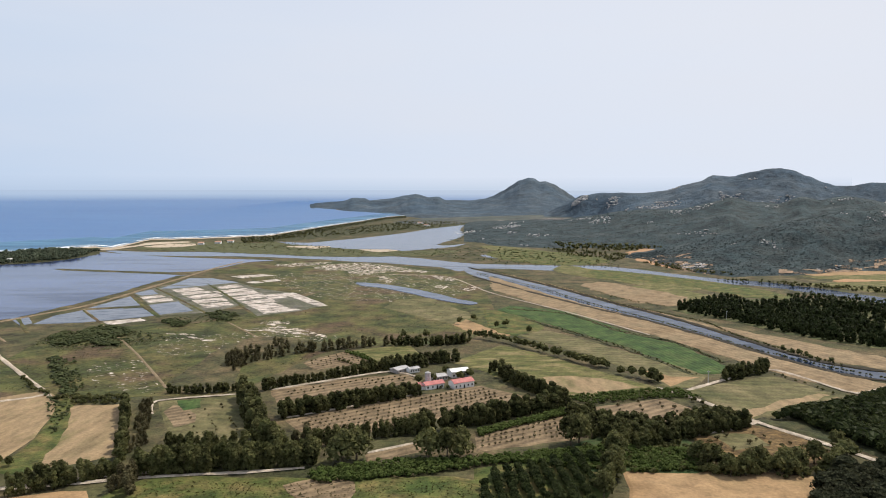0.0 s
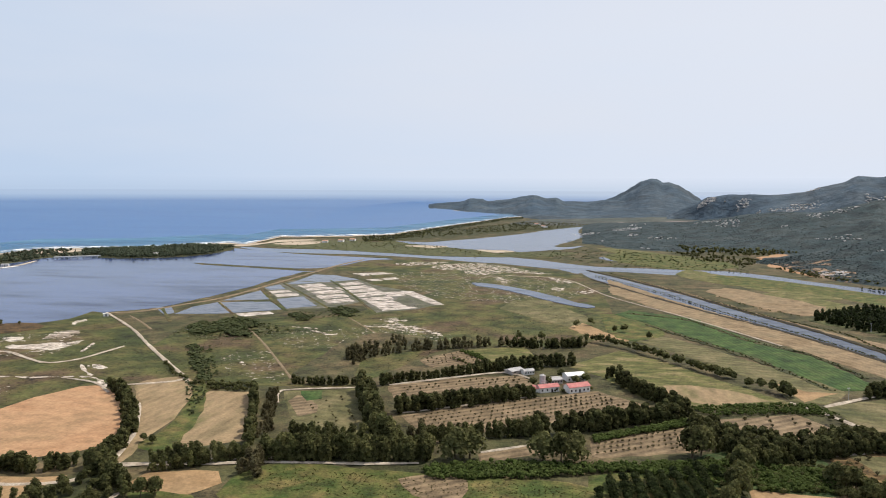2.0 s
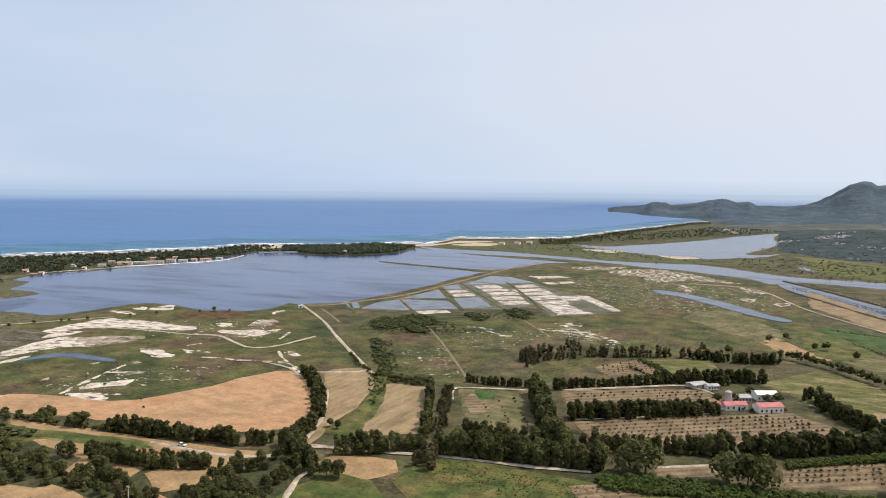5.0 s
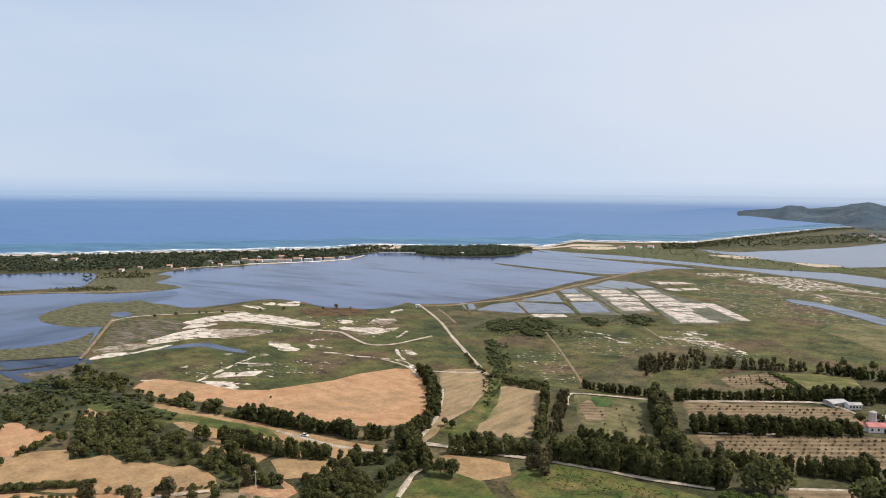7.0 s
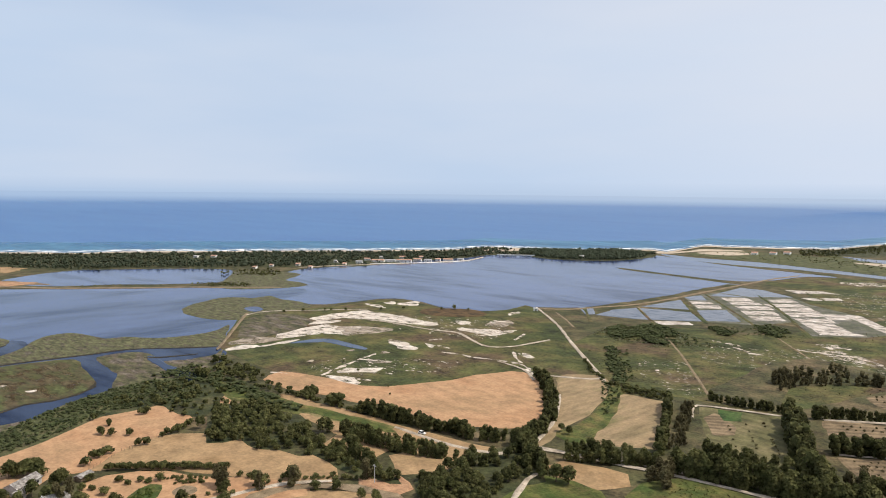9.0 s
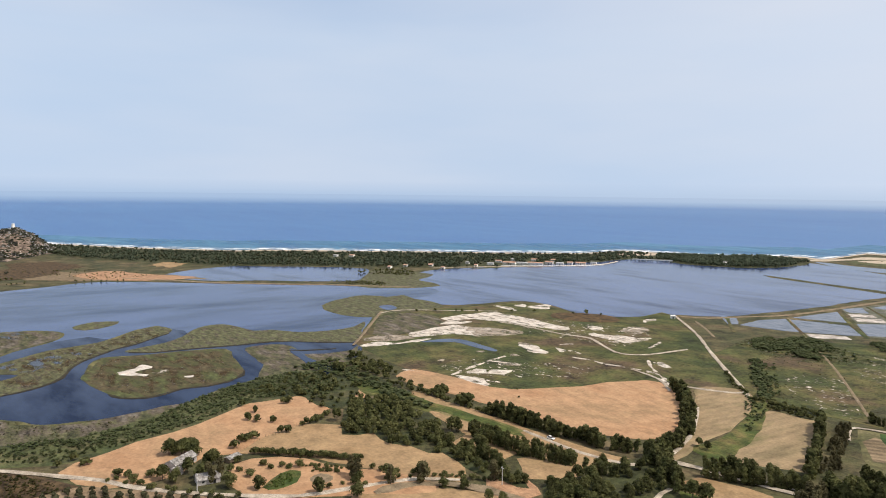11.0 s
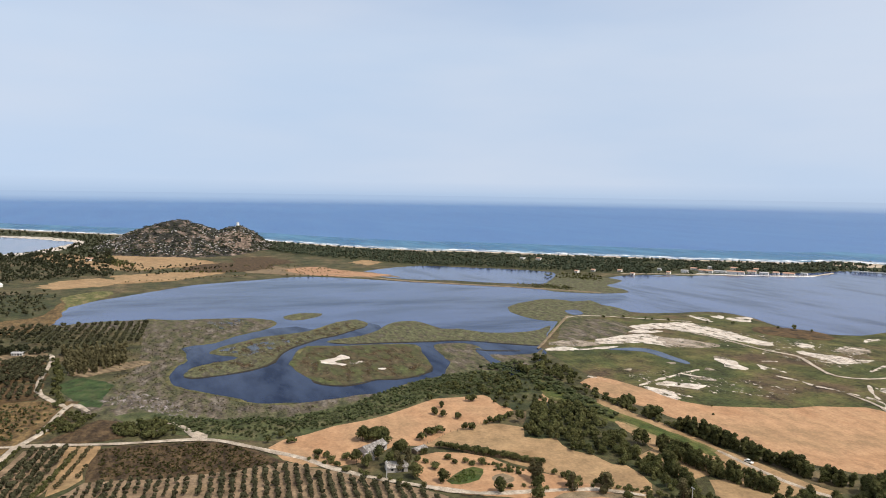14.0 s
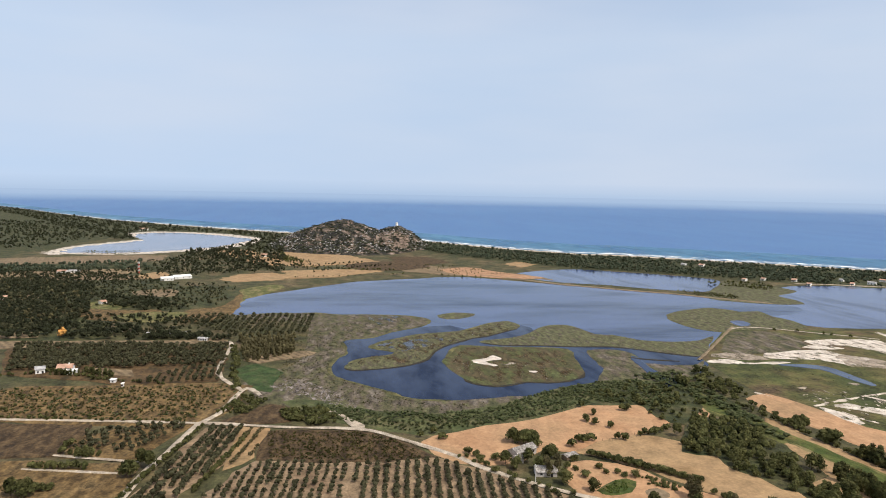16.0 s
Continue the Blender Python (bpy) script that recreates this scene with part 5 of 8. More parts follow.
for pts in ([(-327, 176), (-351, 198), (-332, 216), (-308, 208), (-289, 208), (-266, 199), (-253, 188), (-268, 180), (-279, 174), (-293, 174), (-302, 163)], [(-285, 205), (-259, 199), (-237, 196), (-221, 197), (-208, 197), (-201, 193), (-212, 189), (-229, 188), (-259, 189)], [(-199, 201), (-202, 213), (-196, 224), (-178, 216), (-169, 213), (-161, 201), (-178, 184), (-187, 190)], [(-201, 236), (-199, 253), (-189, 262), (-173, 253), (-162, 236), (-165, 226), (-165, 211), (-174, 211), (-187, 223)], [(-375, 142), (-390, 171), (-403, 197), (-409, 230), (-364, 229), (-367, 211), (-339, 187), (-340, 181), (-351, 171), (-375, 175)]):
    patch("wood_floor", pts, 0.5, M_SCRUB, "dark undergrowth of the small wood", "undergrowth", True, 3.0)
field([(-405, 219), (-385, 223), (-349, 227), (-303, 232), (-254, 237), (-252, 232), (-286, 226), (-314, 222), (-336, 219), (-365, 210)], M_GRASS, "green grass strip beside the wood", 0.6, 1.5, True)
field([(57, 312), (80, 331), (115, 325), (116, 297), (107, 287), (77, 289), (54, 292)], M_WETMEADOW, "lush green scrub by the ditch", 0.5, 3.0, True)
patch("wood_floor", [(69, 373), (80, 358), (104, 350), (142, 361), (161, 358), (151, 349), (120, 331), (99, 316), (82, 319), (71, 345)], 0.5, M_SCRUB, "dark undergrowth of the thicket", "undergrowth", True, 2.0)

ribbon("shore_strip", [(-901, 641), (-888, 690), (-870, 734), (-859, 764), (-830, 821), (-812, 883), (-802, 928), (-823, 993)], 5, 0.7, M_SAND, "pale sandy shore below the villas", "beach", 1.0)
# grey-blue haze is mixed into the plain's own green
M_FARPLAIN = shade("hazed_distant_plain", ((0.045, 0.058, 0.052), (0.06, 0.068, 0.058), (0.085, 0.082, 0.07)), 110, 14, fine=0.5)
patch("far_plain", [(-161, 2348), (-67, 2734), (148, 3172), (459, 3609), (985, 4229), (685, 2931), (478, 2663), (321, 2512), (196, 2416), (60, 2282)], 0.3, M_FARPLAIN, "far green plain below the mountain, haze in its colour", "plain", True, 6.0)
patch("far_plain", [(179, 2327), (376, 2668), (638, 2887), (767, 2689), (503, 2272), (293, 2074), (198, 2129)], 0.3, M_FARPLAIN, "far green plain below the mountain, haze in its colour", "plain", True, 6.0)
field([(-1022, -446), (-1043, -411), (-1064, -345), (-1080, -288), (-1030, -278), (-991, -335), (-984, -388), (-978, -427)], M_STRAW, "pale strip of yards among the woods", 0.6, 2.5, True)
field([(-1023, -261), (-1037, -238), (-990, -221), (-960, -235), (-966, -254)], M_STUBBLE, "small pale plot among the woods", 0.6, 2.5, True)
field([(-767, -249), (-777, -219), (-747, -194), (-720, -213), (-731, -243)], M_YELLOW, "dry clearing with bushes", 0.6, 2.5, True)
field([(-694, -196), (-704, -157), (-691, -136), (-651, -153), (-664, -197)], M_YELLOW, "yellow-green clearing by the grove", 0.6, 2.5, True)
field([(-840, -230), (-863, -192), (-804, -173), (-810, -216)], M_TILLED, "tilled plot among the woods", 0.6, 2.5, True)
field([(-572, -251), (-575, -228), (-567, -168), (-572, -115), (-578, -86), (-551, -111), (-552, -184), (-552, -242)], M_TILLED, "reddish lane-side strip", 0.6, 2.5, True)
field([(-1151, 25), (-1200, 103), (-1136, 153), (-1070, 109), (-1069, 40)], M_BROWN, "dark brown ploughed plot below the hill", 0.6, 2.5, True)
field([(-1070, 162), (-1103, 212), (-1025, 258), (-970, 294), (-964, 243), (-1004, 185)], M_EARTH, "reddish bare shore at the head of the spit", 0.6, 2.5, True)
field([(208, 2567), (359, 2870), (480, 2772), (627, 2942), (509, 2583), (335, 2371), (216, 2329)], M_FARFIELD, "far fields below the mountain, haze in their colour", smooth=True)
field([(-864, 4817), (-597, 4049), (-413, 3575), (-211, 3136), (-332, 3339), (-539, 3653)], M_SAND, "pale cliff-foot beach of the headland", smooth=True)
patch("wood_floor", [(-915, -303), (-888, -198), (-886, -118), (-744, -113), (-718, -160), (-738, -245)], 0.5, M_SCRUB, "dark undergrowth among the farm plots", "undergrowth", True, 4.0)
patch("river_bank", [(-593, 1360), (-553, 1497), (-434, 1497), (-324, 1465), (-120, 1320), (23, 1332), (-28, 1237), (-196, 1211), (-294, 1244), (-461, 1305)], 0.6, M_BANK, "scrubby bank at the river mouth", "bank", True, 5.0)
for pts in ([(-593, 1389), (-564, 1461), (-507, 1468), (-524, 1387)], [(-313, 1414), (-230, 1419), (-251, 1362)], [(-161, 1349), (-85, 1334), (-117, 1290)]):
    patch("sand_bar", pts, 0.8, M_SAND, "pale sand on the river bank", "beach", True, 6.0)
# ---- tracks ----
for pts, w, label in (
    ([(129, 414), (141, 398), (160, 355), (171, 336), (183, 317), (193, 298), (206, 271)], 5.0, "pale gravel farm road"),
    ([(113, 330), (132, 336), (150, 345), (163, 354)], 4.0, "pale gravel side track"),
    ([(145, 409), (180, 435), (209, 455), (220, 455), (230, 434), (242, 404), (268, 417), (305, 435)], 4.0, "pale gravel track to the canal"),
    ([(-73, 957), (5, 935), (55, 794), (118, 675), (169, 566)], 2.8, "pale footpath along the crop strip"),
    ([(-229, 400), (-233, 392), (-247, 384), (-257, 380)], 4.0, "white track round the mown field"),
    ([(-101, 408), (-65, 432), (-34, 450), (-16, 437)], 4.0, "white farm drive"),
    ([(-153, 362), (-161, 381), (-154, 389), (-119, 399)], 3.0, "white field track"),
    ([(-189, 264), (-175, 270), (-155, 274), (-126, 281), (-107, 284), (-84, 287), (-59, 292)], 4.0, "pale gravel lane under the hedge"),
    ([(-82, 357), (-56, 373), (-16, 399)], 2.5, "pale track along the orchard"),
    ([(-34, 309), (-11, 323)], 3.0, "pale track along the orchard"),
    ([(-423, 599), (-355, 535), (-306, 481), (-261, 433), (-234, 405), (-221, 389)], 3.6, "white track along the marsh edge"),
    ([(-190, 267), (-198, 293), (-208, 315), (-228, 348)], 3.0, "pale track between hedges"),
    ([(-193, 267), (-173, 271), (-154, 278), (-136, 284), (-115, 288)], 4.0, "pale gravel lane"),
    ([(-160, 213), (-168, 234), (-168, 244)], 3.5, "pale lane among the trees"),
    ([(-476, 265), (-507, 291), (-554, 329), (-599, 366)], 3.6, "reddish earth causeway to the lagoon"),
    ([(-306, 387), (-279, 381), (-257, 363)], 2.5, "white footpath in the marsh"),
    ([(-490, 426), (-472, 431), (-453, 433), (-415, 435), (-394, 442), (-369, 430), (-346, 419), (-335, 421), (-327, 432), (-324, 450), (-321, 473)], 4.0, "sandy path across the salt marsh"),
    ([(-587, 354), (-595, 375), (-587, 398), (-569, 420), (-553, 443), (-535, 464)], 3.0, "sandy path across the salt marsh"),
    ([(-366, -72), (-364, -58), (-355, -24), (-351, 3), (-346, 18), (-336, 29), (-321, 43), (-308, 55), (-295, 63), (-280, 76), (-263, 95), (-249, 114), (-243, 137), (-237, 160), (-225, 176)], 4.6, "white gravel road past the groves"),
    ([(-270, -81), (-299, -79), (-326, -74), (-364, -68), (-379, -61), (-424, -54), (-426, -49), (-412, -42)], 5.0, "pale gravel lane between groves"),
    ([(-424, -54), (-447, -67), (-465, -74), (-499, -77), (-544, -77), (-564, -81)], 4.5, "winding white lane to the lagoon"),
    ([(-366, -70), (-373, -112), (-381, -168), (-384, -191)], 4.0, "pale lane behind the groves"),
    ([(-380, -5), (-371, 3), (-358, 10), (-349, 14)], 8.0, "pale bare strip beside the road"),
    ([(-234, 140), (-234, 153), (-228, 165), (-218, 175), (-205, 181), (-188, 183)], 9.0, "wide white gravel road past the bare earth"),
    ([(-255, 240), (-217, 241), (-195, 248), (-192, 255)], 3.5, "sandy farm track"),
    ([(-327, -123), (-315, -84)], 3.0, "pale track in the pasture"),
    ([(-312, -130), (-303, -89)], 3.0, "pale track in the pasture"),
):
    ribbon("track", pts, w * 0.62, 0.95, M_DYKE if "earth" in label else M_TRACK, label, "track", 0.8)

# ---- hills ----
HILLS = []


def hill(name, crest, material, label, depth=1.0, rough=0.16, step=0.12, size=160, bumps=0.02):
    """A ridge out of its crest line: bearing, crest height, distance of the crest and of the near foot."""
    crest = sorted(crest)
    verts, faces, az = [], [], crest[0][0]
    across = 44
    cols = 0
    while az <= crest[-1][0] + 1e-6:
        for a, b in zip(crest, crest[1:]):
            if a[0] <= az <= b[0]:
                t = (az - a[0]) / (b[0] - a[0])
                t = t * t * (3 - 2 * t) * 0.5 + t * 0.5
                z, rc, rf = (a[k] + (b[k] - a[k]) * t for k in (1, 2, 3))
                break
        for k in range(across + 1):
            s = 2.0 * k / across
            r = rf + (rc - rf) * s if s <= 1 else rc + (rc - rf) * depth * (s - 1)
            q = s if s <= 1 else 2 - s
            h = z * (0.45 * q + 0.55 * q * q * (3 - 2 * q))
            x, y = polar(az, r)
            h += z * rough * 4 * q * (1 - q) * fractal(x, y, size, 1.7) + z * bumps * fractal(x, y, size / 6, 4.2) * min(1, 4 * q)
            verts.append(far(x, y, max(-1.5, h) if 0 < q else -2.0))
        cols += 1
        az += step
    for i in range(cols - 1):
        for k in range(across):
            a = i * (across + 1) + k
            faces.append((a, a + across + 1, a + across + 2, a + 1))
    ob = raw(name, [tuple(v) for v in verts], faces, material, True)
    HILLS.append((ob, verts, cols, across))
    return tagged(ob, label, "hill", "", "structure")


hill("mountain", [(-2.83, 15, 5200, 3722), (-3.92, 52, 5200, 3395), (-4.83, 94, 5200, 3255), (-5.51, 135, 5200, 3192), (-6.18, 172, 5200, 3132), (-6.90, 189, 5200, 3139), (-7.30, 185, 5200, 3144), (-7.76, 160, 5200, 3149), (-8.21, 164, 5200, 3154), (-8.88, 144, 5200, 3162), (-9.56, 107, 5200, 3170), (-10.23, 67, 5200, 3179), (-10.68, 38, 5200, 3185), (-11.57, 6, 5200, 3267)], M_FARHILL, "distant dome of a rocky mountain, blue haze in its colour", rough=0.1, bumps=0.012, size=500)
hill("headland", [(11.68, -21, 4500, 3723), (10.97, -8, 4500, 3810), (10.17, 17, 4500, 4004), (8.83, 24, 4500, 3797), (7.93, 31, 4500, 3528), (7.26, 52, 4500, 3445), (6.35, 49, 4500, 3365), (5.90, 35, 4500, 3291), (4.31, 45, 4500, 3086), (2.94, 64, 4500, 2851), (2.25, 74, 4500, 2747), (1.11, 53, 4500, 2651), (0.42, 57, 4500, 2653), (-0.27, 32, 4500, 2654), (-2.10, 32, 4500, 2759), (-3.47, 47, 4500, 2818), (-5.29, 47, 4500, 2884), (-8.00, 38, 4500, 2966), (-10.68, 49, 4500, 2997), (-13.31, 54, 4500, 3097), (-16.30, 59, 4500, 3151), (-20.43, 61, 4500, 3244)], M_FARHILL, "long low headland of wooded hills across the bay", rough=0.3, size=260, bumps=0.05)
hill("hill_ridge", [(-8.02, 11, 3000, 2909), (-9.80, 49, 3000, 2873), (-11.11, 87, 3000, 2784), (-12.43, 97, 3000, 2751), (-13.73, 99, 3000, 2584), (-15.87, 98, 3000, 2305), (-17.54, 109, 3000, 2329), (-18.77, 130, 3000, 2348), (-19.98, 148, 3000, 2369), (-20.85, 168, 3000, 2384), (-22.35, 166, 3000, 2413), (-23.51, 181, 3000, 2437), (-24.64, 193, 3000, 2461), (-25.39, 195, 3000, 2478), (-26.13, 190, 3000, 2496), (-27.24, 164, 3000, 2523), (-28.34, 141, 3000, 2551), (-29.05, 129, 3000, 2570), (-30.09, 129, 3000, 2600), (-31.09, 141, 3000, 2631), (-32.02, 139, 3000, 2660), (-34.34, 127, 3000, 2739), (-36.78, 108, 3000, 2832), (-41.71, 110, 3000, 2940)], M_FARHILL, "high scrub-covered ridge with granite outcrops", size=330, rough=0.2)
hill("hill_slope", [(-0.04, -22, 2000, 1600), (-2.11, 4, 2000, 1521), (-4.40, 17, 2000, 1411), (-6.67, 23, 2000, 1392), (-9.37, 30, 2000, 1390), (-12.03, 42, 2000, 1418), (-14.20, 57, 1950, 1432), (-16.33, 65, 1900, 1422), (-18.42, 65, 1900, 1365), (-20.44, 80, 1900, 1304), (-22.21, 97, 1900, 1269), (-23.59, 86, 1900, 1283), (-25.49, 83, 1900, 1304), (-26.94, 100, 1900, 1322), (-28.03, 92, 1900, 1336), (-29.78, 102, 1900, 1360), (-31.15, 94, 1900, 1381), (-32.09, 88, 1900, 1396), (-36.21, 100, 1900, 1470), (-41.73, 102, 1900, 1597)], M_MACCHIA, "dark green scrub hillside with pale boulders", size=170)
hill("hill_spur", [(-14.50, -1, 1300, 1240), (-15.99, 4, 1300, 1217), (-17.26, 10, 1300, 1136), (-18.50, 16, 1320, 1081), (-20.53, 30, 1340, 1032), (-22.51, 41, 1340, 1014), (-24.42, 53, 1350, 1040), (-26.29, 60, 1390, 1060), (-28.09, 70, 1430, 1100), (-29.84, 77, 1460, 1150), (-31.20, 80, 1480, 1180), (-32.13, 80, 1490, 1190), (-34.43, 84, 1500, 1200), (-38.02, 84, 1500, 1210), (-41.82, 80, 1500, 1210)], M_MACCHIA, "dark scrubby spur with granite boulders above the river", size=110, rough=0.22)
hill("coast_hill", [(95.60, -2, 1520, 1452), (94.12, 18, 1540, 1385), (92.80, 31, 1550, 1348), (91.47, 44, 1550, 1325), (90.13, 53, 1550, 1315), (89.14, 58, 1550, 1304), (87.88, 48, 1550, 1307), (86.96, 39, 1550, 1308), (86.42, 34, 1550, 1321), (85.60, 43, 1550, 1324), (84.91, 45, 1550, 1350), (83.99, 36, 1540, 1391), (83.29, 22, 1530, 1448), (82.59, 8, 1520, 1460), (81.80, -2, 1510, 1414)], M_COASTHILL, "small rocky coastal hill with scrub and pale earth", depth=0.75, size=60, rough=0.2, bumps=0.05)


def bare_flank(index, lo, hi, low, high, material, label):
    """The scree lying on part of a hill's near side."""
    ob, verts, cols, across = HILLS[index]
    bm, at, half = bmesh.new(), {}, across // 2
    for i in range(cols - 1):
        for k in range(int(half * low), int(half * high)):
            ids = [i * (across + 1) + k, (i + 1) * (across + 1) + k, (i + 1) * (across + 1) + k + 1, i * (across + 1) + k + 1]
            c = verts[ids[0]]
            if lo < bearing(c.x, c.y) + 0.25 * fractal(c.x, c.y, 30, 5.5) < hi and fractal(c.x, c.y, 26, 1.1) > -0.25:
                for j in ids:
                    if j not in at:
                        at[j] = bm.verts.new(verts[j] + Vector((0, 0, 1.0)))
                bm.faces.new([at[j] for j in ids])
    return tagged(link("bare_slope", bm, material, smooth=True), label, "slope", "", "structure")


bare_flank(5, 83.9, 86.7, 0.25, 0.8, M_SCREE, "bare pale brown earth on the flank of the coastal hill")

M_FOOT = holed(shade("bare_tan_earth", ((0.19, 0.13, 0.085), (0.25, 0.18, 0.12)), 20, 2.5, fine=0.5), 32, 0.46, 0.04, stretch=(0, 1.6), seed=21)
for lo, hi, low, high in ((-21.2, -15.6, 0.0, 0.34), (-19.6, -17.0, 0.42, 0.62), (-30.5, -25.8, 0.0, 0.2), (-36.0, -30.2, 0.0, 0.26)):
    bare_flank(4, lo, hi, low, high, M_FOOT, "bare tan earth at the foot of the scrubby spur")

# ---- plants ----
rng = random.Random(7)


def clump(bm, p, out, size, rng):
    """A tuft of leaves: a small folded card turned outward."""
    out = (out + Vector((rng.uniform(-0.6, 0.6), rng.uniform(-0.6, 0.6), rng.uniform(-0.2, 0.8)))).normalized()
    side = out.cross(Vector((rng.uniform(-1, 1), rng.uniform(-1, 1), rng.uniform(-1, 1)))).normalized()
    up = out.cross(side)
    rim = [bm.verts.new(p + (side * math.cos(a) + up * math.sin(a)) * size * rng.uniform(0.6, 1.2) + out * size * lift) for a, lift in ((0.0, 0.0), (1.5, 0.35), (3.1, -0.05), (4.7, 0.3))]
    bm.faces.new((rim[0], rim[1], rim[2]))
    bm.faces.new((rim[0], rim[2], rim[3]))


def lobes_for(form, rng):
    """Ball centres and sizes of a crown, in a tree 10 m high."""
    out = []
    if form == "tall":
        for k in range(8):
            h = 1.0 + 7.6 * k / 7
            w = 1.8 * math.sin(math.pi * (0.34 + 0.6 * k / 7)) + 0.3
            a = rng.uniform(0, 6.28)
            out.append((Vector((math.cos(a) * w * 0.7, math.sin(a) * w * 0.7, h)), rng.uniform(1.25, 1.85)))
    elif form == "broad":
        for k in range(10):
            a, d = k * 2.4, rng.uniform(0.6, 3.0)
            out.append((Vector((math.cos(a) * d, math.sin(a) * d, 1.9 + 5.6 * (1 - d / 4.4) + rng.uniform(-1.2, 0.8))), rng.uniform(1.6, 2.4)))
    elif form == "pine":
        for k in range(9):
            a, d = k * 2.4, rng.uniform(0.3, 3.3)
            out.append((Vector((math.cos(a) * d, math.sin(a) * d, 7.6 + rng.uniform(-0.5, 0.7) - d * 0.25)), rng.uniform(1.2, 1.8)))
    else:
        for k in range(7):
            a, d = k * 2.4, rng.uniform(0.5, 3.4)
            out.append((Vector((math.cos(a) * d, math.sin(a) * d, 2.6 + 3.8 * (1 - d / 4.5) + rng.uniform(-0.8, 0.8))), rng.uniform(2.0, 3.0)))
    return out


def crown_bm(form, seed, count, size):
    rng = random.Random(seed)
    bm = bmesh.new()
    lobes = lobes_for(form, rng)
    for c, r in lobes:
        made = bmesh.ops.create_icosphere(bm, subdivisions=1, radius=r * 0.78)
        for v in made["verts"]:
            v.co = c + v.co * rng.uniform(0.75, 1.1) * (1.0 if v.co.z > 0 else 0.8)
    total = sum(r * r for _, r in lobes)
    for c, r in lobes:
        for _ in range(max(2, int(count * r * r / total))):
            d = Vector((rng.gauss(0, 1), rng.gauss(0, 1), rng.gauss(0.25, 0.9))).normalized()
            clump(bm, c + d * r * rng.uniform(0.8, 1.12), d, size * rng.uniform(0.6, 1.25), rng)
    return bm


def trunk_bm(form, seed):
    rng = random.Random(seed + 50)
    bm = bmesh.new()

    def limb(a, b, ra, rb):
        d = (b - a).normalized()
        s = d.orthogonal().normalized()
        u = d.cross(s)
        rings = [[bm.verts.new(p + (s * math.cos(k * 1.0472) + u * math.sin(k * 1.0472)) * r) for k in range(6)] for p, r in ((a, ra), (a.lerp(b, 0.5) + s * ra * 0.4, (ra + rb) / 2), (b, rb))]
        for p, q in zip(rings, rings[1:]):
            for k in range(6):
                bm.faces.new((p[k], p[(k + 1) % 6], q[(k + 1) % 6], q[k]))

    top = {"tall": 7.5, "broad": 4.5, "pine": 7.4}.get(form, 2.5)
    limb(Vector((0, 0, -0.3)), Vector((rng.uniform(-0.3, 0.3), rng.uniform(-0.3, 0.3), top)), 0.32, 0.12)
    for k in range(0 if form == "bush" else 3):
        a = k * 2.09 + rng.uniform(-0.4, 0.4)
        limb(Vector((0, 0, top * rng.uniform(0.45, 0.8))), Vector((math.cos(a) * 1.7, math.sin(a) * 1.7, top + rng.uniform(-0.3, 1.2))), 0.13, 0.04)
    return bm


# kind: form, leaves, clumps, clump size, leaf material, label
KINDS = {
    "hedgerow_tree": ("tall", 420, 0.62, M_LEAF, "tall dark green hedgerow tree with a narrow crown"),
    "broad_tree": ("broad", 460, 0.66, M_LEAF, "broad dark green tree with a rounded crown"),
    "holm_oak": ("broad", 420, 0.68, M_LEAF_OAK, "dark evergreen oak of the farm woods"),
    "plantation_tree": ("tall", 380, 0.62, M_LEAF_DARK, "slim dark green tree of a dense plantation"),
    "dusty_tree": ("tall", 380, 0.55, M_LEAF_DRY, "dusty grey-brown tree with thin foliage"),
    "pine_tree": ("pine", 320, 0.65, M_LEAF_PINE, "umbrella pine with a flat dark crown"),
    "round_bush": ("bush", 200, 0.95, M_LEAF, "round dark green evergreen bush"),
    "olive_tree": ("bush", 160, 0.95, M_LEAF_OLIVE, "small grey-green olive tree in a planted row"),
    "young_fruit_tree": ("bush", 50, 1.5, M_LEAF_DRY, "young fruit tree in a tilled row"),
    "low_shrub": ("bush", 110, 1.3, M_LEAF_LIGHT, "low grey-green shrub on the bank"),
    "citrus_tree": ("bush", 180, 1.0, M_LEAF_DARK, "dense dark green citrus tree in a row"),
}
TEMPLATES = {}
for kind, (form, count, size, material, label) in KINDS.items():
    for v in range(3):
        seed = len(TEMPLATES) * 13 + v
        top = new(kind)
        tagged(top, label, "bush" if kind in ("round_bush", "low_shrub") else "tree", kind.replace("_", " ") + "s")
        part("trunk", trunk_bm(form, seed), M_BARK, top)
        part("crown", crown_bm(form, seed, count, size), material, top)
        TEMPLATES.setdefault(kind, []).append(top)


def arrays(bm):
    bmesh.ops.triangulate(bm, faces=bm.faces)
    bm.verts.index_update()
    v = np.array([tuple(x.co) for x in bm.verts], np.float32)
    f = np.array([[x.index for x in q.verts] for q in bm.faces], np.int32)
    bm.free()
    return v, f


def small_bm(form, seed, cores, count, size):
    """A rougher crown for plants seen only in the mass."""
    rng = random.Random(seed)
    bm = bmesh.new()
    lobes = lobes_for(form, rng)
    for c, r in rng.sample(lobes, min(cores, len(lobes))):
        made = bmesh.ops.create_icosphere(bm, subdivisions=1, radius=r * 1.15)
        for v in made["verts"]:
            v.co = c + v.co * rng.uniform(0.65, 1.25)
    for _ in range(count):
        c, r = rng.choice(lobes)
        d = Vector((rng.gauss(0, 1), rng.gauss(0, 1), rng.gauss(0.3, 0.9))).normalized()
        clump(bm, c + d * r, d, size * rng.uniform(0.7, 1.3), rng)
    return bm


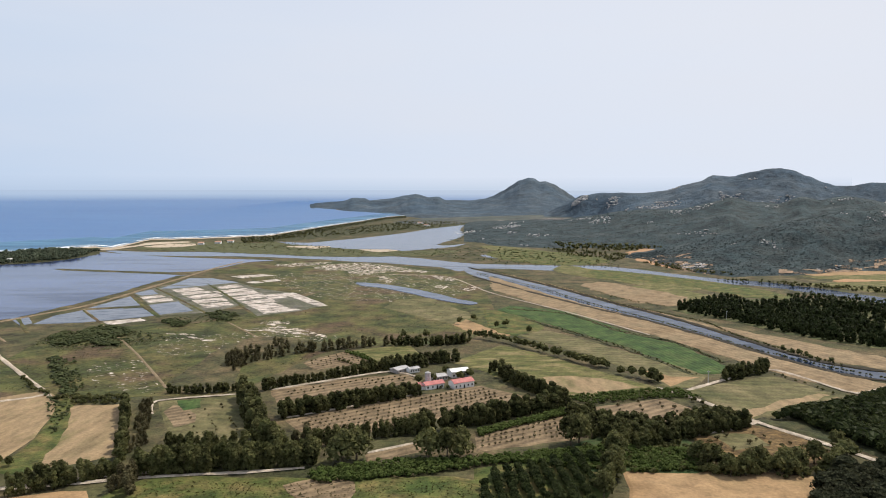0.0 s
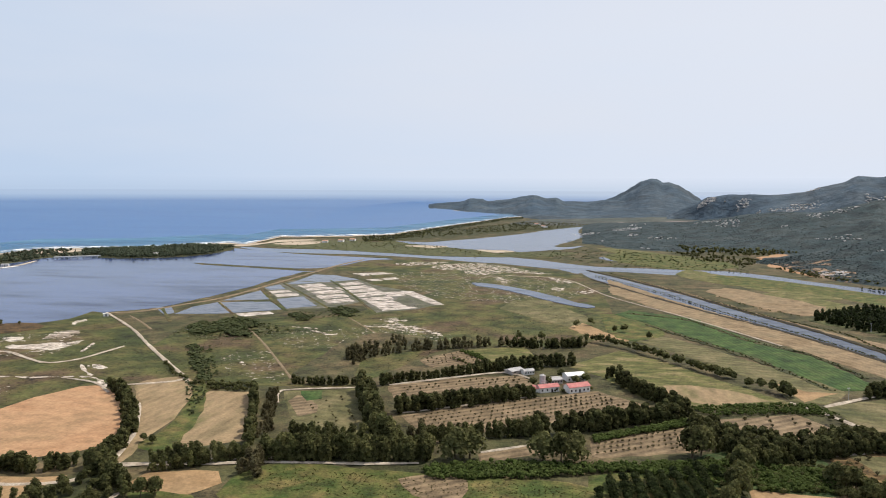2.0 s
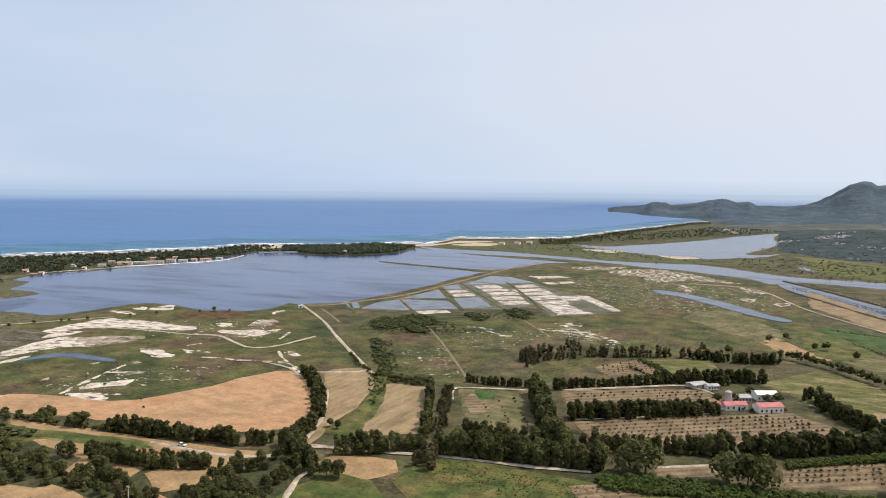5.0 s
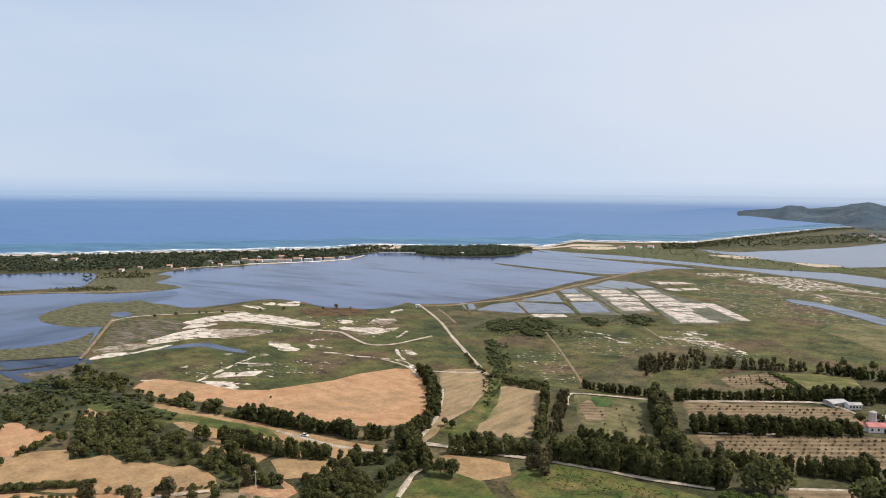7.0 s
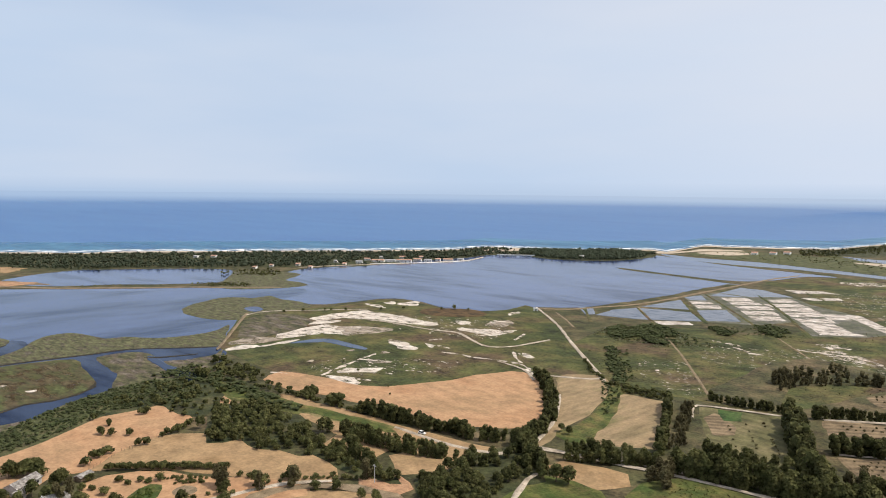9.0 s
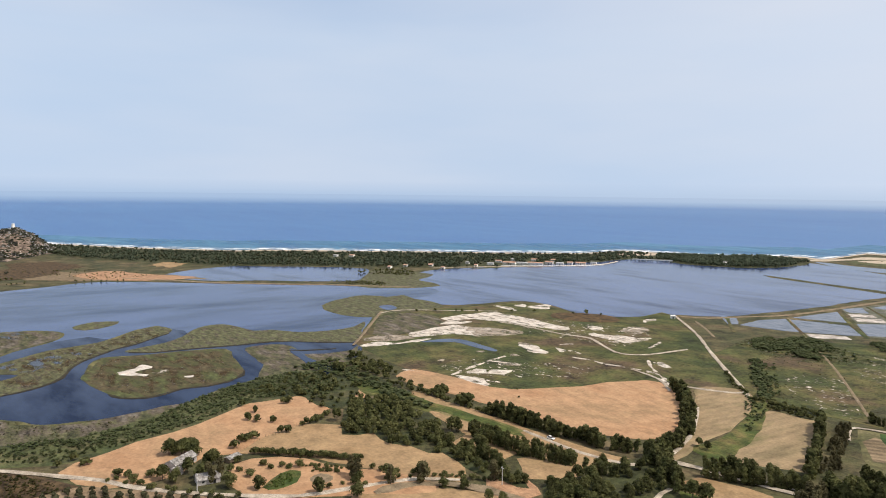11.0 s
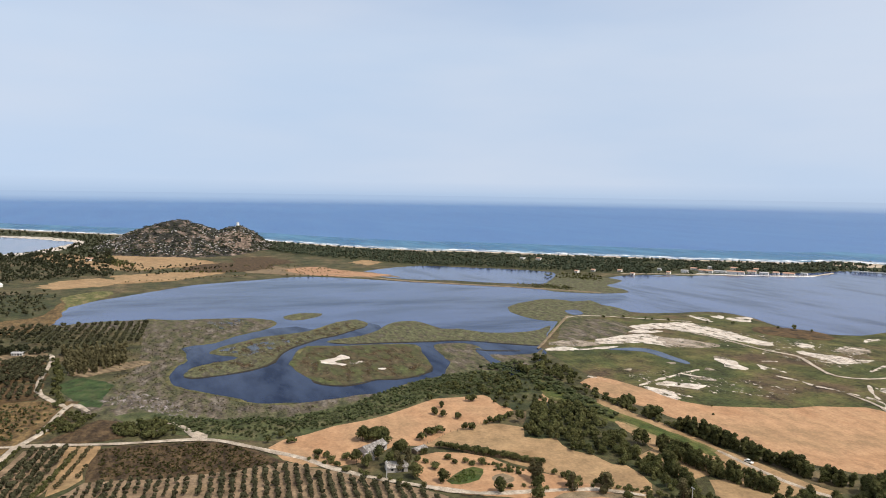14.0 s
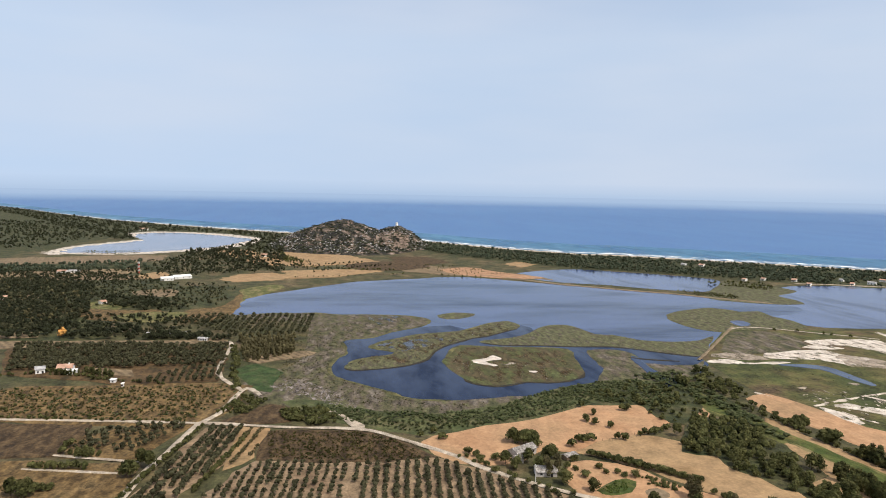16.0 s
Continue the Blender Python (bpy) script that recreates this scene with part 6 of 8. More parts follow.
MID = {kind: [arrays(small_bm(form, 250 + v, 8, 150, size * 1.25)) for v in range(3)] for kind, (form, count, size, material, label) in KINDS.items()}
TINY = {kind: [arrays(small_bm(k[0], 300 + v, 2, 3, 2.0)) for v in range(4)] for kind, k in KINDS.items()}
TINY["pine_tree"] = [arrays(small_bm("bush", 330 + v, 3, 3, 1.8)) for v in range(6)]
LOW = {kind: [arrays(small_bm(form, 200 + v, 4, 26, size * 2.0)) for v in range(3)] for kind, (form, count, size, material, label) in KINDS.items()}


def joined(name, spots, shapes, material, label, category, rng, squash=(0.8, 1.2), far_shapes=None, placed=False, near_shapes=None):
    """Uncountable plants as one mesh: spots of (x, y, z, height); shapes are 10 m high."""
    vs, fs, base = [], [], 0
    for x, y, z, h in spots:
        pool = far_shapes if far_shapes and x * x + y * y > 800 ** 2 else near_shapes if near_shapes and x * x + y * y < 480 ** 2 else shapes
        v, f = pool[rng.randrange(len(pool))]
        s, a = h / 10, rng.uniform(0, 6.28)
        k, p = (1.0, (x, y, z)) if placed else (shrink(x, y), far(x, y, z))
        w = s * rng.uniform(*squash)
        m = np.array(((math.cos(a) * w, -math.sin(a) * w, 0), (math.sin(a) * w, math.cos(a) * w, 0), (0, 0, s)), np.float32) * k
        vs.append(v @ m.T + np.array(p, np.float32))
        fs.append(f + base)
        base += len(v)
    return tagged(raw(name, np.concatenate(vs), np.concatenate(fs), material), label, category, "", "stuff")


WOOD = {kind: [] for kind in KINDS}


def row(kind, pts, gap, height, jitter=0.8, lines=1, z=0.3):
    """Trees along a plan line; lines: how many side by side."""
    for _ in range(lines):
        for x, y in along(pts, gap * (0.5 if kind == "hedgerow_tree" else 0.85), rng, jitter if lines == 1 else jitter + 2.5):
            WOOD[kind].append((x, y, z, height * rng.uniform(0.62, 1.0)))


def grove(kind, poly, count, height, gap=0.0, z=0.3):
    for x, y in scatter(poly, count, rng, gap):
        WOOD[kind].append((x, y, z, height * rng.uniform(0.65, 1.25)))


def orchard(kind, poly, heading, row_gap, tree_gap, height, z=0.7, miss=0.05):
    for x, y in grid_rows(poly, heading, row_gap, tree_gap, rng, 0.3, miss):
        WOOD[kind].append((x, y, z, height * rng.uniform(0.75, 1.2)))


def one(kind, pts, height):
    for x, y in pts:
        WOOD[kind].append((x, y, 0.3, height * rng.uniform(0.95, 1.05)))


# hedges and trees round the farm
row("hedgerow_tree", [(-112, 392), (-101, 362), (-91, 337), (-82, 318), (-72, 307)], 4.5, 13, lines=2)
row("hedgerow_tree", [(-125, 286), (-109, 290), (-88, 293), (-69, 296), (-55, 299)], 4.0, 12, lines=2)
row("hedgerow_tree", [(-124, 311), (-111, 311), (-89, 314)], 6, 10)
row("hedgerow_tree", [(-173, 273), (-159, 276), (-145, 281), (-134, 285)], 5, 9)
row("dusty_tree", [(-130, 268), (-130, 275), (-128, 282), (-122, 264)], 3.5, 8.5)
row("hedgerow_tree", [(-141, 300), (-151, 325), (-163, 353), (-174, 378)], 4.5, 9)
row("dusty_tree", [(-139, 310), (-145, 332), (-156, 362), (-165, 381)], 4, 5, lines=2)
row("round_bush", [(-216, 390), (-202, 389), (-180, 391)], 3.5, 3.5, lines=2)
row("hedgerow_tree", [(-159, 401), (-142, 401), (-118, 407)], 4, 6)
row("hedgerow_tree", [(-105, 409), (-87, 421), (-65, 436), (-35, 457), (-9, 463)], 4.5, 7.5)
row("hedgerow_tree", [(-52, 445), (-32, 463), (-9, 472), (12, 478)], 4.5, 9)
row("hedgerow_tree", [(-84, 360), (-62, 371), (-39, 384), (-16, 399)], 4.2, 9.5, lines=2)
row("hedgerow_tree", [(-62, 317), (-44, 324), (-25, 332), (-11, 337)], 4.5, 10)
row("hedgerow_tree", [(-11, 337), (5, 343), (23, 352), (44, 364), (67, 376)], 4.5, 11, lines=2)
row("dusty_tree", [(-73, 311), (-64, 318), (-65, 333)], 5, 9)
one("broad_tree", [(-44, 299), (-38, 302), (-6, 303), (2, 303), (8, 306), (60, 320), (64, 322)], 15)
row("hedgerow_tree", [(34, 449), (44, 425), (55, 405), (69, 386)], 5, 9, lines=2)
row("hedgerow_tree", [(67, 355), (77, 338), (89, 330), (107, 328), (129, 336), (152, 347)], 5, 10, lines=2)
row("broad_tree", [(68, 359), (74, 350), (83, 338)], 7, 10)
row("broad_tree", [(23, 558), (51, 535), (73, 504), (89, 482), (105, 464), (112, 461)], 4.2, 8.5, 1.5)
row("broad_tree", [(115, 445), (124, 439), (134, 423)], 6, 10)
row("hedgerow_tree", [(-36, 527), (-10, 527), (20, 539)], 4.5, 8, lines=2)
row("dusty_tree", [(-108, 500), (-85, 511), (-61, 521), (-40, 527)], 5, 8.5, lines=2)
row("dusty_tree", [(-137, 454), (-135, 469), (-120, 485), (-107, 497)], 6, 6, lines=2)
row("round_bush", [(-72, 478), (-50, 455), (-35, 460)], 4, 3)
row("round_bush", [(-28, 410), (-15, 410), (2, 412), (23, 422)], 4, 3)
one("broad_tree", [(15, 609), (28, 622), (46, 590), (54, 597), (71, 569), (-31, 551), (-13, 551)], 8)
one("broad_tree", [(-15, 422), (11, 432), (17, 438), (2, 446), (-6, 427)], 6)
row("broad_tree", [(62, 264), (69, 281), (75, 299), (79, 312)], 7, 14)
one("broad_tree", [(112, 300), (114, 294), (118, 295), (129, 288), (136, 292), (145, 289), (151, 292), (162, 298), (180, 313), (179, 303)], 11)
row("hedgerow_tree", [(178, 434), (195, 443), (214, 458)], 5, 9, lines=2)
row("round_bush", [(142, 387), (148, 379), (155, 364), (161, 358)], 8, 3)
grove("holm_oak", [(150, 270), (171, 288), (185, 284), (189, 265), (165, 230), (126, 230)], 150, 9, 3.5)
grove("citrus_tree", [(169, 356), (185, 353), (191, 333), (200, 309), (211, 284), (279, 370), (258, 401), (232, 385)], 950, 6.5, 2.6)
grove("plantation_tree", [(227, 689), (318, 762), (310, 700), (361, 678), (391, 614), (414, 556), (360, 482), (332, 519), (296, 554), (262, 625)], 950, 7.5, 3)
grove("plantation_tree", [(310, 700), (401, 755), (446, 702), (477, 641), (431, 578), (399, 627), (361, 678)], 260, 9, 5)
for poly, angle in (([(17, 286), (68, 308), (56, 242), (15, 242)], 3),):
    orchard("citrus_tree", poly, angle, 5.6, 2.8, 4.4)
orchard("young_fruit_tree", [(-76, 351), (-55, 367), (-16, 392), (22, 410), (44, 392), (24, 380), (-24, 351), (-59, 335)], -55, 5.0, 3.4, 1.2, miss=0.12)
orchard("young_fruit_tree", [(-94, 405), (-51, 431), (-24, 437), (-19, 427), (-62, 411), (-92, 389)], -57, 5.2, 4.0, 1.1, miss=0.3)
orchard("young_fruit_tree", [(17, 329), (33, 342), (64, 356), (74, 349), (75, 337), (53, 328), (18, 316)], -63, 5.0, 3.2, 1.4, miss=0.1)
orchard("young_fruit_tree", [(-92, 474), (-71, 501), (-53, 478), (-82, 459)], -37, 5.0, 4.0, 1.1, miss=0.2)
orchard("young_fruit_tree", [(89, 376), (122, 389), (138, 360), (105, 349)], -95, 7, 6, 1.7, miss=0.3)
orchard("young_fruit_tree", [(122, 325), (155, 341), (175, 311), (153, 294), (133, 312)], -142, 7, 6, 2.2, miss=0.3)
orchard("young_fruit_tree", [(-138, 362), (-117, 382), (-95, 333), (-102, 321), (-126, 332)], -153, 9, 5, 1.2, miss=0.4)
row("round_bush", [(48, 979), (118, 827), (154, 715), (189, 635), (215, 566), (234, 507), (261, 458), (279, 435)], 2.6, 1.9, 1.2)
row("round_bush", [(70, 1006), (145, 827), (183, 715), (235, 619), (238, 567), (254, 506), (272, 466)], 2.6, 2.0, 1.2)
row("broad_tree", [(249, 508), (256, 494), (257, 473), (267, 473)], 8, 6)
row("round_bush", [(65, 687), (116, 663), (149, 579), (182, 537), (193, 477)], 3.0, 1.5, 1.5)
row("round_bush", [(75, 633), (103, 583), (135, 523), (162, 444)], 3.0, 1.5, 1.5)
row("round_bush", [(213, 444), (223, 422), (232, 395)], 6, 2.2, 2.0)
row("round_bush", [(175, 814), (188, 760), (224, 699)], 6, 2.0, 2.0)
grove("low_shrub", [(-311, 527), (-312, 560), (-278, 586), (-243, 570), (-216, 549), (-239, 517), (-277, 513)], 160, 1.5)
grove("low_shrub", [(-312, 549), (-313, 571), (-293, 572), (-274, 540), (-281, 522), (-297, 525)], 260, 2.2)
grove("low_shrub", [(-299, 579), (-288, 595), (-265, 584), (-254, 563), (-262, 547), (-276, 539)], 280, 2.6)
grove("low_shrub", [(-272, 535), (-263, 544), (-245, 525), (-257, 521)], 80, 2.4)
grove("low_shrub", [(-251, 623), (-241, 630), (-222, 611), (-222, 593), (-242, 604)], 60, 2.4)
grove("low_shrub", [(-222, 653), (-215, 673), (-191, 650), (-190, 619), (-210, 630)], 90, 2.4)
grove("low_shrub", [(-275, 481), (-272, 488), (-231, 429), (-207, 388), (-211, 385), (-240, 426)], 110, 2.2)
grove("round_bush", [(-209, 388), (-199, 390), (-182, 389), (-179, 380), (-192, 378), (-203, 377)], 34, 3.0)
grove("dusty_tree", [(-152, 476), (-148, 497), (-131, 462), (-127, 444), (-137, 441)], 16, 6.5)
grove("dusty_tree", [(-148, 497), (-132, 514), (-119, 531), (-111, 501), (-124, 482), (-140, 477)], 26, 6.5)
grove("low_shrub", [(-256, 632), (-233, 646), (-195, 661), (-178, 619), (-238, 606)], 60, 1.4)
grove("low_shrub", [(-269, 476), (-262, 492), (-212, 408), (-219, 397)], 110, 1.6)
grove("low_shrub", [(-235, 408), (-221, 391), (-203, 376), (-188, 340), (-190, 332)], 70, 1.3)
one("broad_tree", [(-186, 293), (-191, 294), (-144, 302)], 5)
row("round_bush", [(-263, 433), (-242, 408), (-227, 397)], 3, 3)

# thicket and lush scrub before the plantation
grove("hedgerow_tree", [(69, 366), (79, 352), (102, 342), (139, 355), (157, 353), (149, 344), (119, 328), (98, 312), (81, 315), (69, 336)], 150, 7.5, 2.0)
grove("round_bush", [(57, 310), (79, 326), (113, 320), (115, 296), (106, 286), (77, 288), (54, 291)], 130, 2.6)
grove("round_bush", [(107, 288), (120, 304), (136, 295), (155, 288), (179, 307), (169, 288), (147, 281), (126, 283)], 110, 3.6)
grove("broad_tree", [(108, 285), (133, 289), (150, 287), (176, 300), (166, 284), (140, 280)], 18, 8.0)

# hedges of the middle stretch
row("hedgerow_tree", [(-260, 373), (-239, 353), (-221, 331), (-205, 304), (-199, 286), (-197, 272)], 4.5, 7.5, lines=2)
row("hedgerow_tree", [(-199, 264), (-190, 262), (-177, 251), (-169, 242)], 5, 10, lines=2)
row("hedgerow_tree", [(-285, 245), (-263, 248), (-241, 251), (-219, 255), (-205, 262)], 4.5, 8, lines=2)
row("round_bush", [(-369, 241), (-329, 238), (-305, 240), (-285, 243)], 4.5, 4, 2.5)
one("broad_tree", [(-330, 241), (-328, 243), (-307, 241), (-306, 245), (-274, 212), (-276, 210)], 8)
row("hedgerow_tree", [(-263, 212), (-247, 214), (-225, 219), (-209, 227)], 4.2, 7.5)
row("hedgerow_tree", [(-201, 227), (-189, 232)], 5, 7)
row("hedgerow_tree", [(-167, 265), (-156, 270), (-136, 285)], 4.5, 8)
grove("broad_tree", [(-327, 176), (-351, 198), (-332, 216), (-308, 208), (-289, 208), (-266, 199), (-253, 188), (-268, 180), (-279, 174), (-293, 174), (-302, 163)], 105, 5.4, 3.5)
grove("broad_tree", [(-285, 205), (-259, 199), (-237, 196), (-221, 197), (-208, 197), (-201, 193), (-212, 189), (-229, 188), (-259, 189)], 42, 4.6, 2.5)
grove("broad_tree", [(-199, 201), (-202, 213), (-196, 224), (-178, 216), (-169, 213), (-161, 201), (-178, 184), (-187, 190)], 45, 5.6, 3.0)
grove("broad_tree", [(-201, 236), (-199, 253), (-189, 262), (-173, 253), (-162, 236), (-165, 226), (-165, 211), (-174, 211), (-187, 223)], 20, 5.8, 3.5)
grove("round_bush", [(-375, 142), (-390, 171), (-403, 197), (-409, 230), (-364, 229), (-367, 211), (-339, 187), (-340, 181), (-351, 171), (-375, 175)], 50, 2.8, 2.0)
row("round_bush", [(-367, 230), (-344, 235), (-314, 240), (-280, 244), (-264, 246)], 4.0, 3.6, 2.0)
row("hedgerow_tree", [(-270, 217), (-261, 220), (-247, 222), (-228, 227), (-210, 228)], 4.0, 6.5)
row("hedgerow_tree", [(-252, 198), (-244, 200), (-234, 201), (-223, 198)], 4.5, 7.0)
row("round_bush", [(-233, 172), (-226, 179), (-219, 185), (-215, 190)], 5.0, 2.2)
one("broad_tree", [(-158, 240), (-153, 242), (-248, 205), (-246, 205)], 8)
row("round_bush", [(-303, 117), (-293, 127), (-280, 141), (-267, 152)], 1.6, 4.2, 0.5)
one("round_bush", [(-349, 132), (-344, 135), (-338, 141), (-359, 140), (-321, 138), (-320, 141), (-314, 112), (-320, 118), (-319, 120), (-321, 124), (-365, 159), (-365, 162), (-374, 138)], 4.5)
row("round_bush", [(-324, 152), (-330, 163), (-334, 171)], 3.5, 4.5, 2)
one("broad_tree", [(-323, 86), (-319, 91), (-315, 94), (-323, 170)], 8)
one("round_bush", [(-281, 116), (-280, 121), (-277, 123), (-260, 145), (-256, 152), (-252, 154), (-246, 158), (-241, 163), (-237, 168), (-232, 173), (-228, 179), (-223, 181), (-286, 104)], 3)
one("dusty_tree", [(-238, 150), (-232, 162), (-250, 141), (-255, 141), (-216, 187)], 9)
row("round_bush", [(-299, 277), (-288, 280), (-385, 308)], 60, 2)
row("round_bush", [(-232, 172), (-218, 186)], 5, 2.2)
one("broad_tree", [(-217, 172), (-203, 173), (-198, 176), (-223, 166)], 5)
row("round_bush", [(-276, 129), (-270, 138), (-258, 147)], 4, 2, 1.5)
grove("low_shrub", [(-376, 89), (-404, 124), (-422, 160), (-427, 195), (-413, 209), (-376, 200), (-363, 182), (-377, 172), (-382, 148), (-362, 111), (-349, 77), (-340, 43), (-357, 13), (-375, -11), (-393, -10), (-379, 19), (-369, 52)], 1500, 1.35)
grove("round_bush", [(-395, 150), (-422, 192), (-413, 209), (-376, 200), (-363, 182), (-377, 172)], 45, 3.4)
grove("low_shrub", [(-436, 198), (-442, 228), (-424, 232), (-365, 227), (-317, 227), (-310, 219), (-357, 215), (-402, 212)], 220, 2.4)
grove("round_bush", [(-446, 244), (-432, 255), (-383, 247), (-376, 234), (-415, 231)], 60, 3.8)
one("broad_tree", [(-437, 242), (-435, 247), (-413, 217), (-409, 219)], 8)
grove("round_bush", [(-381, -25), (-383, -7), (-361, 3), (-355, -12)], 60, 3.2)
row("round_bush", [(-308, 58), (-292, 69), (-276, 80), (-260, 94)], 4, 3.2, 2.5)
row("round_bush", [(-250, 122), (-246, 138), (-243, 152), (-233, 168)], 5, 3.0, 2.5)
one("broad_tree", [(-295, 75), (-290, 79), (-297, 86), (-289, 89), (-273, 95), (-264, 104), (-247, 122), (-245, 139), (-243, 152), (-238, 166), (-235, 133)], 7)
one("broad_tree", [(-322, 85), (-320, 90), (-319, 94), (-300, 98), (-299, 96)], 8)
one("round_bush", [(-306, 64), (-310, 61), (-301, 65), (-301, 72), (-296, 107), (-288, 101), (-278, 106), (-286, 115), (-276, 127), (-330, 52), (-339, 49), (-334, 42)], 4)
grove("round_bush", [(-278, 130), (-264, 145), (-258, 142), (-270, 126)], 25, 1.8)
one("dusty_tree", [(-282, 90), (-284, 95)], 9)

# groves of the last stretch
orchard("olive_tree", [(-301, 10), (-304, 45), (-290, 59), (-258, 93), (-236, 104), (-214, 93), (-250, 6)], 84, 4.3, 2.7, 2.5, miss=0.04)
orchard("olive_tree", [(-309, -33), (-302, 6), (-251, 3), (-273, -51)], 84, 3.7, 4.2, 2.5, miss=0.06)
orchard("olive_tree", [(-355, -62), (-355, -45), (-316, -48), (-275, -60), (-256, -77), (-279, -74)], 82, 4.2, 3.6, 3.3, miss=0.06)
row("round_bush", [(-361, -65), (-327, -71), (-296, -78), (-268, -83)], 2.2, 3.0, 0.5)
row("round_bush", [(-345, -42), (-316, -47), (-281, -55)], 2.4, 3.0, 0.5)
orchard("young_fruit_tree", [(-353, -43), (-352, -32), (-316, -36), (-304, -46)], 79, 5.0, 3.4, 2.2)
orchard("olive_tree", [(-356, -119), (-365, -93), (-361, -70), (-325, -88), (-332, -119)], 61, 5.0, 4.2, 3.0, miss=0.15)
grove("round_bush", [(-438, -211), (-435, -65), (-417, -53), (-372, -71), (-386, -187)], 300, 1.5)
grove("low_shrub", [(-438, -211), (-435, -65), (-417, -53), (-372, -71), (-386, -187)], 200, 1.1)
row("round_bush", [(-383, -169), (-378, -140), (-373, -106), (-368, -72)], 4, 2.6, 1.5)
one("broad_tree", [(-311, -82), (-308, -78), (-299, -82), (-298, -84), (-285, -123), (-282, -118), (-284, -117)], 8)
one("round_bush", [(-312, -126), (-311, -123), (-311, -119), (-311, -117), (-310, -114), (-310, -111), (-310, -108), (-309, -104), (-289, -116), (-288, -113), (-289, -110), (-336, -121), (-339, -120)], 4)
grove("broad_tree", [(-332, -124), (-327, -103), (-320, -101), (-320, -108)], 12, 4)
orchard("olive_tree", [(-561, -234), (-550, -82), (-491, -74), (-485, -102), (-479, -207)], -4, 4.8, 4.0, 3.9, miss=0.08)
orchard("olive_tree", [(-482, -101), (-483, -74), (-446, -71), (-442, -119)], 4, 5.5, 4.5, 3.0, miss=0.08)
orchard("olive_tree", [(-675, -141), (-675, -17), (-594, -22), (-584, -42), (-575, -77), (-638, -128)], -3, 7.0, 6.0, 4.0, miss=0.1)
grove("dusty_tree", [(-564, -73), (-572, -32), (-522, -29), (-497, -47), (-498, -63)], 140, 6, 3)
row("round_bush", [(-427, -57), (-460, -64), (-498, -67), (-544, -76)], 3, 4, 2)
grove("round_bush", [(-379, -62), (-415, -52), (-402, -38), (-377, -45)], 90, 2.4)
grove("round_bush", [(-383, -28), (-374, -9), (-361, -3), (-364, -26)], 60, 3)
row("hedgerow_tree", [(-470, -177), (-462, -138), (-475, -159)], 4, 5)
row("round_bush", [(-468, -206), (-477, -176), (-458, -150), (-441, -99)], 4, 3.5, 2)
grove("holm_oak", [(-660, -298), (-643, -214), (-601, -134), (-579, -82), (-567, -84), (-578, -192), (-583, -264)], 230, 6)
grove("holm_oak", [(-930, -444), (-957, -378), (-876, -278), (-685, -223), (-608, -241), (-611, -293)], 950, 5.5, 3)
grove("dusty_tree", [(-930, -444), (-957, -378), (-876, -278), (-685, -223), (-608, -241), (-611, -293)], 90, 6, 4)
grove("olive_tree", [(-930, -444), (-957, -378), (-876, -278), (-685, -223), (-608, -241), (-611, -293)], 260, 5, 4)
grove("holm_oak", [(-928, -294), (-927, -207), (-863, -115), (-729, -147), (-681, -152), (-750, -233)], 160, 4)
grove("holm_oak", [(-1065, -508), (-1039, -344), (-927, -207), (-867, -287), (-904, -431)], 620, 5)
grove("holm_oak", [(-685, -228), (-681, -152), (-636, -95), (-578, -129), (-582, -194)], 220, 4)
grove("holm_oak", [(-830, -269), (-766, -171), (-729, -147), (-698, -176), (-750, -233)], 120, 6)
grove("holm_oak", [(-1125, -536), (-1067, -315), (-1054, -156), (-1041, -99), (-974, -217), (-929, -308), (-975, -465)], 330, 5)
grove("holm_oak", [(-1130, -276), (-1303, -261), (-1414, -209), (-1275, -150), (-1085, -87), (-1019, -151), (-1026, -243)], 420, 6.5, 3)
grove("pine_tree", [(-1109, -529), (-1127, -413), (-1199, -311), (-1054, -258), (-1025, -376), (-999, -477)], 260, 6)
grove("holm_oak", [(-1370, -689), (-1429, -562), (-1644, -543), (-1845, -523), (-2314, -763), (-2713, -1360)], 1300, 7)
row("hedgerow_tree", [(-1327, -439), (-1318, -389), (-1344, -348)], 7, 7)
row("round_bush", [(-1277, -112), (-1094, -45), (-1071, 23), (-1057, 91)], 7, 5, 3)
row("round_bush", [(-974, -55), (-986, 6), (-1013, 103)], 9, 3, 3)
row("round_bush", [(-1000, 151), (-973, 204)], 9, 4, 2)
grove("round_bush", [(-1357, -108), (-1247, -71), (-1152, -47), (-1206, -87)], 50, 6)
grove("round_bush", [(-1174, 91), (-1140, 191), (-1000, 277), (-1013, 170)], 100, 2.2)

for line in ([(-1123, -489), (-1141, -418), (-1159, -342), (-1198, -266), (-1220, -181)], [(-944, -412), (-955, -350), (-972, -287), (-925, -233)], [(-828, -281), (-864, -256), (-883, -210), (-897, -133)], [(-1306, -114), (-1243, -80), (-1167, -39)], [(-1066, -158), (-1098, -104), (-1132, -29), (-1170, 44)], [(-1038, -26), (-1100, 41), (-1135, 97)]):
    row("holm_oak", line, 8, 6.0, 4.0)
row("round_bush", [(-896, 319), (-884, 346), (-851, 379), (-830, 414)], 9, 3.0, 2.0)
row("round_bush", [(-829, 429), (-804, 446), (-776, 474)], 4, 3.0, 3.0)
row("round_bush", [(-887, 550), (-881, 571), (-863, 585)], 6, 3.0, 3.0)

one("round_bush", [(-577, 393), (-573, 413), (-559, 429), (-554, 433), (-546, 445), (-525, 474), (-513, 494), (-483, 518), (-460, 533)], 3.2)
one("broad_tree", [(-472, 525)], 6)
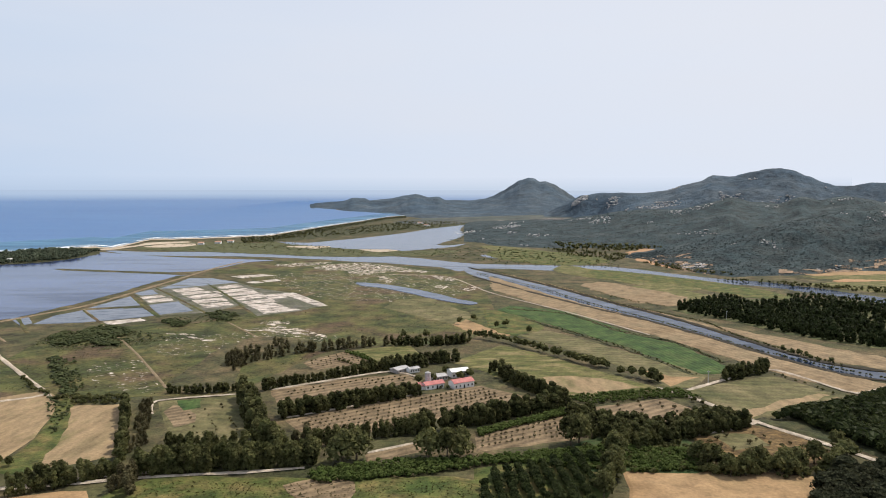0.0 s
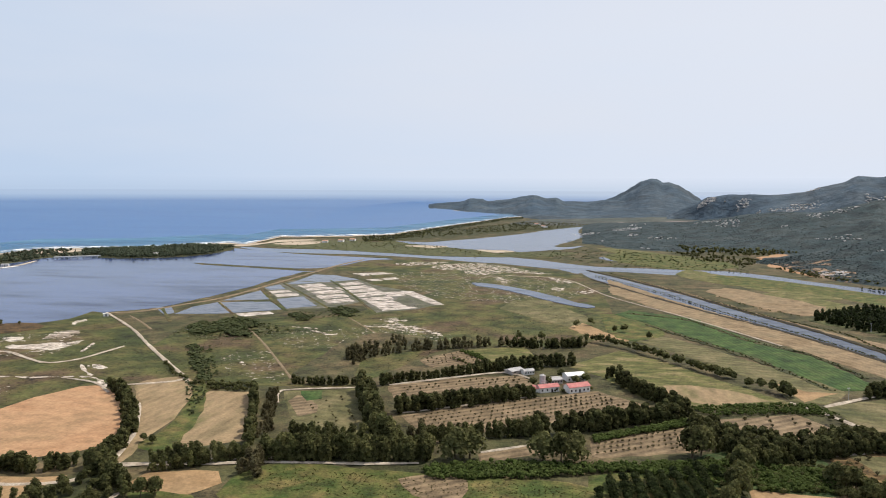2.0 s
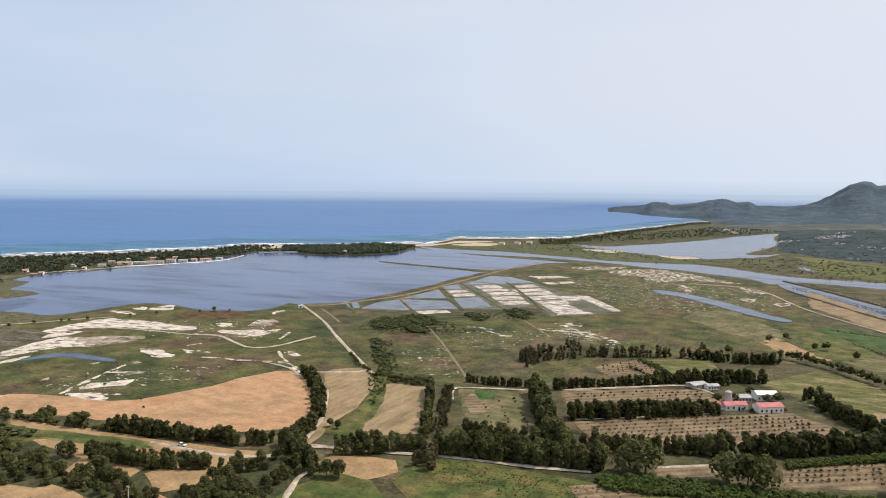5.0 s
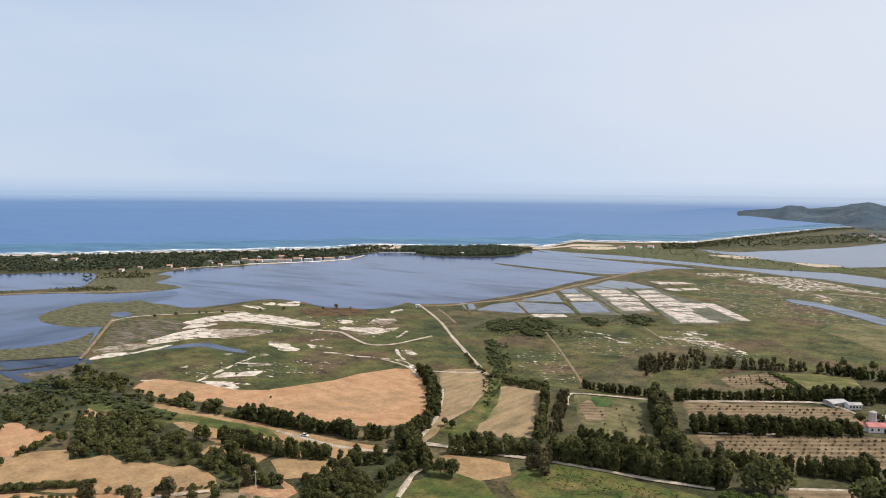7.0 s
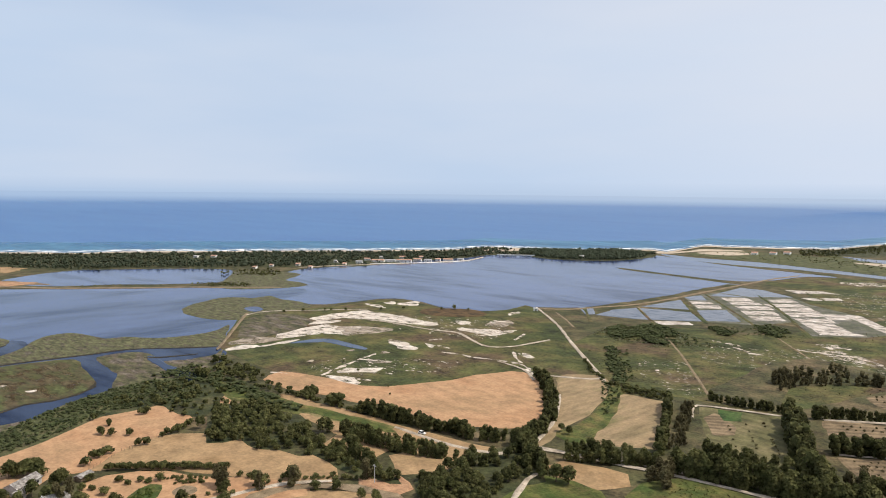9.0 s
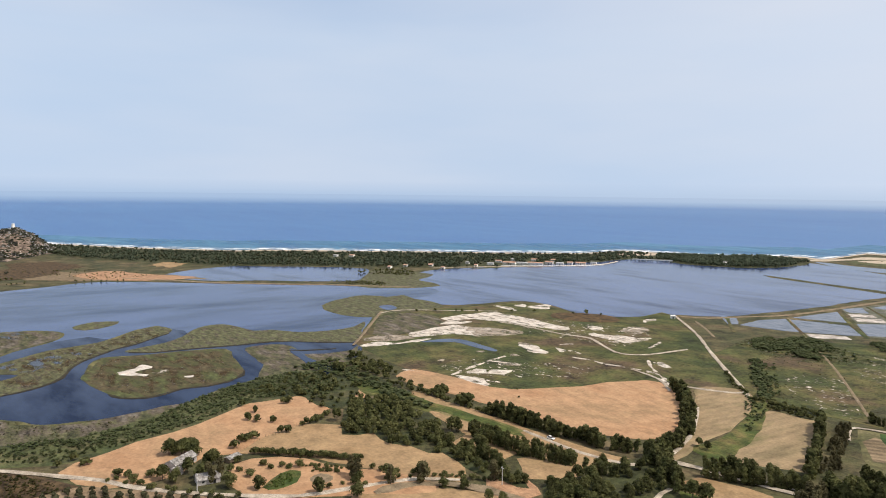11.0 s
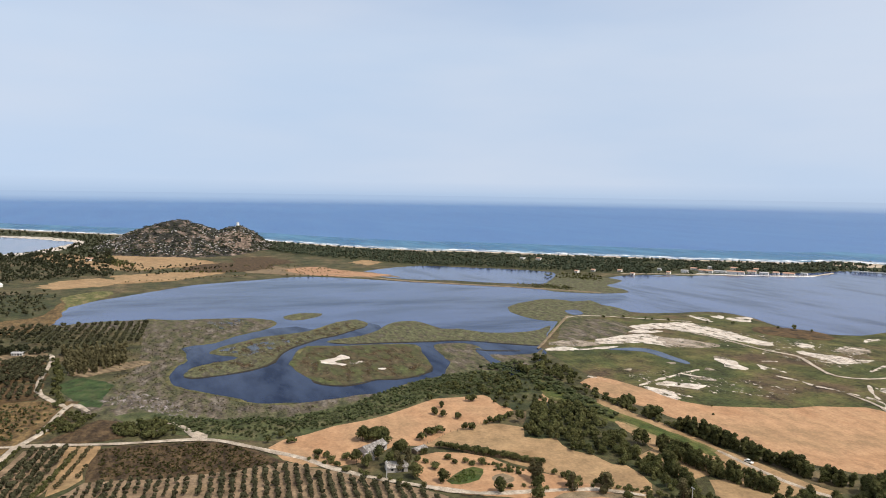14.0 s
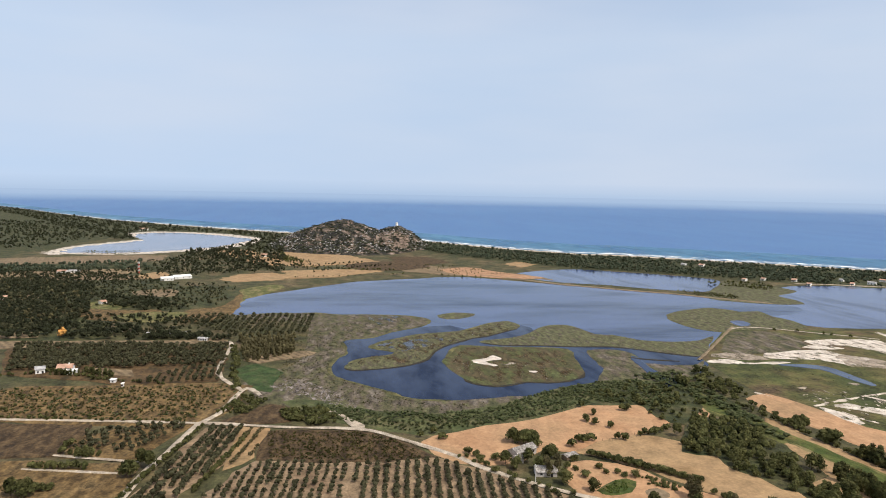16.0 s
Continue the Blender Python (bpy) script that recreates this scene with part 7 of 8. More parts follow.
grove("round_bush", [(-808, 436), (-829, 454), (-787, 483), (-760, 480), (-759, 459)], 60, 2.6)
grove("round_bush", [(-861, 533), (-873, 568), (-841, 575), (-830, 548)], 60, 2.4)
grove("olive_tree", [(-915, -303), (-888, -198), (-886, -118), (-744, -113), (-718, -160), (-738, -245)], 260, 3.4, 3.0)
grove("holm_oak", [(-901, -393), (-926, -307), (-731, -238), (-687, -301)], 200, 5.0, 3.0)
grove("holm_oak", [(-1066, -198), (-1131, -81), (-1134, 25), (-1084, 41), (-1053, -76), (-1024, -167)], 70, 4.5, 3.0)
grove("round_bush", [(-593, 1360), (-548, 1483), (-430, 1483), (-321, 1452), (-119, 1310), (22, 1322), (-28, 1228), (-195, 1202), (-292, 1235), (-457, 1295)], 150, 2.6)
# the wooded strip along the sea
VILLAS = [(bearing(x, y), math.hypot(x, y)) for x, y in [(-892, 748), (-922, 792), (-890, 781), (-878, 801), (-862, 812), (-859, 849), (-837, 853), (-835, 878), (-823, 886), (-817, 916), (-933, 580), (-927, 654), (-929, 732), (-943, 616), (-1137, 624), (-1155, 601), (-885, 648), (-884, 714), (-929, 834), (-907, 862), (-886, 890)]]
LAKE = [(-1331, -506), (-1529, -505), (-1687, -442), (-1821, -500), (-1961, -514), (-1999, -444), (-1962, -349), (-1879, -250), (-1718, -170), (-1540, -193), (-1435, -234), (-1368, -284), (-1316, -360), (-1313, -434)]

def strip_wood(kind, lo, hi, near, deep, count, height):
    for _ in range(count):
        az = rng.uniform(lo, hi)
        r = shore(az) - near(az) - deep(az) * rng.random() ** 0.9
        x, y = polar(az, r)
        if fractal(az * 30, r, 60, 2.2) > -0.5 and not inside(x, y, LAKE) and not any(abs(az - a) < 0.45 and b - 60 < r < b + 10 for a, b in VILLAS):
            WOOD[kind if rng.random() < 0.7 else "holm_oak"].append((x, y, 0.5, height * rng.uniform(0.6, 1.25)))


strip_wood("pine_tree", 37, 60, lambda a: 35, lambda a: 255, 3000, 5.6)
strip_wood("pine_tree", 60, 83, lambda a: 45, lambda a: 245, 2600, 5.4)
strip_wood("round_bush", 83, 100, lambda a: 80, lambda a: 60, 200, 4)
strip_wood("holm_oak", 94, 116, lambda a: 90, lambda a: 900, 3000, 8)
strip_wood("pine_tree", 28, 36.5, lambda a: 35, lambda a: 250, 1250, 6)
strip_wood("round_bush", 3, 16, lambda a: 50, lambda a: 170, 1000, 4.5)
grove("pine_tree", [(-884, 1188), (-783, 1241), (-734, 1333), (-643, 1311), (-626, 1256), (-667, 1193), (-707, 1119), (-790, 1060)], 800, 6)
grove("round_bush", [(-392, 1605), (-333, 1848), (-245, 2115), (-127, 2472), (12, 2479), (86, 2328), (-7, 2125), (-130, 1928), (-255, 1722), (-341, 1607)], 800, 4.2)
grove("round_bush", [(-499, 1535), (-388, 1588), (-257, 1424), (-88, 1303), (-24, 1240), (-147, 1268), (-305, 1333), (-400, 1367)], 160, 3)
grove("low_shrub", [(-87, 1281), (18, 1405), (129, 1382), (220, 1267), (293, 1151), (268, 1053), (103, 1096), (-4, 1181)], 380, 2.0)
grove("round_bush", [(196, 1384), (271, 1313), (328, 1249), (293, 1151), (229, 1206)], 160, 5)
grove("round_bush", [(236, 1496), (333, 1499), (489, 1617), (443, 1391), (334, 1315), (236, 1360)], 260, 8)
grove("round_bush", [(314, 1126), (397, 1056), (395, 948), (340, 1012)], 160, 4)
grove("round_bush", [(348, 924), (439, 882), (529, 834), (506, 798), (424, 851)], 130, 4)
grove("round_bush", [(-909, 508), (-915, 565), (-889, 599), (-853, 574), (-858, 512)], 60, 4)
grove("round_bush", [(-841, 440), (-790, 488), (-770, 476), (-798, 426)], 50, 2.5)

grove("pine_tree", ISLAND, 420, 6.5, 3)

# canes
CANES = [arrays(small_bm("bush", 400 + k, 1, 9, 1.6)) for k in range(4)]
for poly, count, h in (([(-57, 287), (-21, 299), (17, 303), (78, 317), (117, 311), (109, 289), (78, 288), (29, 298), (-19, 281), (-51, 276)], 1900, 2.6), ([(17, 337), (40, 352), (66, 372), (68, 364), (33, 342), (18, 330)], 420, 2.4), ([(70, 394), (105, 405), (140, 411), (148, 394), (114, 391), (80, 380)], 480, 2.2), ([(-74, 508), (-52, 478), (-44, 470), (-58, 497)], 120, 2.0)):
    joined("cane_brake", [(x, y, 0.4, h * rng.uniform(0.7, 1.2)) for x, y in scatter(poly, count, rng)], CANES, M_REED, "dense green cane brake along a ditch", "canes", rng, (0.8, 1.3))

# plant what was gathered: the nearest of each kind one by one, the rest as undergrowth
SINGLE = {"plantation_tree": 60, "holm_oak": 160, "hedgerow_tree": 300, "broad_tree": 230, "dusty_tree": 110, "pine_tree": 60, "round_bush": 250, "olive_tree": 300, "young_fruit_tree": 260, "citrus_tree": 200, "low_shrub": 120}
FIRST = []
for kind, spots in WOOD.items():
    form, count, size, material, label = KINDS[kind]
    if kind in ("pine_tree", "broad_tree", "holm_oak"):
        spots[:] = [s for s in spots if not inside(s[0], s[1], LAGOON) or inside(s[0], s[1], ISLAND)]
    spots.sort(key=lambda s: s[0] ** 2 + s[1] ** 2)
    for i, (x, y, z, h) in enumerate(spots[:SINGLE[kind]]):
        top = TEMPLATES[kind][i % 3]
        m = pose(x, y, z - 0.1, 0, 0, rng.uniform(0, 360)) @ Matrix.Diagonal((h / 10 * rng.uniform(0.85, 1.15), h / 10 * rng.uniform(0.85, 1.15), h / 10, 1))
        if i < 3:
            FIRST.append((top, m))
        else:
            copy_thing(top, m)
    if spots[SINGLE[kind]:]:
        joined(kind.replace("_tree", "").replace("_bush", "") + "_" + ("bushes" if kind == "round_bush" else "trees"), spots[SINGLE[kind]:], TINY[kind] if kind == "low_shrub" else LOW[kind], material, label.split(" in a")[0] + ", massed over the plain", "trees", rng, squash=(1.5, 2.3) if kind == "low_shrub" else (0.8, 1.2), far_shapes=TINY[kind], near_shapes=None if kind in ("olive_tree", "low_shrub", "young_fruit_tree", "citrus_tree", "round_bush") else MID[kind])
for top, m in FIRST:
    top.matrix_basis = m

# scrub and boulders on the hills
def on_hill(index, count, rng, low=0.05, high=0.98, clumped=0.0, size=90):
    ob, verts, cols, across = HILLS[index]
    out = []
    while len(out) < count:
        i, k = rng.randrange(cols - 1), rng.uniform(low, high) * across / 2
        a = verts[i * (across + 1) + int(k)]
        b = verts[(i + 1) * (across + 1) + int(k) + 1]
        p = Vector((a.x + (b.x - a.x) * rng.random(), a.y + (b.y - a.y) * rng.random(), a.z + (b.z - a.z) * (k % 1)))
        if not clumped or fractal(p.x, p.y, size, 8.0) > clumped:
            out.append(p)
    return out


SHRUBS = [arrays(small_bm("bush", 500 + k, 1, 0, 2.8)) for k in range(6)]


def boulder(seed):
    r = random.Random(seed)
    bm = bmesh.new()
    for v in bmesh.ops.create_icosphere(bm, subdivisions=1, radius=5)["verts"]:
        v.co = Vector((v.co.x * 1.3, v.co.y * 1.3, v.co.z * 0.9 + 2.0)) * r.uniform(0.7, 1.2)
    return arrays(bm)


BOULDERS = [boulder(k) for k in range(5)]
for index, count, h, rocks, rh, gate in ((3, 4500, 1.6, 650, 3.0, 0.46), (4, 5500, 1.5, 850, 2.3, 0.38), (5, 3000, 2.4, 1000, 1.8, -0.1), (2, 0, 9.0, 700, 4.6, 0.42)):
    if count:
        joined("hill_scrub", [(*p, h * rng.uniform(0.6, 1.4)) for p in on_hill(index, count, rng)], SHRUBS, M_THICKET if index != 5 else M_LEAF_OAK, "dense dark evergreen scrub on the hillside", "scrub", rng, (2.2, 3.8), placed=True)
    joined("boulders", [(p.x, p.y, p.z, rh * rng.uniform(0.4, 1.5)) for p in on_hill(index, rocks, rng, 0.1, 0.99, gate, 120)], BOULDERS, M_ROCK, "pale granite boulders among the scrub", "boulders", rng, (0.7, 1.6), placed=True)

# grass tufts over the marsh and meadows
MOUNDS = [arrays(small_bm("bush", 600 + k, 0, 4, 3.0)) for k in range(4)]
for poly, count, h in (([(-262, 408), (-306, 537), (-257, 593), (-187, 633), (-92, 788), (9, 713), (16, 551), (-77, 515), (-122, 409), (-157, 397), (-225, 402)], 2000, 0.5), ([(-492, 307), (-555, 389), (-458, 490), (-397, 554), (-241, 408), (-281, 386), (-290, 367), (-300, 333), (-329, 281), (-393, 266)], 1200, 0.45), ([(-618, -29), (-649, 25), (-660, 74), (-574, 18), (-524, 6), (-478, -5), (-452, -2), (-416, 29), (-388, 55), (-387, 92), (-372, 52), (-402, -7), (-428, -33), (-465, -36)], 1500, 0.6), ([(-122, 277), (13, 278), (12, 255), (-119, 254)], 1200, 0.45), ([(-434, -203), (-433, -65), (-374, -73), (-388, -182)], 900, 1.0), ([(-349, -32), (-344, 12), (-331, 29), (-304, 43), (-307, 9), (-314, -29)], 900, 0.9)):
    joined("grass_tufts", [(x, y, 0.25, h * rng.uniform(0.5, 1.5)) for x, y in scatter(poly, count, rng)], MOUNDS, M_TUFT, "rough grass tufts on the ground", "grass", rng, (1.0, 1.8))

# ---- buildings and small things ----
def block(bm, x0, x1, y0, y1, z0, z1, m=None, bevel=0.0):
    made = bmesh.ops.create_cube(bm, size=1.0)
    for v in made["verts"]:
        v.co = Vector((x0 + (v.co.x + 0.5) * (x1 - x0), y0 + (v.co.y + 0.5) * (y1 - y0), z0 + (v.co.z + 0.5) * (z1 - z0)))
    if bevel:
        bmesh.ops.bevel(bm, geom=list({e for v in made["verts"] for e in v.link_edges}), offset=bevel, segments=1, affect="EDGES")
    return bm


def house(name, a, b, depth, wall_h, roof_h, wall, roof, label, windows=3, door=True, flat=False, chimney=False, ruin=False, category="house", group=""):
    """A house whose near wall runs from plan point a to b (left to right), and which goes back from it."""
    a, b = Vector(a), Vector(b)
    d = (b - a).normalized()
    length = (b - a).length
    top = new(name)
    top.matrix_basis = Matrix(((d.x, -d.y, 0, a.x), (d.y, d.x, 0, a.y), (0, 0, 1, 0.1), (0, 0, 0, 1)))
    tagged(top, label, category, group)
    bm = bmesh.new()
    t = 0.3
    for x0, x1, y0, y1 in ((0, length, 0, t), (0, length, depth - t, depth), (0, t, t, depth - t), (length - t, length, t, depth - t)):
        block(bm, x0, x1, y0, y1, 0, wall_h)
    if not flat:
        for x in (0.0, length - t):
            v = [bm.verts.new((x + dx, y, z)) for dx in (0, t) for y, z in ((0, wall_h), (depth, wall_h), (depth / 2, wall_h + roof_h - 0.1))]
            for q in ((0, 1, 2), (5, 4, 3), (0, 2, 5, 3), (2, 1, 4, 5), (1, 0, 3, 4)):
                bm.faces.new([v[k] for k in q])
    part("wall", bm, wall, top)
    bm = bmesh.new()
    if flat:
        block(bm, -0.3, length + 0.3, -0.3, depth + 0.3, wall_h, wall_h + 0.25)
        part("roof", bm, roof, top)
    else:
        over = 0.4
        cut = 0.45 if ruin else 1.0
        for side, share in ((0, 1.0), (1, cut)):
            y0, y1 = (-over, depth / 2) if side == 0 else (depth + over, depth / 2)
            z0 = wall_h - over * roof_h / (depth / 2)
            x1 = -over + (length + 2 * over) * share
            v = [bm.verts.new(p) for p in ((-over, y0, z0), (x1, y0, z0), (x1, y1, wall_h + roof_h), (-over, y1, wall_h + roof_h), (-over, y0, z0 + 0.18), (x1, y0, z0 + 0.18), (x1, y1, wall_h + roof_h + 0.18), (-over, y1, wall_h + roof_h + 0.18))]
            for q in ((0, 1, 2, 3), (7, 6, 5, 4), (0, 4, 5, 1), (1, 5, 6, 2), (3, 2, 6, 7), (0, 3, 7, 4)):
                bm.faces.new([v[k] for k in q])
        bmesh.ops.recalc_face_normals(bm, faces=bm.faces)
        part("roof", bm, roof, top)
    for k in range(windows):
        x = length * (k + 0.5) / windows
        isdoor = door and k == windows // 2
        w, z0, z1 = (0.55, 0.0, min(2.1, wall_h - 0.2)) if isdoor else (0.5, min(1.0, wall_h * 0.35), min(2.1, wall_h * 0.75))
        pane = part("door" if isdoor else "window", block(bmesh.new(), x - w, x + w, -0.03, 0.05, z0, z1), M_DARK, top)
        if not isdoor:
            part("sill", block(bmesh.new(), x - w - 0.1, x + w + 0.1, -0.12, -0.032, z0 - 0.1, z0 - 0.004), M_CONCRETE, pane)
    if chimney:
        part("chimney", block(bmesh.new(), length * 0.7, length * 0.7 + 0.6, depth * 0.4, depth * 0.4 + 0.6, wall_h, wall_h + roof_h + 0.9), wall, top)
    return top


# the farm
house("farmhouse", *[(7, 410), (19, 417)], 7, 3.6, 1.5, M_WALL, M_ROOF, "long white farm building with a red roof", 5, chimney=False)
house("farm_barn", *[(-10, 408), (1, 414)], 6, 3.0, 1.3, M_WALL, M_ROOF, "low white barn with a red roof", 4)
house("lean_to", *[(-15, 410), (-11, 409)], 5, 2.4, 1.1, M_WALL, M_ROOF, "small red-roofed lean-to beside the barn", 1, False)
house("dwelling_house", *[(6, 435), (17, 440)], 8, 3.8, 1.2, M_WALL, M_WALL, "white farm dwelling with a pale roof", 5)
# dark panels on the closed wall stand in for the shade of open bays
house("open_shed", *[(-7, 425), (3, 431)], 7, 2.8, 0.8, M_OLDWALL, M_GREYROOF, "grey open-sided shed with dark bays", 6, False, category="shed")
house("store_shed", *[(-21, 446), (-15, 450)], 5, 2.6, 0.8, M_WALL, M_GREYROOF, "small pale store shed", 4, False, category="shed")
house("store_shed", *[(-29, 445), (-22, 453)], 7, 2.2, 0.8, M_OLDWALL, M_GREYROOF, "low grey shed by the drive", 2, False, category="shed")


def silo(p, radius, height):
    top = new("silo")
    top.location = (*p, 0.1)
    tagged(top, "tall round concrete silo in the farmyard", "silo")
    bm = bmesh.new()
    bmesh.ops.create_cone(bm, cap_ends=True, segments=28, radius1=radius, radius2=radius, depth=height, matrix=Matrix.Translation((0, 0, height / 2)))
    part("body", bm, M_CONCRETE, top, smooth=False)
    bm = bmesh.new()
    bmesh.ops.create_cone(bm, cap_ends=True, segments=28, radius1=radius + 0.15, radius2=0.3, depth=0.7, matrix=Matrix.Translation((0, 0, height + 0.36)))
    part("cap", bm, M_GREYROOF, top, "grey conical cap")
    for k in range(5):
        bm = bmesh.new()
        z = height * (k + 1) / 6
        bmesh.ops.create_cone(bm, cap_ends=True, segments=28, radius1=radius + 0.06, radius2=radius + 0.06, depth=0.15, matrix=Matrix.Translation((0, 0, z)))
        part("hoop", bm, M_STEEL, top)
    return top


silo((-9, 418), 1.75, 8.2)

# ruins among the stubble fields
house("ruined_house", *[(-301, 82), (-308, 93)], 6, 2.8, 1.6, M_OLDWALL, M_RUINROOF, "ruined farm house with a half-fallen roof", 3, ruin=True)
house("ruined_wing", *[(-296, 80), (-297, 84)], 4, 2.2, 0.9, M_OLDWALL, M_RUINROOF, "broken white wing of the ruined house", 1, ruin=True)
house("old_barn", *[(-281, 85), (-280, 94)], 6, 2.2, 1.7, M_OLDWALL, M_RUINROOF, "old grey barn with holes in its roof", 2, ruin=True, category="barn")
house("tin_shed", *[(-297, 104), (-300, 110)], 3.5, 1.8, 0.7, M_WOOD, M_RUINROOF, "low shed with a tilted tin roof", 1, False, category="shed")
field([(-264, 107), (-274, 118), (-272, 124), (-262, 118), (-260, 110)], M_GRASS, "small green vegetable patch", 0.9, 2.0, True)
joined("vegetables", [(x, y, 0.4, rng.uniform(0.6, 1.4)) for x, y in scatter([(-264, 107), (-273, 118), (-271, 123), (-263, 118), (-260, 111)], 90, rng)], CANES, M_REED, "leafy green vegetables in a plot", "vegetables", rng)
patch("threshing_floor", [(-261, 126), (-263, 131), (-258, 133), (-255, 130), (-257, 126)], 1.0, M_DYKE, "round grey threshing floor", "pavement")

# houses behind the left-hand groves
house("white_cottage", *[(-472, -187), (-474, -182)], 7, 3.2, 1.2, M_WALL, M_GREYROOF, "small white cottage with a pale roof", 2)
house("villa", *[(-476, -176), (-477, -167)], 8, 2.8, 1.8, M_WALL, M_TILE, "white house with a pale red roof and porch", 4, chimney=True)
house("garage", *[(-469, -168), (-470, -162)], 5, 2.6, 0.4, M_WALL, M_WALL, "flat white garage by the house", 2, flat=True)
house("white_hut", *[(-447, -135), (-447, -132)], 3, 2.2, 0.5, M_WALL, M_WALL, "small white hut in the grove", 1, False, flat=True, category="hut")
house("white_hut", *[(-438, -126), (-438, -125)], 2.5, 2.0, 0.5, M_WALL, M_WALL, "small white hut in the grove", 1, False, flat=True, category="hut")
house("white_house", *[(-568, -106), (-566, -99)], 4, 2.2, 0.6, M_WALL, M_GREYROOF, "white country house by the lane", 4)
house("white_house", *[(-586, -149), (-586, -145)], 5, 2.6, 0.8, M_WALL, M_GREYROOF, "white country house among trees", 2)
house("white_house", *[(-608, -181), (-608, -173)], 5, 2.2, 0.7, M_OLDWALL, M_GREYROOF, "pale country house among trees", 3)
house("white_house", *[(-587, -131), (-589, -119)], 5, 2.2, 0.7, M_OLDWALL, M_GREYROOF, "pale country house among trees", 3)
house("greenhouse", *[(-939, -219), (-944, -205)], 14, 3.2, 1.6, M_WALL, M_WALL, "long white plastic greenhouse", 3, False, category="greenhouse", group="greenhouses")
house("greenhouse", *[(-956, -206), (-968, -187)], 16, 3.2, 1.6, M_WALL, M_WALL, "long white plastic greenhouse", 3, False, category="greenhouse", group="greenhouses")
house("white_house", *[(-1019, -373), (-1019, -362)], 9, 3.4, 1.6, M_WALL, M_TILE, "white country house among trees", 3)
house("white_house", *[(-1025, -361), (-1025, -348)], 9, 3.0, 1.4, M_WALL, M_GREYROOF, "white country house among trees", 3)
house("white_house", *[(-1276, -128), (-1277, -115)], 9, 3.4, 1.8, M_WALL, M_TILE, "white house on the stubble slope", 2)
house("white_house", *[(-2043, -535), (-2047, -511)], 14, 4.5, 2.0, M_WALL, M_TILE, "white house beyond the lake", 3)
house("white_house", *[(-750, -233), (-754, -229)], 7, 3.0, 1.2, M_WALL, M_TILE, "white country house among trees", 2)
house("white_house", *[(-784, -342), (-787, -336)], 7, 3.0, 1.2, M_WALL, M_TILE, "white country house among trees", 2)

# villas on the lagoon's far shore
for n, (a, b, h) in enumerate(zip([(-892, 748), (-922, 792), (-890, 781), (-878, 801), (-862, 812), (-859, 849), (-837, 853), (-835, 878), (-823, 886), (-817, 916), (-933, 580), (-927, 654), (-929, 732), (-943, 616), (-1137, 624), (-1155, 601), (-885, 648), (-884, 714), (-929, 834), (-907, 862), (-886, 890)], [(-883, 754), (-913, 798), (-873, 793), (-864, 811), (-842, 827), (-848, 856), (-827, 861), (-828, 883), (-810, 896), (-809, 921), (-929, 583), (-922, 658), (-924, 735), (-938, 619), (-1130, 629), (-1149, 605), (-881, 651), (-880, 717), (-921, 839), (-899, 868), (-880, 894)], (5, 4, 4.5, 4, 5, 4, 4.5, 4, 3.8, 3.6, 4, 3.6, 4, 3.6, 3.6, 3.6, 3.5, 3.6, 4, 4, 3.6))):
    house("villa", a, b, 7 + n * 5 % 4, h * 0.75, 0.8 + 0.3 * (n % 3), M_WALL, M_TILE if n % 3 else M_GREYROOF, "white seaside villa among the pines", 3 + n % 3, group="villas on the shore")
ribbon("sea_wall", [(-872, 762), (-853, 787), (-830, 825), (-806, 865), (-793, 921)], 3.0, 1.5, M_WALL, "low white wall along the lagoon shore", "wall", 0.2)
house("boat_house", *[(-691, 1112), (-683, 1120)], 8, 3.4, 1.2, M_WALL, M_WALL, "small white boat house on the wooded island", 2)
house("sluice_hut", *[(-413, 580), (-410, 583)], 2.6, 2.6, 0.4, M_WALL, M_WALL, "small white sluice hut on the dyke", 1, flat=True, category="hut")
for a, b in zip([(-86, 2320), (-60, 2185), (-479, 1474), (-462, 1505), (-504, 1444)], [(-74, 2285), (-49, 2154), (-467, 1474), (-450, 1505), (-493, 1445)]):
    house("white_house", a, b, 10, 4.0, 1.8, M_WALL, M_TILE, "white house near the river mouth", 2)


def bridge(a, b, width):
    """A low road bridge with a deck, parapets and piers."""
    a, b = Vector(a), Vector(b)
    d, length = (b - a).normalized(), (b - a).length
    top = new("bridge")
    top.matrix_basis = Matrix(((d.x, -d.y, 0, a.x), (d.y, d.x, 0, a.y), (0, 0, 1, 0), (0, 0, 0, 1)))
    tagged(top, "low concrete bridge across the lagoon mouth", "bridge")
    part("deck", block(bmesh.new(), 0, length, 0, width, 2.4, 3.0), M_CONCRETE, top)
    for y in (0.0, width - 0.3):
        part("parapet", block(bmesh.new(), 0, length, y, y + 0.3, 3.004, 3.9), M_WALL, top)
    for k in range(7):
        x = length * (k + 0.5) / 7
        part("pier", block(bmesh.new(), x - 0.7, x + 0.7, 0.4, width - 0.4, -0.4, 2.396), M_CONCRETE, top)
    return top


bridge((-815, 1024), (-758, 1063), 6)


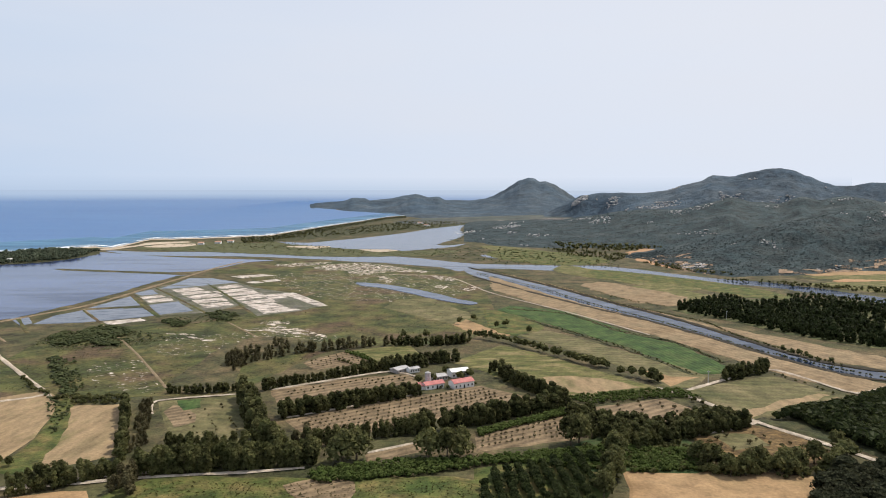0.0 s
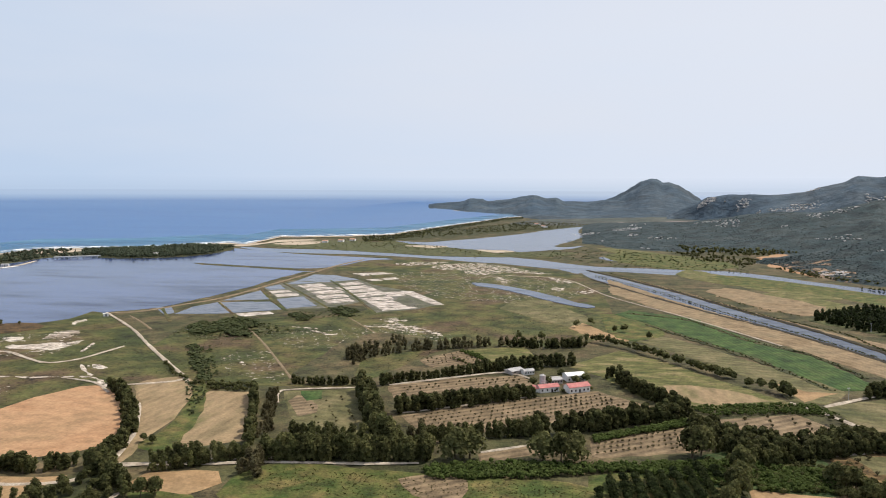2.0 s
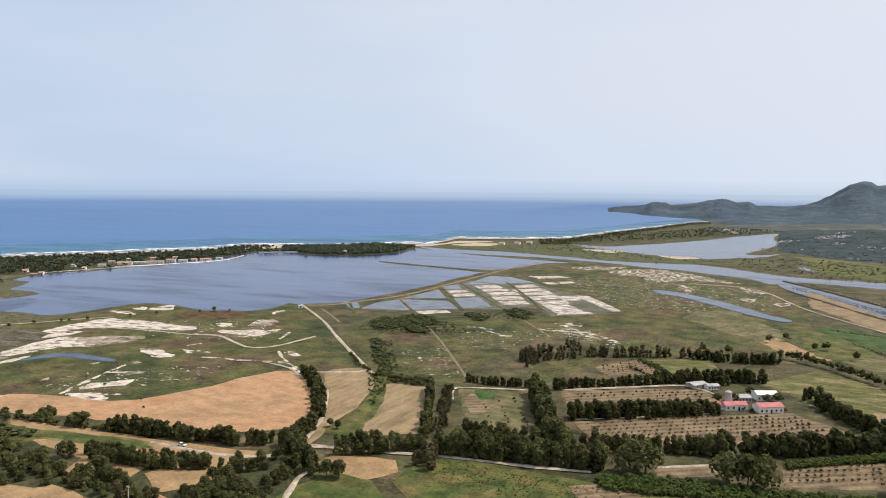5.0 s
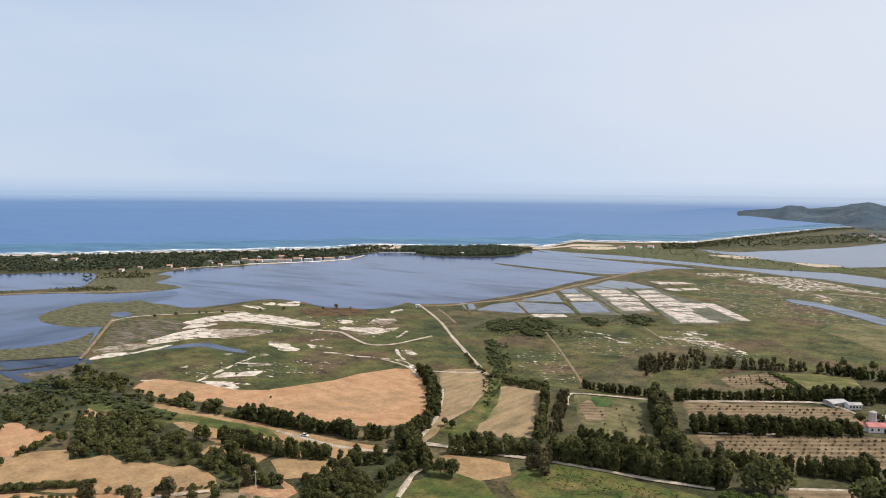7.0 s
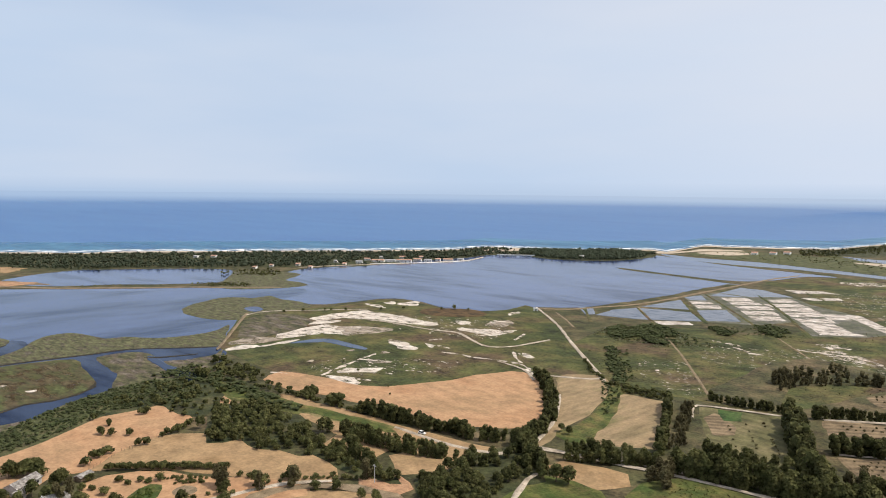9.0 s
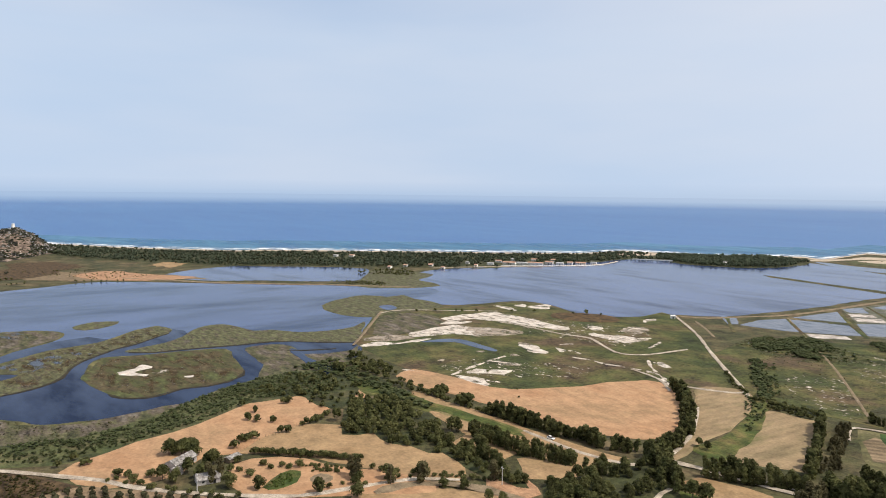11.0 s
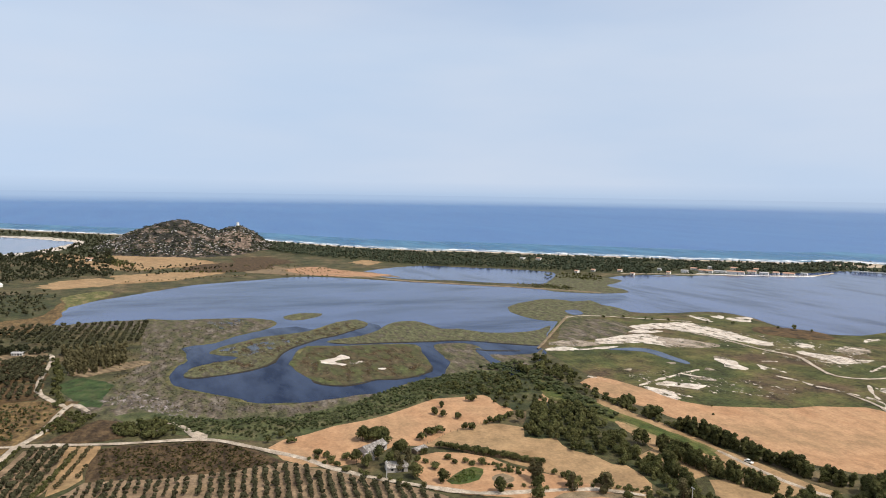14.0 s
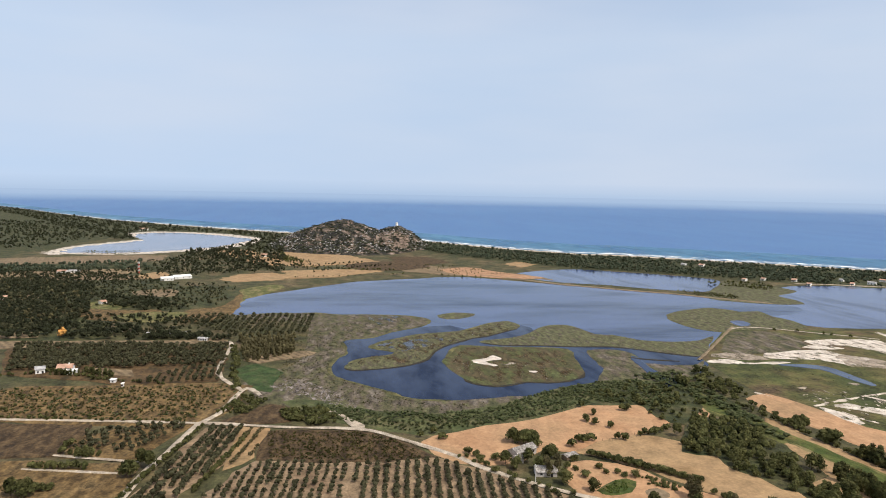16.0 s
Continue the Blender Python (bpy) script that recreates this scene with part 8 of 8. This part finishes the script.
def pole(p, height):
    top = new("utility_pole")
    top.location = (*p, 0.1)
    tagged(top, "grey wooden utility pole with a crossarm", "pole", "utility poles")
    bm = bmesh.new()
    bmesh.ops.create_cone(bm, cap_ends=True, segments=10, radius1=0.2, radius2=0.13, depth=height, matrix=Matrix.Translation((0, 0, height / 2)))
    part("shaft", bm, M_CONCRETE, top)
    part("crossarm", block(bmesh.new(), -0.9, 0.9, -0.08, 0.08, height - 0.7, height - 0.5), M_STEEL, top)
    for x in (-0.8, 0.0, 0.8):
        bm = bmesh.new()
        bmesh.ops.create_cone(bm, cap_ends=True, segments=8, radius1=0.09, radius2=0.05, depth=0.25, matrix=Matrix.Translation((x, 0, height - 0.37)))
        part("insulator", bm, M_WALL, top)
    return top


for p in [(-275, 83), (-211, 187), (163, 424), (259, 636)]:
    pole(p, 8.0)


def mast(p, height):
    """A lattice mast in red and white lengths."""
    top = new("lattice_mast")
    top.location = far(*p, 0.1)
    tagged(top, "tall red and white lattice mast", "mast")
    red = shade("red_paint", ((0.45, 0.06, 0.04), (0.5, 0.08, 0.06)), 2, 0.3, bump=0, fine=0.1)
    w = 0.9
    for k in range(6):
        z0, z1 = height * k / 6, height * (k + 1) / 6
        bm = bmesh.new()
        for sx in (-w, w):
            for sy in (-w, w):
                block(bm, sx - 0.12, sx + 0.12, sy - 0.12, sy + 0.12, z0, z1)
        for j in range(3):
            z = z0 + (z1 - z0) * j / 3
            for s in (-w, w):
                block(bm, -w, w, s - 0.08, s + 0.08, z, z + 0.16)
                block(bm, s - 0.08, s + 0.08, -w, w, z, z + 0.16)
        part("section", bm, M_WALL if k % 2 else red, top, "white painted section" if k % 2 else "red painted section")
    return top


mast((-1026, -269), 16)


def tower(p, z):
    top = new("watch_tower")
    top.location = (p[0], p[1], z)
    tagged(top, "small white watch tower on the hill top", "tower")
    bm = bmesh.new()
    bmesh.ops.create_cone(bm, cap_ends=True, segments=20, radius1=3.2, radius2=2.5, depth=7, matrix=Matrix.Translation((0, 0, 3.5)))
    part("shaft", bm, M_WALL, top)
    bm = bmesh.new()
    bmesh.ops.create_cone(bm, cap_ends=True, segments=20, radius1=2.9, radius2=2.9, depth=0.8, matrix=Matrix.Translation((0, 0, 7.4)))
    part("parapet", bm, M_WALL, top)
    part("window", block(bmesh.new(), -2.86, -2.7, -0.4, 0.4, 3.5, 4.7), M_DARK, top)
    return top


ob, verts, cols, across = HILLS[5]
summit = max((v for v in verts if abs(bearing(v.x, v.y) - 85.28) < 0.25), key=lambda v: v.z)
tower((summit.x, summit.y), summit.z - 1.0)


def car(p, heading):
    top = new("car")
    top.matrix_basis = pose(p[0], p[1], 0.45, 0, 0, heading)
    tagged(top, "small white car parked on the farm track", "car")
    bm = block(bmesh.new(), -2.1, 2.1, -0.85, 0.85, 0.3, 0.95, bevel=0.15)
    part("body", bm, M_WALL, top)
    bm = bmesh.new()
    v = [bm.verts.new(q) for q in ((-1.5, -0.75, 0.95), (1.0, -0.75, 0.95), (1.0, 0.75, 0.95), (-1.5, 0.75, 0.95), (-1.2, -0.65, 1.5), (0.3, -0.65, 1.5), (0.3, 0.65, 1.5), (-1.2, 0.65, 1.5))]
    for q in ((7, 6, 5, 4)[::-1], (0, 1, 5, 4), (1, 2, 6, 5), (2, 3, 7, 6), (3, 0, 4, 7)):
        bm.faces.new([v[k] for k in q])
    part("cabin", bm, M_DARK, top, "dark glazed cabin")
    part("roof", block(bmesh.new(), -1.15, 0.25, -0.62, 0.62, 1.504, 1.56), M_WALL, top)
    for x in (-1.3, 1.3):
        for y in (-0.82, 0.82):
            bm = bmesh.new()
            bmesh.ops.create_cone(bm, cap_ends=True, segments=14, radius1=0.32, radius2=0.32, depth=0.22, matrix=Matrix.Translation((x, y, 0.32)) @ Matrix.Rotation(radians(90), 4, "X"))
            part("wheel", bm, M_DARK, top)
    return top


car((-238, 242), 7)

# a yellow-orange flowering tree behind the groves
top = new("flowering_tree")
top.matrix_basis = pose(-590, -213, 0.2) @ Matrix.Diagonal((0.9, 0.9, 0.9, 1))
tagged(top, "tree covered in orange blossom", "tree")
part("trunk", trunk_bm("broad", 77), M_BARK, top)
part("crown", crown_bm("broad", 77, 200, 0.8), M_ORANGE, top)

# rock mole at the river mouth
joined("rock_mole", [(x, y, 0.3, rng.uniform(1.5, 3.5)) for x, y in along([(-682, 1595), (-662, 1596), (-628, 1615)], 2.0, rng, 3.0) + along([(-947, 1130), (-975, 1190), (-951, 1245)], 2.5, rng, 3.0)], BOULDERS, M_ROCK, "rough stone mole beside the lagoon mouth", "rocks", rng)
# dry fence posts between the stubble fields
for x, y in along([(-307, 111), (-318, 128), (-326, 149)], 4.0, rng, 0.2) + along([(-320, 124), (-319, 136), (-326, 155)], 4.0, rng, 0.2):
    bm = bmesh.new()
    bmesh.ops.create_cone(bm, cap_ends=True, segments=6, radius1=0.1, radius2=0.08, depth=1.5, matrix=Matrix.Translation((0, 0, 0.75)))
    post = link("fence_post", bm, M_WOOD)
    post.location = (x, y, 0.2)
    tagged(post, "weathered wooden fence post at the field edge", "fence post", "fence posts")
